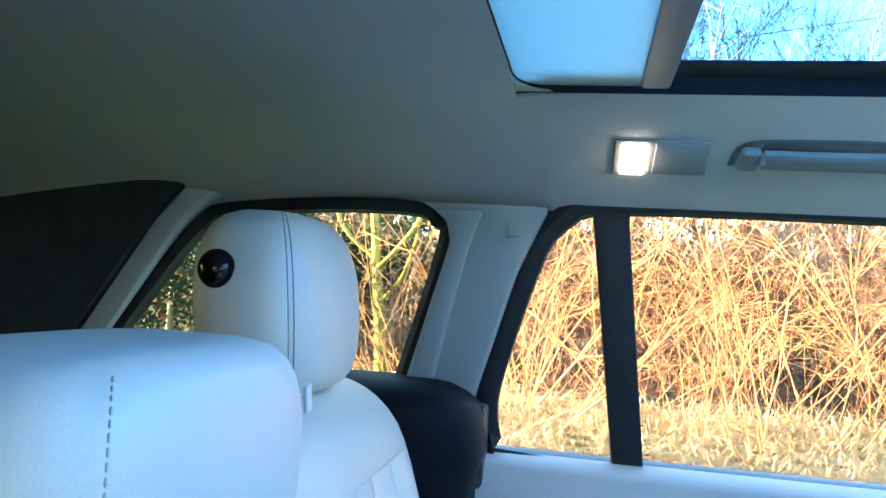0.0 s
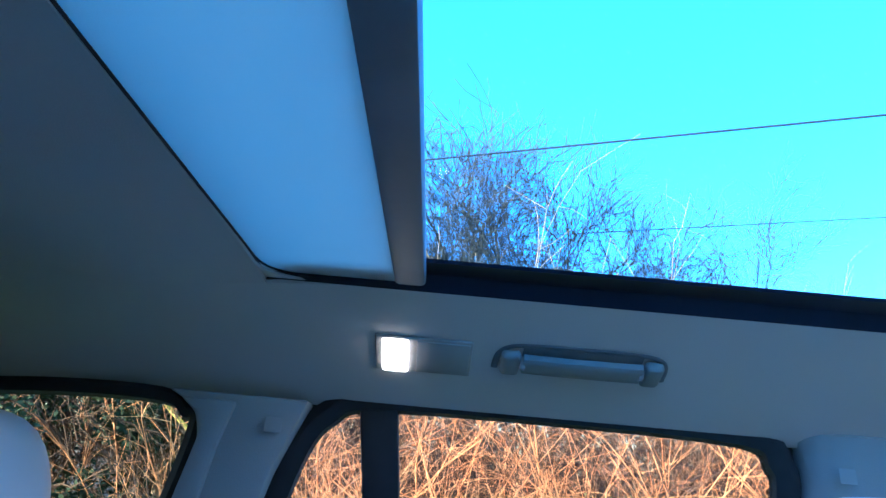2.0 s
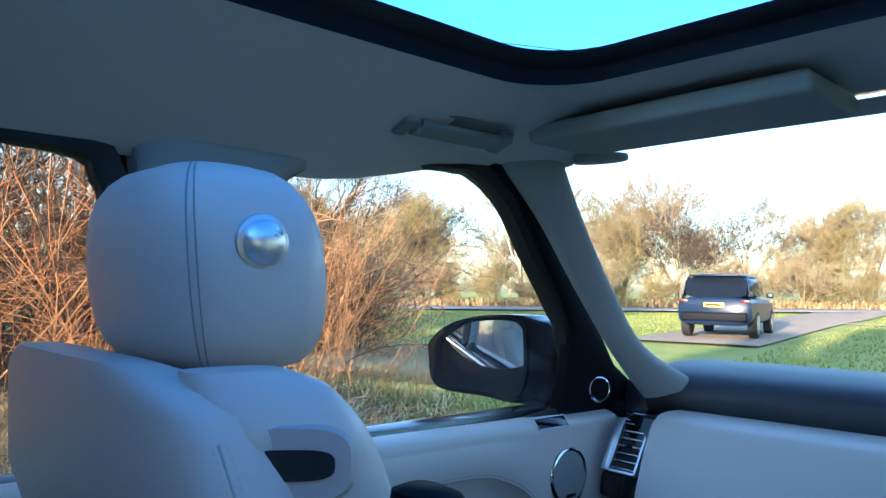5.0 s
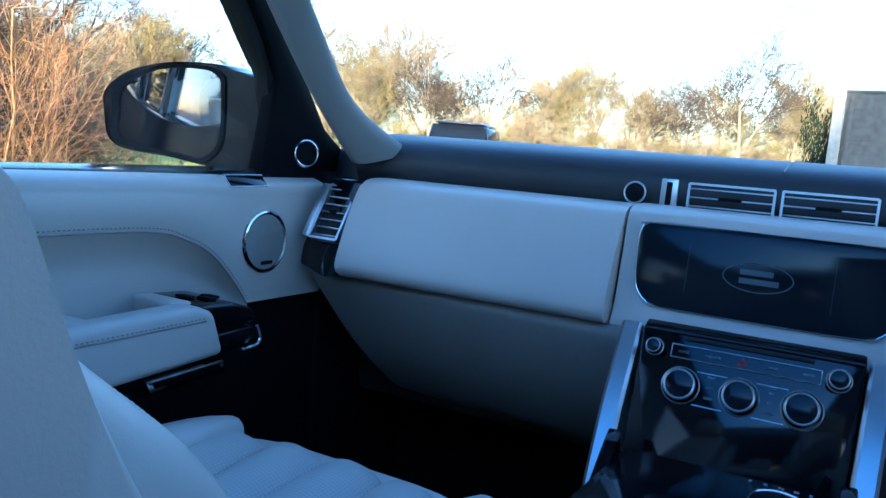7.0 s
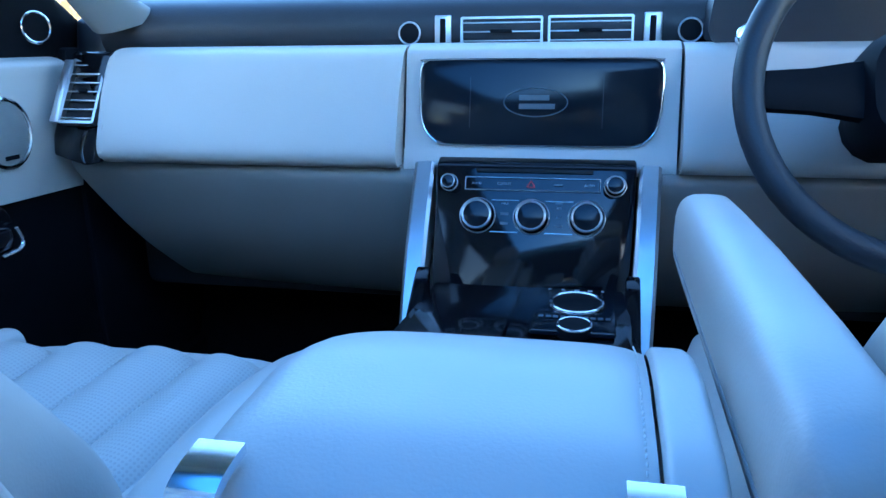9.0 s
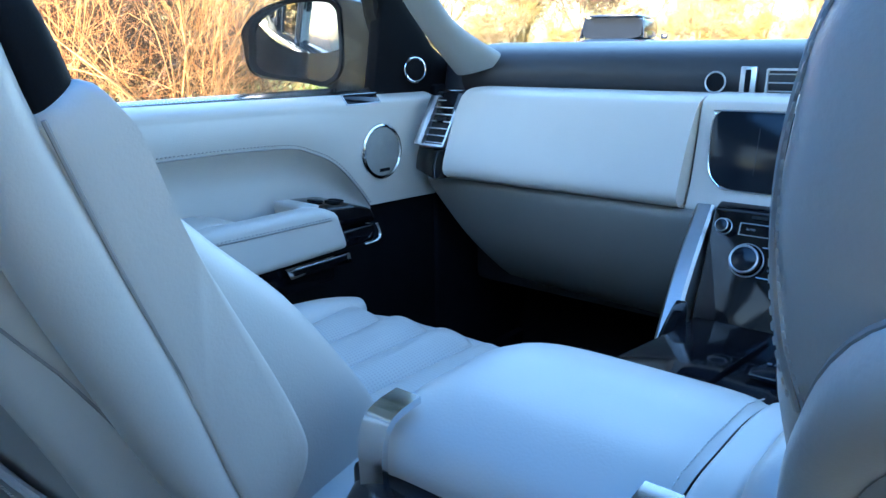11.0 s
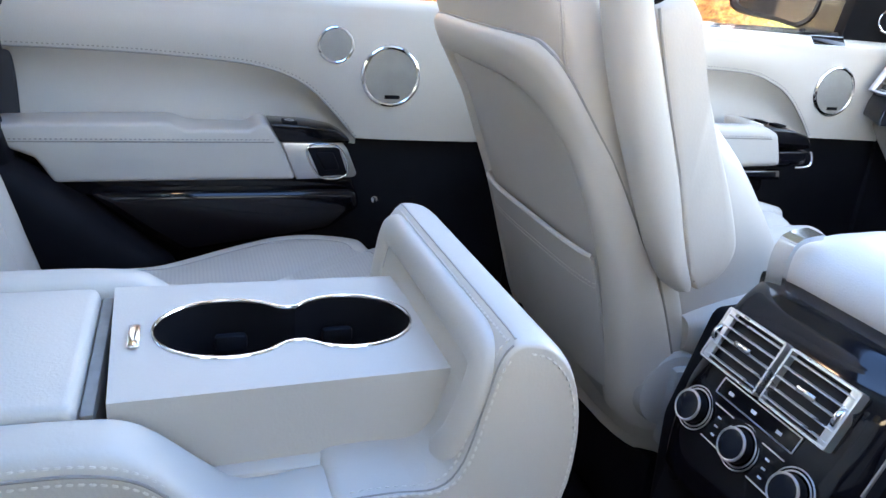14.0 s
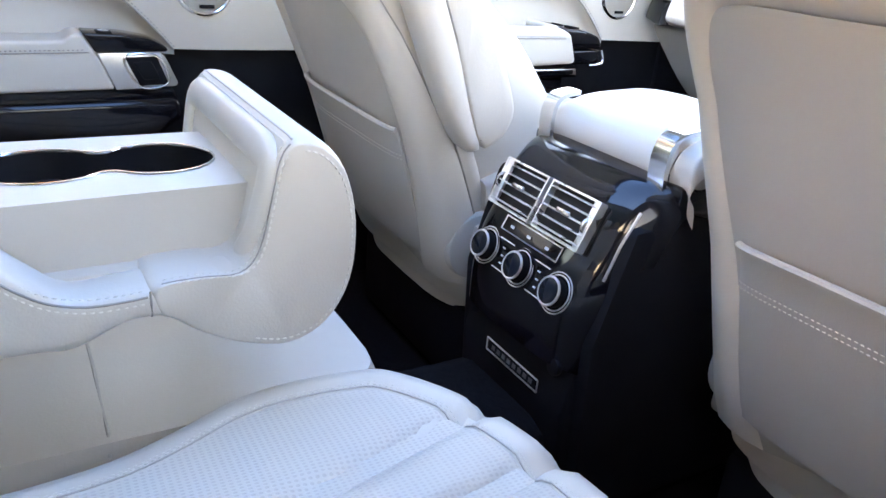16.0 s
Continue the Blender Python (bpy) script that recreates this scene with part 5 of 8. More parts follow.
# selector
gs = part("selector_panel", prism([(0.020, 0.60, 0.812), (0.112, 0.60, 0.812), (0.112, 0.42, 0.826), (0.020, 0.42, 0.826)], (0, 0, 0.006), 0.003), SCREEN, con, "dark gear selector panel")
mg = aim((0.068, 0.520, 0.8155), (0, -0.06, 1), (1, 0, 0))
dial(gs, mg.translation, (0, -0.06, 1), 0.032, CHROME, BLACK, "gear_selector")
dial(gs, (0.068, 0.432, 0.823), (0, -0.06, 1), 0.019, CHROME, BLACK, "terrain_dial")
for k, ch in enumerate("PRNDS"):
    tx = bpy.data.curves.new("gear_letter", "FONT")
    tx.body = ch
    tx.size = 0.009
    tx.extrude = 0.0002
    tx.materials.append(PRINT)
    to = new("gear_letter", tx)
    to.matrix_basis = Matrix.Translation((0.030 + 0.0165 * k, 0.588, 0.8198)) @ Matrix.Rotation(radians(-4), 4, "X")
    to.parent = gs
part("print_bar", join(*[plate(aim((0.030 + 0.0082 * k, 0.468, 0.8295), (0, -0.06, 1), (1, 0, 0)), 0.0055, 0.005, 0.0008, 0) for k in range(10)]), MARK, gs)
part("cup_cover", prism([(-0.115, 0.60, 0.808), (-0.005, 0.60, 0.808), (-0.005, 0.30, 0.835), (-0.115, 0.30, 0.835)], (0, 0, 0.006), 0.003), PIANO, con, "gloss black sliding cover")
for s in (-1, 1):
    part("side_blade", prism([(s * 0.126, 0.50, 0.77), (s * 0.126, 0.58, 0.83), (s * 0.126, 0.60, 0.84), (s * 0.126, 0.60, 0.75)], (s * 0.018, 0, 0), 0.003), PIANO, con, "gloss black side blade")


# ---- front seats ----
def seat_axis(z):
    """y of the seat's rear skin at height z, for the passenger seat."""
    pts = [(0.55, -0.100), (0.66, -0.150), (0.85, -0.208), (1.0, -0.268), (1.11, -0.330), (1.20, -0.362), (1.28, -0.372)]
    for (z0, y0), (z1, y1) in zip(pts, pts[1:]):
        if z <= z1:
            return lerp(y0, y1, (z - z0) / (z1 - z0))
    return pts[-1][1]


def headrest(parent, c, w, d, h, sx, button_side, lean=0.0, knob_mat=(SATIN, BRIGHT), knob_at=(-0.022, 0.030)):
    """A soft cushion: rounded in plan and in height, with a round knob on its inner side."""
    rings = []
    n = 14
    for k in range(n + 1):
        t = k / n
        a = math.pi * (t - 0.5)
        f = max(0.06, math.cos(a)) ** (0.46 if a > 0 else 0.30)
        z = c[2] + h / 2 * math.copysign(abs(math.sin(a)) ** 0.85, math.sin(a))
        yo = lean * (z - c[2])
        wid = w / 2 * f * (1.03 - 0.06 * t)
        rings.append([(c[0] + sx * wid * p, c[1] + yo + d / 2 * (0.75 + 0.25 * f) * f * q, z) for p, q in ellipse(1, 1, 32, 3.0)])
    hr = part("headrest", loft(rings), LEATHER, parent, "rounded ivory leather headrest")
    xs = c[0] + sx * w / 2 * 0.975
    for off in (0.835, 0.875):
        qf = (1 - off**3) ** (1 / 3)
        path = []
        for k in range(15):
            a = math.pi * (k / 14 - 0.5) * 0.92
            f = max(0.06, math.cos(a)) ** (0.46 if a > 0 else 0.30)
            z = c[2] + h / 2 * math.copysign(abs(math.sin(a)) ** 0.85, math.sin(a))
            path.append((c[0] + sx * (w / 2 * f * (1.03 - 0.06 * (a / math.pi + 0.5))) * off, c[1] + lean * (z - c[2]) + button_side * (d / 2 * (0.75 + 0.25 * f) * f) * qf, z))
        part("headrest_piping", tube(path, 0.0007, 6), SEAM, hr)
    m = aim((xs - sx * 0.004, c[1] + knob_at[0], c[2] + knob_at[1]), (sx, 0, 0))
    part("knob_collar", disc(m, 0.0190, 0.006, 0.002, 32), knob_mat[0], hr, "knob collar")
    part("knob", loft([[m @ Vector((r * math.cos(k * math.pi / 16), r * math.sin(k * math.pi / 16), d)) for k in range(32)] for r, d in ((0.0150, 0.003), (0.0148, 0.0075), (0.0130, 0.0105), (0.0095, 0.0128), (0.0045, 0.0140), (0.0008, 0.0143))]), knob_mat[1], hr, "domed adjuster knob")
    return hr


def front_seat(dy, s, label):
    """s: +1 for the passenger seat (centre at negative x, console on its +x side), -1 for the driver's."""
    X = -0.412

    def P(x, y, z):
        return (s * x, y + dy, z)
    st = thing("front_seat", P(X, 0.05, 0.45), label, "car seat", "front seats")
    # backrest
    XC = -0.424

    def half(z):
        w = 0.217 if z < 1.0 else 0.217 + 0.003 * min(1.0, (z - 1.0) / 0.1)
        if z > 1.10:
            w = 0.220 - 0.064 * ((z - 1.10) / 0.185) ** 2.6
        if z > 1.25:
            w = 0.183 - 0.022 * (z - 1.25) / 0.05 - 0.055 * max(0.0, (z - 1.275) / 0.025) ** 2
        th = 0.135 - 0.045 * max(0.0, (z - 0.7) / 0.58)
        if z > 1.265:
            th -= 0.055 * ((z - 1.265) / 0.035) ** 2
        return w, th

    def skin(deg, z, lift=0.0):
        """A point of the backrest's skin: -90 is its rear, 0 its inboard side."""
        w, th = half(z)
        c, sn = math.cos(radians(deg)), math.sin(radians(deg))
        p, q = math.copysign(abs(c) ** (2 / 3.8), c), math.copysign(abs(sn) ** (2 / 3.8), sn)
        n = Vector((math.copysign(abs(p) ** 2.8 / w, p), math.copysign(abs(q) ** 2.8 / (th / 2), q), 0)).normalized()
        return P(XC + w * p + n.x * lift, seat_axis(z) + th / 2 + th / 2 * q + n.y * lift, z)
    hs = [0.58, 0.62, 0.70, 0.80, 0.90, 1.0, 1.08, 1.15, 1.20, 1.24, 1.260, 1.275, 1.286, 1.294, 1.298, 1.300]
    part("backrest", loft([[skin(-180 + 360 * k / 48, z) for k in range(48)] for z in hs]), LEATHER, st, "ivory leather backrest")
    # front side bolsters
    edge = [(0.70, 0.090), (0.80, 0.100), (0.845, 0.090), (0.91, 0.047), (0.982, -0.010), (1.048, -0.080), (1.10, -0.130), (1.15, -0.172), (1.20, -0.199), (1.234, -0.214), (1.258, -0.228), (1.276, -0.242), (1.288, -0.256), (1.297, -0.282)]

    fy = smooth_path([(0, y, z) for z, y in edge], 4)
    for sd in (1, -1):
        rg = []
        for p0 in (fy if sd > 0 else [p for p in fy if p.z < 1.20]):
            yr = seat_axis(p0.z) + 0.03
            t = min(1.0, (p0.z - 0.70) / 0.47)
            top = 1 - 0.5 * max(0.0, (p0.z - 1.25) / 0.047) ** 2
            rg.append([P(XC + sd * (0.158 - 0.012 * t - 0.014 * (1 - top)) + (0.050 - 0.012 * t) * top * p, (yr + p0.y) / 2 + (p0.y - yr) / 2 * q, p0.z) for p, q in ellipse(1, 1, 24, 2.7)])
        b = part("bolster", loft(rg), LEATHER, st, "ivory leather side bolster")
        for off in (-0.005, 0.005):
            part("stitching", stitches([P(XC + sd * (0.160 - 0.012 * (p0.z - 0.7) / 0.47) + off, p0.y - 0.0002, p0.z) for p0 in fy[2:] if p0.z < 1.17], 0.0055, 0.0038, 0.0006), STITCH, b)
    part("front_panel", loft([[P(XC + 0.125 * p, seat_axis(z) + 0.085 + 0.030 * q, z) for p, q in ellipse(1, 1, 24, 4)] for z in (0.72, 0.85, 1.0, 1.15, 1.22, 1.265, 1.280)]), PERF, st, "perforated leather inner back")
    # rear: arched rim, recessed panel and map pocket
    if s < 0:
        OUT = [(-148, 0.62), (-148, 0.80), (-148, 0.97), (-146, 1.09), (-134, 1.135), (-110, 1.145), (-87, 1.145), (-60, 1.141), (-42, 1.122), (-25, 1.062), (-12, 0.985), (-5, 0.92), (0, 0.84), (2, 0.76), (2, 0.62)]
        INN = [(-140, 0.62), (-140, 0.80), (-140, 0.97), (-138, 1.06), (-130, 1.085), (-108, 1.092), (-87, 1.092), (-62, 1.091), (-48, 1.076), (-38, 1.035), (-36, 0.985), (-39, 0.93), (-44, 0.876), (-52, 0.78), (-66, 0.62)]
    else:
        OUT = [(-148, 0.62), (-148, 0.80), (-148, 0.97), (-146, 1.07), (-134, 1.113), (-110, 1.122), (-87, 1.121), (-60, 1.121), (-42, 1.116), (-25, 1.09), (-13, 1.02), (-4, 0.955), (0, 0.87), (2, 0.76), (2, 0.62)]
        INN = [(-140, 0.62), (-140, 0.80), (-140, 0.95), (-138, 1.03), (-130, 1.060), (-108, 1.064), (-87, 1.060), (-72, 1.045), (-61, 1.018), (-53, 0.98), (-49, 0.935), (-48, 0.88), (-50, 0.80), (-56, 0.71), (-66, 0.62)]
    so = smooth_path([(a, z, 0) for a, z in OUT], 6)
    si = smooth_path([(a, z, 0) for a, z in INN], 6)

    def rim_pt(a, b, v, lift):
        m = a.lerp(b, v)
        return skin(m.x, m.y, lift)
    rows = [[rim_pt(a, b, v, l) for v, l in ((-0.02, -0.004), (0.02, 0.004), (0.14, 0.010), (0.32, 0.014), (0.52, 0.0150), (0.72, 0.0135), (0.88, 0.009), (0.98, 0.003), (1.02, -0.004))] for a, b in zip(so, si)]
    part("back_rim", loft(rows, cap=False, closed=False), LEATHER, st, "rolled ivory leather rim of the seat back", 60)
    part("rim_seam", tube([Vector(skin(m.x, m.y, 0.0012)) for m in so], 0.0016, 6), SEAM, st)
    npan = len(si)

    def back_panel(u, v):
        m = si[int(round(u * (npan - 1)))]
        # draw the edge towards the middle of the panel
        a, z = lerp(m.x, -95, v * 0.96), lerp(m.y, 0.66, v * 0.96)
        return skin(a, z, 0.0025)
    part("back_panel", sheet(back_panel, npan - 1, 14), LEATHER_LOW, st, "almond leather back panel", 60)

    def pocket(u, v):
        a = lerp(-137, -52, u)
        z = lerp((0.880 if s < 0 else 0.868) - 0.012 * u + 0.004 * math.sin(math.pi * u), 0.655, v)
        puff = 0.010 * math.sin(math.pi * u) ** 0.5 * (1 - 0.6 * v) + 0.006
        return skin(a, z, puff)
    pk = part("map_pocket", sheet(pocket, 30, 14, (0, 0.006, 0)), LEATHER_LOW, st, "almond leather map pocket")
    hem = [Vector(pocket(u / 24, 0.0)) for u in range(25)]
    part("pocket_hem", tube(hem, 0.0042, 8), LEATHER_LOW, pk, "rolled pocket hem")
    part("pocket_stitching", join(stitches([Vector(pocket(u / 24, 0.19)) - Vector((0, 0.001, 0)) for u in range(25)], 0.006, 0.004, 0.0008), stitches([Vector(pocket(u / 24, 0.22)) - Vector((0, 0.001, 0)) for u in range(25)], 0.006, 0.004, 0.0008)), LEATHER, pk)
    # seams on the upper back
    sm = smooth_path([(a, z, 0) for a, z in ((-27, 1.085), (-20, 1.12), (-13, 1.16), (-8, 1.20), (-6, 1.24), (-6, 1.262))], 6)
    for off in (-3.2, 3.2):
        part("stitching", stitches([Vector(skin(m.x + off, m.y, 0.0001)) for m in sm], 0.0055, 0.0038, 0.00055), LEATHER, st)
    part("back_seam", tube([Vector(skin(m.x, m.y, 0.0001)) for m in sm], 0.0011, 6), LEATHER_LOW, st)
    headrest(st, P(X + 0.004, -0.275, 1.3600), 0.212, 0.135, 0.145, s, -1, -0.10, knob_at=(-0.008, 0.014))
    for x in (-0.055, 0.075):
        part("headrest_post", tube([P(X + x, -0.295, 1.24), P(X + x, -0.285, 1.33)], 0.007, 10), CHROME, st, "chrome headrest post")
    # oval shoulder guide
    mo = aim(P(X + 0.168, -0.298, 1.247), (s * 0.8, -0.55, 0.1), (0, 0, 1))
    ov = part("belt_guide", loft([[mo @ Vector((0.021 * k * c, 0.038 * k * q, d)) for c, q in ellipse(1, 1, 28, 3.4)] for k, d in ((1.02, -0.012), (1.02, 0.004), (0.94, 0.008), (0.6, 0.008))]), LEATHER_LOW, st, "oval shoulder guide")
    part("guide_slot", loft([[mo @ Vector((0.0085 * c, 0.027 * q, d)) for c, q in ellipse(1, 1, 24, 3.4)] for d in (0.006, 0.0095)]), RUBBER, ov, "black slot")
    if s > 0:
        # raised armrest beside the backrest: a rounded roll and a flat pad in front of it
        back = smooth_path([(0, y, z) for y, z in ((-0.302, 1.222), (-0.290, 1.165), (-0.265, 1.095), (-0.225, 0.995), (-0.185, 0.898), (-0.150, 0.844))], 5)
        seam = smooth_path([(0, y, z) for y, z in ((-0.262, 1.222), (-0.246, 1.165), (-0.212, 1.068), (-0.176, 0.978), (-0.150, 0.905), (-0.128, 0.848))], 5)
        rg = []
        nb = len(back)
        for k, (a, b) in enumerate(zip(back, seam)):
            t = k / (nb - 1)
            e = min(1.0, (min(t, 1 - t) * 16 + 0.10)) ** 0.5
            c, hw = (a + b) / 2, (b.y - a.y) / 2
            rg.append([P(-0.169 + 0.030 * e * p, c.y + (hw + 0.002) * e * q, c.z) for p, q in ellipse(1, 1, 26, 2.5)])
        am = part("raised_armrest", loft(rg), LEATHER, st, "padded ivory leather armrest folded up")
        fr = [(-0.236, 1.176), (-0.222, 1.185), (-0.209, 1.174), (-0.182, 1.112), (-0.147, 1.043), (-0.109, 0.970), (-0.087, 0.920), (-0.083, 0.896), (-0.092, 0.874), (-0.110, 0.858), (-0.124, 0.852)]
        ring = [(p.y - 0.004, p.z) for p in seam[:-2] if p.z < 1.168]
        poly = smooth_path([(0, y, z) for y, z in fr], 4)
        prof = [(p.y, p.z) for p in poly] + list(reversed(ring))
        cy, cz = sum(p[0] for p in prof) / len(prof), sum(p[1] for p in prof) / len(prof)
        part("side_pad", loft([[P(x, cy + (y - cy) * k, cz + (z - cz) * (1 - (1 - k) * 0.4)) for y, z in prof] for x, k in ((-0.200, 0.90), (-0.196, 0.98), (-0.188, 1.0), (-0.156, 1.0), (-0.149, 0.985), (-0.1445, 0.95), (-0.1425, 0.88), (-0.1415, 0.70))]), LEATHER, am, "smooth flat side pad", 60)
        part("armrest_seam", tube([P(-0.1440, p.y, p.z) for p in seam[5:-2]], 0.0016, 6), SEAM, am)
    else:
        # the driver's armrest is folded down and points forwards
        rg = []
        stations = [(-0.190, 0.945, 0.55), (-0.180, 0.945, 0.85), (-0.160, 0.946, 1.0), (-0.05, 0.947, 1.0), (0.10, 0.945, 0.98), (0.25, 0.940, 0.94), (0.315, 0.938, 0.90), (0.338, 0.938, 0.78), (0.350, 0.938, 0.55), (0.353, 0.938, 0.25)]
        for y, zc_, k in stations:
            rg.append([P(-0.193 + 0.030 * min(1.0, k + 0.08) * p, y, zc_ + 0.046 * k * q) for p, q in ellipse(1, 1, 28, 3.4)])
        am = part("lowered_armrest", loft(rg), LEATHER, st, "padded ivory leather armrest folded down")
        part("armrest_seam", tube([P(-0.1635, y, z) for y, z in ((-0.15, 0.930), (0.1, 0.928), (0.29, 0.925))], 0.0014, 6), SEAM, am)
        part("pivot_cover", disc(aim(P(-0.226, -0.165, 0.945), (1, 0, 0)), 0.040, 0.030, 0.008, 28), LEATHER_LOW, st, "round armrest pivot cover")
    if s > 0:
        anchor = part("belt_anchor", loft([[P(-0.172 + 0.0235 * k * p, y0 + 0.0175 * k * q, z) for p, q in ellipse(1, 1, 36, 3.0)] for k, y0, z in ((0.90, -0.230, 1.155), (0.96, -0.236, 1.178), (1.0, -0.243, 1.200), (0.98, -0.250, 1.220), (0.93, -0.255, 1.233), (0.82, -0.257, 1.240), (0.5, -0.258, 1.243))]), BLACK, st, "black plastic belt anchor cover")
        for xx in (-0.180, -0.168):
            part("rib", tube([P(xx, -0.2185, 1.180), P(xx, -0.2255, 1.203), P(xx, -0.2335, 1.222)], 0.0022, 6), RUBBER, anchor)
    # cushion: base, bolsters and lengthwise flutes
    part("cushion_base", loft([[P(X + 0.235 * k * p, 0.155 + 0.275 * k2 * q, z) for p, q in ellipse(1, 1, 44, 4.2)] for k, k2, z in ((0.92, 0.94, 0.55), (0.98, 0.98, 0.60), (1.0, 1.0, 0.72), (0.99, 0.99, 0.755), (0.95, 0.965, 0.775), (0.6, 0.6, 0.778))]), LEATHER, st, "ivory leather cushion")
    for sd in (1, -1):
        rg = []
        for k in range(15):
            t = k / 14
            y = lerp(-0.08, 0.40, t)
            e = max(0.1, math.sin(math.pi * min(1, max(0, t * 0.96 + 0.02)))) ** 0.35
            z = 0.758 + 0.018 * t
            rg.append([P(X + sd * 0.192 + 0.045 * e * p, y, z + 0.052 * e * q) for p, q in ellipse(1, 1, 20, 2.6)])
        part("cushion_bolster", loft(rg), LEATHER, st, "raised ivory leather cushion bolster")
    nfl = 4
    for i in range(nfl):
        def flute(u, v, i=i):
            fan = 1.0 + 0.34 * (v - 0.55)
            xa, xb = lerp(-0.180, 0.134, i / nfl) * fan, lerp(-0.180, 0.134, (i + 1) / nfl) * fan
            x = lerp(xa, xb, u)
            y = lerp(-0.06, 0.428, v)
            crown = 0.019 * (1 - abs(2 * u - 1) ** 2.2)
            z = 0.772 + crown + 0.012 * v - 0.07 * max(0.0, (v - 0.88) / 0.12) ** 2.2
            return P(X + x, y - 0.02 * ((x) / 0.16) ** 2 * v, z)
        fl = part("seat_flute", sheet(flute, 12, 30), PERF, st, "perforated leather flute")
        if i:
            part("stitching", stitches([Vector(flute(0.04, k / 24)) + Vector((0, 0, 0.001)) for k in range(1, 22)], 0.007), STITCH, fl)
    part("seat_base", box(P(X, 0.12, 0.48), (0.40, 0.42, 0.16), 0.02), BLACK, st, "black seat base")
    part("side_valance", prism([P(X + 0.205, -0.10, 0.60), P(X + 0.205, 0.36, 0.60), P(X + 0.205, 0.36, 0.70), P(X + 0.205, -0.10, 0.72)], (s * 0.025, 0, 0), 0.008), LEATHER_LOW, st)
    part("recliner_cover", disc(aim(P(X + 0.185, -0.085, 0.68), (s, 0, 0)), 0.055, 0.032, 0.010, 28), LEATHER_LOW, st, "round recliner cover")
    return st


front_seat(0.0, 1, "ivory leather front passenger seat with its armrest folded up")
front_seat(0.125, -1, "ivory leather driver's seat with a map pocket on its back")


# ---- rear bench ----
def rear_back_y(z):
    return lerp(-0.885, -1.035, (z - 0.70) / 0.55)


def rear_seat(x0, x1, inner, label, slid=0.0):
    """inner: which way the middle of the car lies."""
    X, W = -inner * 0.4075, 0.2525
    st = thing("bench_seat", (X, -0.7, 0.45), label, "car seat", "rear seats")
    # cushion: wide at the front, cut away behind for the side trim
    near, far = (x1, x0) if inner > 0 else (x0, x1)
    D = far - near
    plan = smooth_path([(near + D * u, y - slid * max(0.0, min(1.0, (y + 0.56) / 0.2)), 0) for u, y in ((0.14, -0.86), (0.085, -0.66), (0.0, -0.53), (0.0, -0.43), (0.035, -0.385), (0.18, -0.335), (0.40, -0.310), (0.70, -0.305), (0.90, -0.335), (0.99, -0.42), (1.0, -0.53), (0.93, -0.62), (0.78, -0.75), (0.72, -0.86), (0.40, -0.87))], 11, True)
    mx, my = near + D * 0.47, -0.58

    def dip(x, y):
        """Lengthwise valleys between the padded flutes of the cushion."""
        u = (x - near) / D
        return sum(0.015 * math.exp(-((u - u0 - s * (-0.36 - y)) * D / wd) ** 2) for u0, s, wd in ((0.205, 0.46, 0.011), (0.355, 0.30, 0.011), (0.95, -1.65, 0.020)))

    def ring(k, z, w=1.0):
        return [(q[0], q[1], z - w * dip(*q)) for q in ((mx + (p.x - mx) * k, my + (p.y - my) * k) for p in plan)]
    part("cushion_base", loft([ring(0.95, 0.50, 0), ring(0.99, 0.56, 0), ring(1.0, 0.645, 0), ring(0.998, 0.685, 0.1), ring(0.985, 0.712, 0.4), ring(0.965, 0.728, 0.7), ring(0.93, 0.739), ring(0.88, 0.744), ring(0.83, 0.745), ring(0.80, 0.743), ring(0.5, 0.733)]), LEATHER, st, "ivory leather rear cushion")
    part("seat_panel", loft([ring(0.808, 0.739), ring(0.800, 0.7435)] + [ring(0.79 - 0.74 * i / 16, 0.7455 + 0.002 * i / 16) for i in range(17)]), PERF, st, "perforated leather seat panel")
    part("panel_seam", tube([Vector(p) for p in ring(0.812, 0.7444)], 0.0008, 6, True), LEATHER_LOW, st)
    for k in (0.822, 0.832):
        part("stitching", stitches([Vector(p) for p in ring(k, 0.7446)], 0.0055, 0.0040, 0.0008), STITCH, st)
    rings = []
    for z in (0.62, 0.70, 0.80, 0.92, 1.02, 1.08, 1.13, 1.165, 1.19, 1.21, 1.226, 1.238, 1.247, 1.252, 1.255):
        f = math.sqrt(max(0.0, 1 - (max(0.0, z - 1.08) / 0.176) ** 2))
        g = math.sqrt(max(0.0, 1 - (max(0.0, z - 1.17) / 0.0865) ** 2))
        # the shoulder falls away towards the door and is rolled front and back
        wo, wi = W * (1.10 - 0.62 * (1 - f)), W * (0.985 - 0.12 * (1 - f))
        th = 0.16 * (0.12 + 0.88 * g)
        yf = rear_back_y(z) - 0.08
        rings.append([(X + (wi if p * inner > 0 else wo) * p, yf + th / 2 * q, z) for p, q in ellipse(1, 1, 44, 3.4)])
    part("backrest", loft(rings), LEATHER, st, "ivory leather rear backrest")
    for i in range(4):
        def flute(u, v, i=i):
            xa, xb = lerp(-0.62, 0.62, i / 4) * W, lerp(-0.62, 0.62, (i + 1) / 4) * W
            z = lerp(0.74, 1.17, v)
            crown = 0.014 * (1 - abs(2 * u - 1) ** 2.4) * (1 - abs(2 * v - 1) ** 6)
            return (X + lerp(xa, xb, u), rear_back_y(z) + 0.001 + crown, z)
        part("seat_flute", sheet(flute, 8, 20), LEATHER, st)
    for off in (-0.5, 0.5):
        part("stitching", stitches([(X + off * W * 1.24, rear_back_y(z) + 0.0015, z) for z in (0.75, 0.9, 1.05, 1.15)], 0.007), STITCH, st)
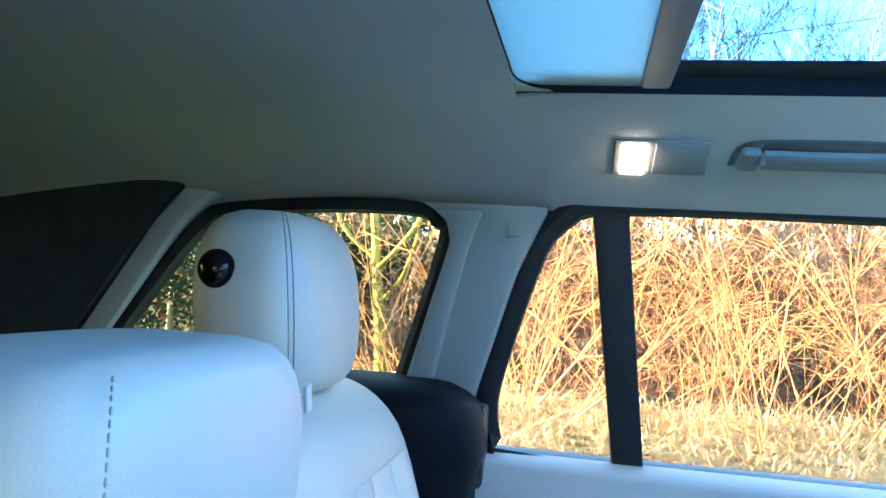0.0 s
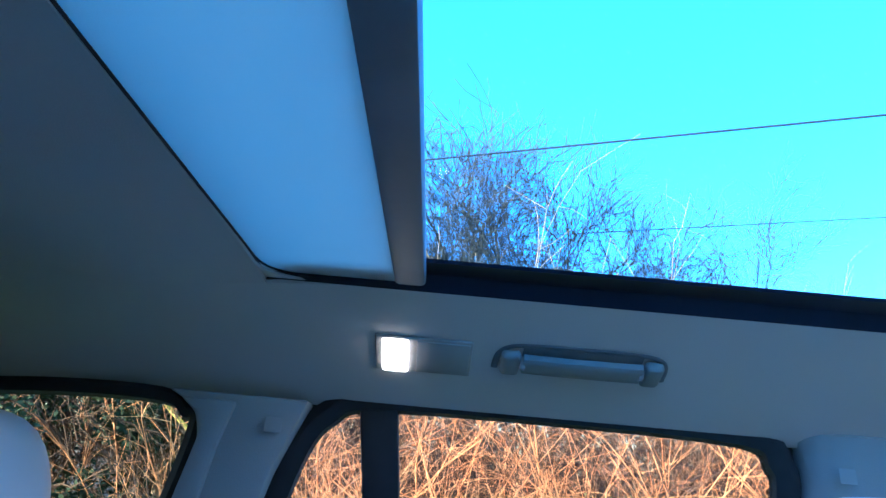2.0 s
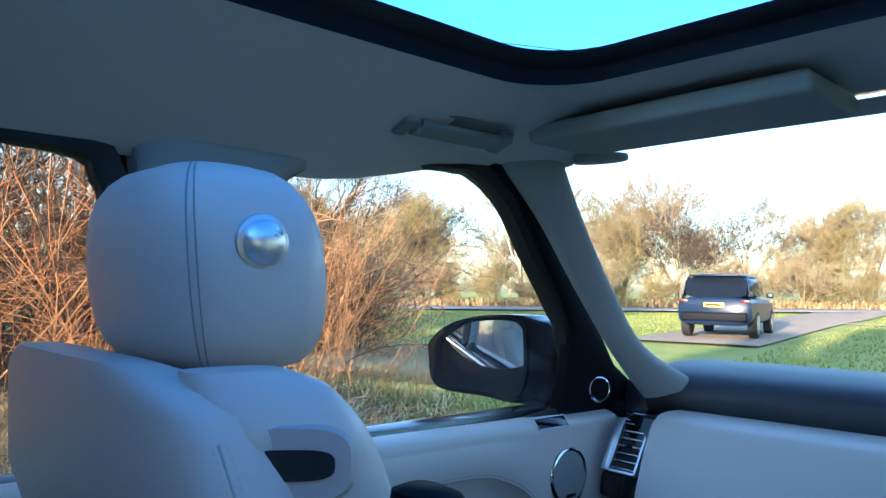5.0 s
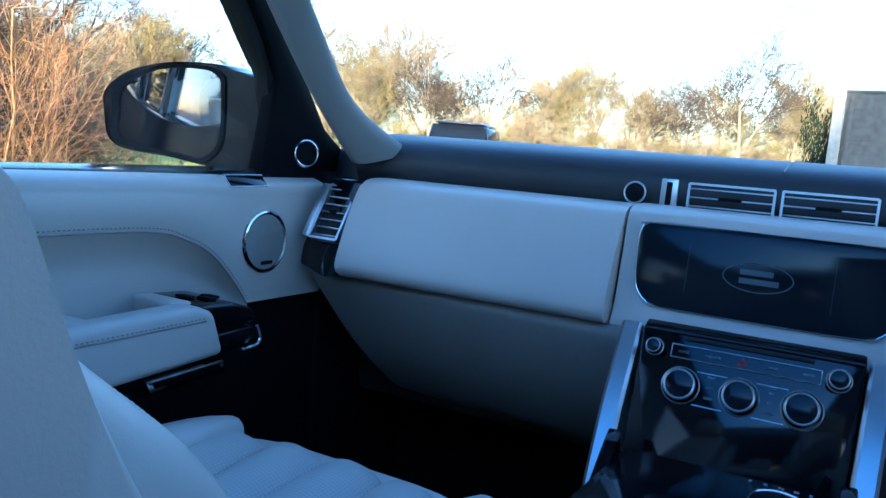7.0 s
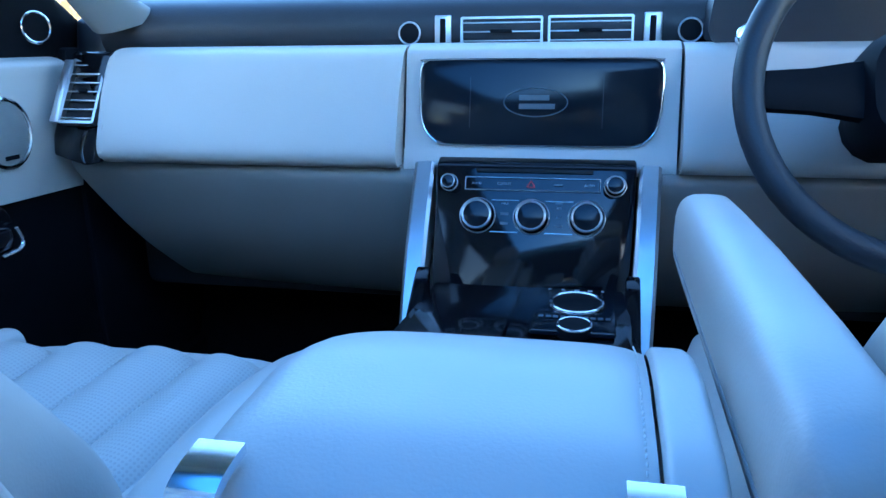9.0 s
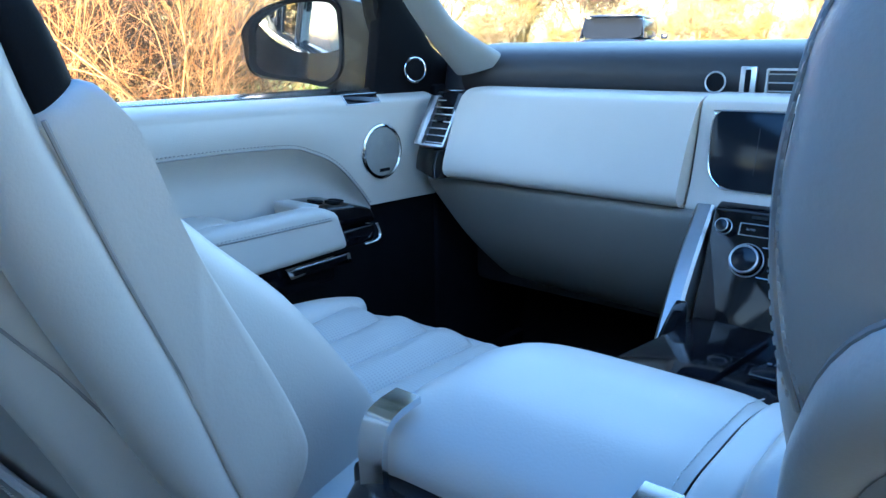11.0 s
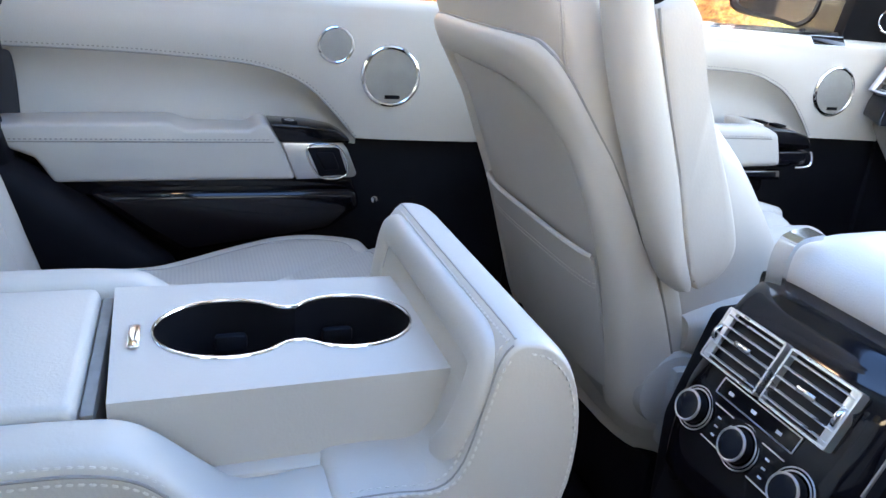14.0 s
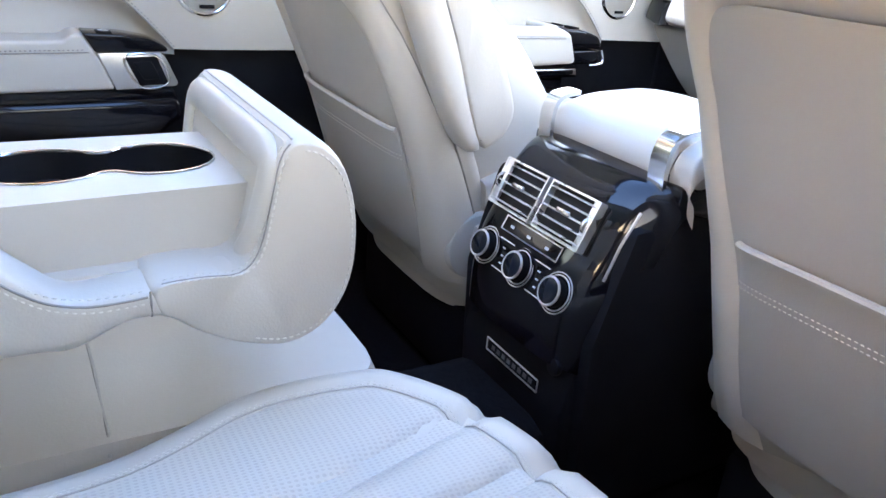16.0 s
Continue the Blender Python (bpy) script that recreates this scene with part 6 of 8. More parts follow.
    hx = X - inner * 0.0
    headrest(st, (hx, -1.125, 1.348), 0.235, 0.140, 0.190, inner, 1, -0.10, (BLACK, PIANO))
    if inner > 0:
        part("label_tag", box((-0.303, -1.050, 1.263), (0.013, 0.004, 0.026), 0.001, 1, Matrix.Rotation(radians(14), 4, "Y")), PRINT, st, "small white cloth label")
    for x in (-0.06, 0.06):
        part("headrest_post", tube([(hx + x, -1.095, 1.22), (hx + x, -1.10, 1.30)], 0.007, 10), CHROME, st, "chrome headrest post")
        part("post_guide", disc(aim((hx + x, -1.095, 1.252), (0, 0, 1)), 0.018, 0.012, 0.003, 20), CHROME, st, "chrome post guide")
    part("seat_riser", box((X, -0.56, 0.44), (2 * W * 0.95, 0.36, 0.14), 0.02), CARPET, st)
    return st


rear_seat(-0.700, -0.150, 1, "ivory leather rear seat behind the passenger", 0.055)
rear_seat(0.114, 0.700, -1, "ivory leather rear seat with perforated panels behind the driver", 0.0)
mid = thing("bench_seat", (0.005, -0.7, 0.45), "ivory leather middle seat behind the folded armrest", "car seat", "rear seats")
part("cushion", loft([[(-0.018 + 0.130 * k * p, -0.60 + 0.225 * k2 * q, z) for p, q in ellipse(1, 1, 40, 5.5)] for k, k2, z in ((1.0, 0.97, 0.50), (1.0, 1.0, 0.60), (1.0, 1.01, 0.655), (0.99, 1.0, 0.685), (0.95, 0.97, 0.702), (0.6, 0.6, 0.706))]), LEATHER, mid, "ivory leather middle cushion")
part("cushion_seam", tube([(-0.146, -0.650, 0.690), (-0.13, -0.648, 0.7035), (-0.03, -0.647, 0.7068), (0.095, -0.648, 0.7035), (0.109, -0.650, 0.690)], 0.0018, 6), LEATHER_LOW, mid)
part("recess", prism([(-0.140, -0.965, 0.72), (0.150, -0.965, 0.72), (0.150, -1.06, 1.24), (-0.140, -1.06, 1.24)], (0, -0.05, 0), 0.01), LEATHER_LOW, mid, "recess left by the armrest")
part("shoulder", box((0.005, -1.10, 1.25), (0.29, 0.13, 0.06), 0.025, 4), LEATHER, mid)
rings = []
for k in range(15):
    t = k / 14
    a = math.pi * (t - 0.5)
    f = max(0.06, math.cos(a)) ** 0.28
    z = 1.272 + 0.068 * math.copysign(abs(math.sin(a)) ** 0.85, math.sin(a))
    rings.append([(0.040 + 0.128 * f * p, -1.025 + 0.075 * f * q, z) for p, q in ellipse(1, 1, 36, 3.4)])
mh2 = part("headrest", loft(rings), LEATHER, mid, "low ivory leather middle headrest")
part("stitching", stitches([(0.040 + 0.128 * f * 0.78, -1.025 + 0.0700 * f, 1.272 + 0.068 * math.copysign(abs(math.sin(a)) ** 0.85, math.sin(a))) for a, f in [(math.pi * (k / 14 - 0.5), max(0.06, math.cos(math.pi * (k / 14 - 0.5))) ** 0.28) for k in range(2, 13)]], 0.005, 0.004, 0.0007), LEATHER_LOW, mh2)

# dark side bolsters beside the bench
for sx in (-1, 1):
    tagged(part("trim_bench_side", loft([[(sx * (xc + rx * p), yc + ry * q, z) for p, q in ellipse(1, 1, 28, 3.0)] for yc, z, xc, rx, ry in ((-0.72, 0.50, 0.715, 0.06, 0.10), (-0.82, 0.69, 0.715, 0.06, 0.10), (-0.95, 0.80, 0.715, 0.06, 0.10), (-1.05, 0.86, 0.720, 0.065, 0.11), (-1.078, 1.0, 0.725, 0.070, 0.105), (-1.085, 1.14, 0.740, 0.10, 0.15), (-1.09, 1.18, 0.740, 0.10, 0.15), (-1.092, 1.203, 0.740, 0.096, 0.145), (-1.095, 1.220, 0.740, 0.084, 0.128), (-1.097, 1.231, 0.740, 0.066, 0.105), (-1.098, 1.236, 0.740, 0.04, 0.07))]), BLACK), "dark trim beside the rear bench", "side trim", kind="structure")

# ---- folded-down rear armrest ----
ra = thing("folding_armrest", (0.01, -0.65, 0.80), "ivory leather fold-down rear armrest with twin cup holder", "armrest")
XA, XB = -0.135, 0.154
SIDE_TOP = [(-1.00, 0.918), (-0.85, 0.921), (-0.76, 0.920), (-0.725, 0.912), (-0.690, 0.880), (-0.665, 0.861), (-0.62, 0.862), (-0.57, 0.865), (-0.545, 0.866), (-0.535, 0.866), (-0.530, 0.866)]
SIDE_BOT = [(-1.00, 0.820), (-0.85, 0.820), (-0.76, 0.822), (-0.725, 0.822), (-0.690, 0.822), (-0.665, 0.822), (-0.62, 0.840), (-0.57, 0.826), (-0.545, 0.820), (-0.535, 0.820), (-0.530, 0.820)]
tp = smooth_path([(0, y, z) for y, z in SIDE_TOP], 4)
bp_ = smooth_path([(0, y, z) for y, z in SIDE_BOT], 4)
for xa, xb in ((XA, -0.088), (0.100, XB)):
    rg = []
    for a, b in zip(tp, bp_):
        xm, hw = (xa + xb) / 2, (xb - xa) / 2
        zc, hh = (a.z + b.z) / 2, (a.z - b.z) / 2
        rg.append([(xm + hw * p, a.y, zc + hh * q) for p, q in ellipse(1, 1, 28, 4.2)])
    part("side_wing", loft(rg), LEATHER, ra, "sculpted ivory leather side")
# block with the cups, and the lid behind
part("tray_under", box((0.006, -0.75, 0.838), (0.20, 0.50, 0.05), 0.01), LEATHER, ra)


def cup_outline(k=1.0, n=16):
    """Two round cups with a waist between them."""
    ya, yb, rr, cx = -0.664, -0.578, 0.0475, 0.004
    pts = []
    for i in range(n + 1):
        a = radians(-50 + 280 * i / n)
        pts.append((cx + rr * k * math.cos(a + math.pi), ya - 0.004 + rr * k * 1.12 * -math.sin(a)))
    for i in range(n + 1):
        a = radians(-50 + 280 * i / n)
        pts.append((cx + rr * k * 0.95 * math.cos(a), yb + 0.002 + rr * k * 1.04 * math.sin(a)))
    return pts


cups = cup_outline()
zc = 0.9195
bm = bmesh.new()
outer = [(-0.081, -0.752), (0.097, -0.745), (0.090, -0.513), (-0.079, -0.521)]
ov_ = [bm.verts.new((x, y, zc)) for x, y in outer]
oe = [bm.edges.new((ov_[i], ov_[(i + 1) % 4])) for i in range(4)]
iv = [bm.verts.new((x, y, zc)) for x, y in cups]
ie = [bm.edges.new((iv[i], iv[(i + 1) % len(iv)])) for i in range(len(iv))]
bmesh.ops.triangle_fill(bm, use_beauty=True, use_dissolve=False, edges=oe + ie)
for i in range(4):
    a, b = ov_[i], ov_[(i + 1) % 4]
    c, d = bm.verts.new((b.co.x, b.co.y, 0.845)), bm.verts.new((a.co.x, a.co.y, 0.845))
    bm.faces.new((a, b, c, d))
part("cup_block", bm, LEATHER, ra, "square ivory leather cup block", 60)
rim = smooth_path([(x, y, zc + 0.0005) for x, y in cups], 2, True)
cup = part("cup_holder", loft([[(x, y, zc - 0.001) for x, y in cups], [(0.004 + (x - 0.004) * 0.93, -0.62 + (y + 0.62) * 0.95, zc - 0.05) for x, y in cups], [(0.004 + (x - 0.004) * 0.90, -0.62 + (y + 0.62) * 0.93, zc - 0.062) for x, y in cups]], cap=False), BLACK, ra, "black twin cup holder")
cf = bmesh.new()
cf.faces.new([cf.verts.new((0.004 + (x - 0.004) * 0.90, -0.62 + (y + 0.62) * 0.93, zc - 0.062)) for x, y in cups])
part("cup_floor", cf, BLACK, cup)
for yy in (-0.664, -0.578):
    part("cup_ridge", hoop(aim((0.004, yy, zc - 0.058), (0, 0, 1)), 0.026, 0.003), BLACK, cup)
    part("cup_grip", box((-0.030, yy, zc - 0.030), (0.010, 0.026, 0.014), 0.004), BLACK, cup)
part("cup_rim", tube(rim, 0.0014, 6, True), CHROME, ra, "thin chrome cup rim")
part("lid", box((0.007, -0.875, 0.899), (0.184, 0.225, 0.042), 0.008, 3), LEATHER, ra, "ivory leather storage lid")
part("lid_gap", box((0.007, -0.7570, 0.886), (0.174, 0.008, 0.05), 0.001), SEAM, ra)
part("lid_button", plate(aim((0.012, -0.733, 0.9195), (0, 0, 1), (1, 0, 0)), 0.034, 0.009, 0.0035, 0.003, 3), CHROME, ra, "small chrome lid release")
# upright end pad: a flat-sided block with a rolled inner edge round a recessed panel
END = [(-0.545, 0.866), (-0.528, 0.884), (-0.517, 0.928), (-0.511, 0.955), (-0.504, 0.968), (-0.494, 0.973), (-0.474, 0.967), (-0.455, 0.944), (-0.445, 0.900), (-0.449, 0.846), (-0.471, 0.808), (-0.505, 0.793), (-0.545, 0.802), (-0.575, 0.817), (-0.597, 0.834), (-0.610, 0.843), (-0.611, 0.864), (-0.578, 0.867)]
ep = smooth_path([(0, y, z) for y, z in END], 4, True)
PXA, PXB = XA - 0.003, XB + 0.0008


def pad_pt(e, p, out=0.0):
    """A point on the end pad: e runs from one side to the other, p lies on its outline."""
    b_ = max(0.0, (abs(e) - 0.88) / 0.12)
    r_ = 1 - 0.06 * (1 - math.sqrt(max(0.0, 1 - b_ * b_)))
    q = Vector((0, p.y + 0.505, p.z - 0.880))
    n = q.normalized() * out
    return Vector((lerp(PXA, PXB, (e + 1) / 2) + out * e, -0.505 + q.y * r_ + n.y, 0.880 + q.z * r_ + n.z))


EDGE = [1.0, 0.997, 0.985, 0.965, 0.94, 0.91, 0.88]
part("end_pad", loft([[pad_pt(e, p) for p in ep] for e in [-v for v in EDGE] + [-0.88 + 1.76 * k / 12 for k in range(1, 12)] + EDGE[::-1]]), LEATHER, ra, "upright ivory leather end pad", 75)
roll = smooth_path([(0.116, -0.531, 0.866), (0.126, -0.525, 0.886), (0.1335, -0.518, 0.920), (0.1325, -0.5130, 0.944), (0.118, -0.5115, 0.9525), (0.08, -0.511, 0.9535), (-0.08, -0.511, 0.9535), (-0.110, -0.5115, 0.9515), (-0.1235, -0.513, 0.940), (-0.1255, -0.518, 0.905), (-0.1255, -0.524, 0.868)], 6)
part("edge_roll", sweep(roll, [(0.0155 * c, 0.0085 * q) for c, q in ellipse(1, 1, 16, 2.3)], up=(0, -1, 0.2)), LEATHER, ra, "rolled ivory leather edge")
panel = [(-0.118, -0.5150, 0.944), (0.114, -0.5150, 0.946), (0.112, -0.5215, 0.90), (0.100, -0.528, 0.862), (-0.118, -0.528, 0.862)]
part("inner_panel", prism(panel, (0, 0.02, 0.004), 0.0015), LEATHER, ra, "recessed inner panel of the end pad")
part("panel_seam", tube(smooth_path([(0.099, -0.5325, 0.864), (0.110, -0.5255, 0.890), (0.1165, -0.519, 0.922), (0.1150, -0.5160, 0.936), (0.104, -0.5150, 0.9385), (0.06, -0.5150, 0.9390), (-0.09, -0.5150, 0.9390), (-0.108, -0.5155, 0.935), (-0.1105, -0.519, 0.915)], 5), 0.0012, 6), SEAM, ra, "narrow seam round the recessed panel")
# seam lines with a row of thread on either side
ridge = smooth_path([(0, y, z) for y, z in ((-0.98, 0.9135), (-0.85, 0.9165), (-0.798, 0.9160), (-0.755, 0.9145), (-0.725, 0.9055), (-0.700, 0.8835), (-0.680, 0.8700), (-0.655, 0.8630), (-0.630, 0.8625), (-0.614, 0.8635))], 6)
side_rows = [[Vector((XB - 0.0040, p.y, p.z - 0.0010)) for p in ridge], [Vector((XB - 0.0005, p.y, p.z - 0.0100)) for p in ridge]]
part("side_seam", tube([Vector((XB - 0.0012, p.y, p.z - 0.0052)) for p in ridge], 0.0010, 6), SEAM, ra)
lip = [p for p in ep[-7:]] + [p for p in ep[:18]]
side_rows.append([pad_pt(0.925, p, 0.0005) for p in lip])
side_rows.append([Vector((PXB + 0.0006, -0.505 + (p.y + 0.505) * 0.918, 0.880 + (p.z - 0.880) * 0.918)) for p in lip])
part("pad_seam", tube([pad_pt(0.972, p, 0.0002) for p in lip], 0.0008, 6), SEAM, ra)
crest = ep[18]
side_rows.append([pad_pt(0.93 - 1.86 * k / 24, ep[16], 0.0004) for k in range(25)])
part("crest_seam", tube([pad_pt(0.95 - 1.9 * k / 24, crest, 0.0002) for k in range(25)], 0.0009, 6), LEATHER_LOW, ra)
side_rows.append([Vector((PXB + 0.0006, -0.505 + (p.y + 0.505) * 0.90, 0.880 + (p.z - 0.880) * 0.90)) for p in ep[20:48]])
for rowp in side_rows:
    part("stitching", stitches(rowp, 0.0058, 0.0042, 0.0009), STITCH, ra, "ivory thread")
part("end_seam", tube([(XB - 0.001, -0.612, 0.863), (XB + 0.0008, -0.612, 0.852), (XB - 0.001, -0.612, 0.842)], 0.0009, 6), SEAM, ra)


# ---- outside ----
GRASS = mat("winter_grass", (0.24, 0.31, 0.055), 0.9, spec=0.15, noise_scale=0.7, noise_amt=0.0, col2=(0.38, 0.37, 0.11), bump=0.9, bump_scale=30)
ASPHALT = mat("asphalt", (0.40, 0.36, 0.32), 0.95, spec=0.05, noise_scale=3, noise_amt=0.3, bump=0.5, bump_scale=80)
GRAVEL = mat("pale_gravel", (0.46, 0.37, 0.26), 0.95, spec=0.05, noise_scale=5, noise_amt=0.35, bump=0.8, bump_scale=60)
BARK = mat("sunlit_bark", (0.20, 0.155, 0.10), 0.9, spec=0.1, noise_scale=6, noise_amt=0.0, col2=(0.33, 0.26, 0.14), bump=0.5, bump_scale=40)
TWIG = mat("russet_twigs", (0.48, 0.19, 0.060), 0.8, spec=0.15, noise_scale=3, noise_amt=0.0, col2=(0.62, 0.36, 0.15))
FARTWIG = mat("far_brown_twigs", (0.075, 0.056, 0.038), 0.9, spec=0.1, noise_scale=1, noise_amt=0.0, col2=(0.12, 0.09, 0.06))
# dark twigs: the shade in the hedge's gaps is put into their colour
THICKET = mat("shaded_thicket_twigs", (0.085, 0.06, 0.042), 0.9, spec=0.1, noise_scale=1, noise_amt=0.0, col2=(0.15, 0.10, 0.06))
STRAW = mat("dry_straw_grass", (0.60, 0.48, 0.27), 0.85, spec=0.15, noise_scale=2, noise_amt=0.0, col2=(0.40, 0.34, 0.16))
CONIFER = mat("conifer_needles", (0.030, 0.050, 0.022), 0.85, spec=0.2, noise_scale=2, noise_amt=0.4)
LICHEN = mat("yellow_lichen_bark", (0.42, 0.38, 0.05), 0.9, spec=0.1, noise_scale=9, noise_amt=0.0, col2=(0.20, 0.17, 0.06), bump=0.5, bump_scale=50)
SCRUB = mat("sunlit_scrub_twigs", (0.20, 0.155, 0.085), 0.9, spec=0.1, noise_scale=1, noise_amt=0.0, col2=(0.30, 0.24, 0.135))
FENCE = mat("weathered_fence_wood", (0.17, 0.165, 0.16), 0.85, spec=0.2, noise_scale=14, noise_amt=0.35, bump=0.5, bump_scale=60)
WIRE = mat("cable_black", (0.02, 0.02, 0.022), 0.6, noise_scale=10, noise_amt=0.3)
LAWN = mat("sunlit_short_grass", (0.17, 0.195, 0.030), 0.8, spec=0.15, noise_scale=0.4, noise_amt=0.0, col2=(0.26, 0.25, 0.050))
VERGE = mat("rough_verge_grass", (0.24, 0.17, 0.08), 0.9, spec=0.1, noise_scale=0.7, noise_amt=0.0, col2=(0.38, 0.29, 0.14))
# leaf litter instead of grass on the bank under the hedge
_g = GRASS.node_tree
_b = _g.nodes["Principled BSDF"]
_src = _b.inputs["Base Color"].links[0].from_socket
_tc = _g.nodes.new("ShaderNodeTexCoord")
_sp = _g.nodes.new("ShaderNodeSeparateXYZ")
_g.links.new(_tc.outputs["Object"], _sp.inputs[0])
_mx = _g.nodes.new("ShaderNodeMapRange")
_mx.inputs["From Min"].default_value, _mx.inputs["From Max"].default_value = -4.0, -4.9
_g.links.new(_sp.outputs["X"], _mx.inputs["Value"])
_my = _g.nodes.new("ShaderNodeMapRange")
_my.inputs["From Min"].default_value, _my.inputs["From Max"].default_value = 5.0, 3.2
_g.links.new(_sp.outputs["Y"], _my.inputs["Value"])
_mu = _g.nodes.new("ShaderNodeMath")
_mu.operation = "MULTIPLY"
_g.links.new(_mx.outputs[0], _mu.inputs[0])
_g.links.new(_my.outputs[0], _mu.inputs[1])
_mix = _g.nodes.new("ShaderNodeMix")
_mix.data_type = "RGBA"
_g.links.new(_mu.outputs[0], _mix.inputs["Factor"])
_g.links.new(_src, _mix.inputs["A"])
_mix.inputs["B"].default_value = (0.13, 0.085, 0.045, 1)
_g.links.new(_mix.outputs["Result"], _b.inputs["Base Color"])


def ground_z(x, y):
    far = max(0.0, min(1.0, (16 - y) / 6)) * max(0.0, min(1.0, (x + 40) / 15))
    return 0.05 * noise.noise((x * 0.15, y * 0.15, 0)) * min(1.0, (abs(x) + abs(y)) / 12) * far + 0.015 * max(0.0, min(50.0, y - 12)) + 0.35 * max(0.0, min(1.0, (-x - 3.6) / 2.5)) * max(0.0, min(1.0, (6 - y) / 3))


gx = [-600, -200, -90, -50, -30, -22, -16] + [-12 + 0.5 * k for k in range(26)] + [3, 6, 10, 16, 24, 40, 80, 200, 600]
gy = [-600, -200, -80, -40, -22, -14] + [-9 + 0.6 * k for k in range(34)] + [13, 17, 22, 28, 34, 42, 55, 80, 140, 300, 700]
bm = bmesh.new()
gv = [[bm.verts.new((x, y, ground_z(x, y))) for y in gy] for x in gx]
for i in range(len(gx) - 1):
    for j in range(len(gy) - 1):
        bm.faces.new((gv[i][j], gv[i + 1][j], gv[i + 1][j + 1], gv[i][j + 1]))
tagged(part("ground", bm, GRASS), "rough winter grass round the parked car", "ground", kind="structure")


def ribbon(pts, w, z, material, name, label):
    pts = [Vector((p.x, p.y, 0.015 * max(0.0, min(50.0, p.y - 12)))) for p in smooth_path(pts, 6)]
    rows = []
    for i, p in enumerate(pts):
        t = (pts[min(i + 1, len(pts) - 1)] - pts[max(i - 1, 0)]).normalized()
        n = Vector((-t.y, t.x, 0))
        rows.append([p + n * w / 2 + Vector((0, 0, z)), p + n * (w / 2 - 0.05) + Vector((0, 0, z + 0.02)), p - n * (w / 2 - 0.05) + Vector((0, 0, z + 0.02)), p - n * w / 2 + Vector((0, 0, z))])
    return tagged(part(name, loft(rows, cap=False, closed=False), material), label, name, kind="structure")


ROADLINE = [(-75, 8, 0), (-48, 21, 0), (-27, 37.5, 0), (-8, 54, 0), (15, 73, 0), (60, 110, 0)]
ribbon(ROADLINE, 7.5, 0.06, ASPHALT, "road", "pale grey country road beyond the grass")
ribbon([(-9.9, 17.2, 0), (-10.6, 20.5, 0), (-12.4, 29, 0), (-13.5, 36, 0), (-15.5, 46, 0)], 3.4, 0.05, GRAVEL, "track", "pale gravel pull-in that joins the road")
ribbon([(-11.0, 31, 0), (-7.6, 30.4, 0), (-4.6, 28.6, 0), (-1.0, 25.5, 0), (5, 21, 0)], 0.55, 0.045, GRAVEL, "pavement", "narrow worn path across the grass")


def limbs(segs, name, material, sides=3):
    """One mesh of tapered limbs from rows of start, end and two radii."""
    V, F = [], []
    for p, q, r0, r1 in segs:
        d = (q - p)
        if d.length < 1e-6:
            continue
        d.normalize()
        a = d.cross(Vector((0.3, 0.5, 0.81)))
        if a.length < 1e-3:
            a = d.cross(Vector((1, 0, 0)))
        a.normalize()
        b = d.cross(a)
        base = len(V)
        for c, r in ((p, r0), (q, r1)):
            for k in range(sides):
                t = 2 * math.pi * k / sides
                V.append(c + (a * math.cos(t) + b * math.sin(t)) * r)
        for k in range(sides):
            j = (k + 1) % sides
            F.append((base + k, base + j, base + sides + j, base + sides + k))
    me = bpy.data.meshes.new(name)
    me.from_pydata(V, [], F)
    me.materials.append(material)
    me.shade_smooth()
    return me


def grown_tree(seed, kids, depth, spread, r0, rmin, clear, name_mats):
    """A bare tree one unit high: a trunk forks into limbs, branches and twigs that turn towards the light."""
    rg = random.Random(seed)
    thick, thin = [], []

    def jolt(d, a):
        return (d + Vector((rg.gauss(0, 1), rg.gauss(0, 1), rg.gauss(0, 1))) * a).normalized()

    def grow(p, d, ln, r, level):
        steps = 6 if level == 0 else (4 if level < depth else 3)
        nodes = []
        for i in range(steps):
            d = (jolt(d, 0.07 + 0.05 * level) + Vector((0, 0, 0.05))).normalized()
            q = p + d * ln / steps
            r2 = max(rmin, r * (0.86 if level == 0 else 0.80))
            (thick if r2 > rmin * 3.2 else thin).append((p, q, r, r2))
            p, r = q, r2
            if (i + 1) / steps > (clear if level == 0 else 0.25):
                nodes.append((q.copy(), d.copy(), r2))
        if level == depth:
            return
        for k in range(kids + (2 if level == 0 else 0)):
            q, dd, rr = nodes[min(len(nodes) - 1, int(k * len(nodes) / (kids + (2 if level == 0 else 0))))]
            a = rg.uniform(0, 2 * math.pi)
            side = Vector((math.cos(a), math.sin(a), rg.uniform(-0.1, 0.35)))
            side = (side - dd * side.dot(dd)).normalized()
            e = (dd + side * rg.uniform(0.55, 1.15) * spread).normalized()
            grow(q, e, ln * (rg.uniform(0.62, 0.95) if level == 0 else rg.uniform(0.50, 0.74)), max(rmin, rr * rg.uniform(0.5, 0.7)), level + 1)
        # the leader goes on
        grow(p, jolt(d, 0.12), ln * (0.40 if level == 0 else rg.uniform(0.42, 0.55)), max(rmin, r * 0.85), level + 1)
    grow(Vector((0, 0, -0.02)), Vector((rg.uniform(-0.06, 0.06), rg.uniform(-0.06, 0.06), 1)).normalized(), 0.50, r0, 0)
    top = max(q.z for _, q, _, _ in thin)
    thick, thin = ([(p / top, q / top, a / top, b / top) for p, q, a, b in rows] for rows in (thick, thin))
    return limbs(thick, "trunk", name_mats[0], 6), limbs(thin, "crown", name_mats[1], 3)


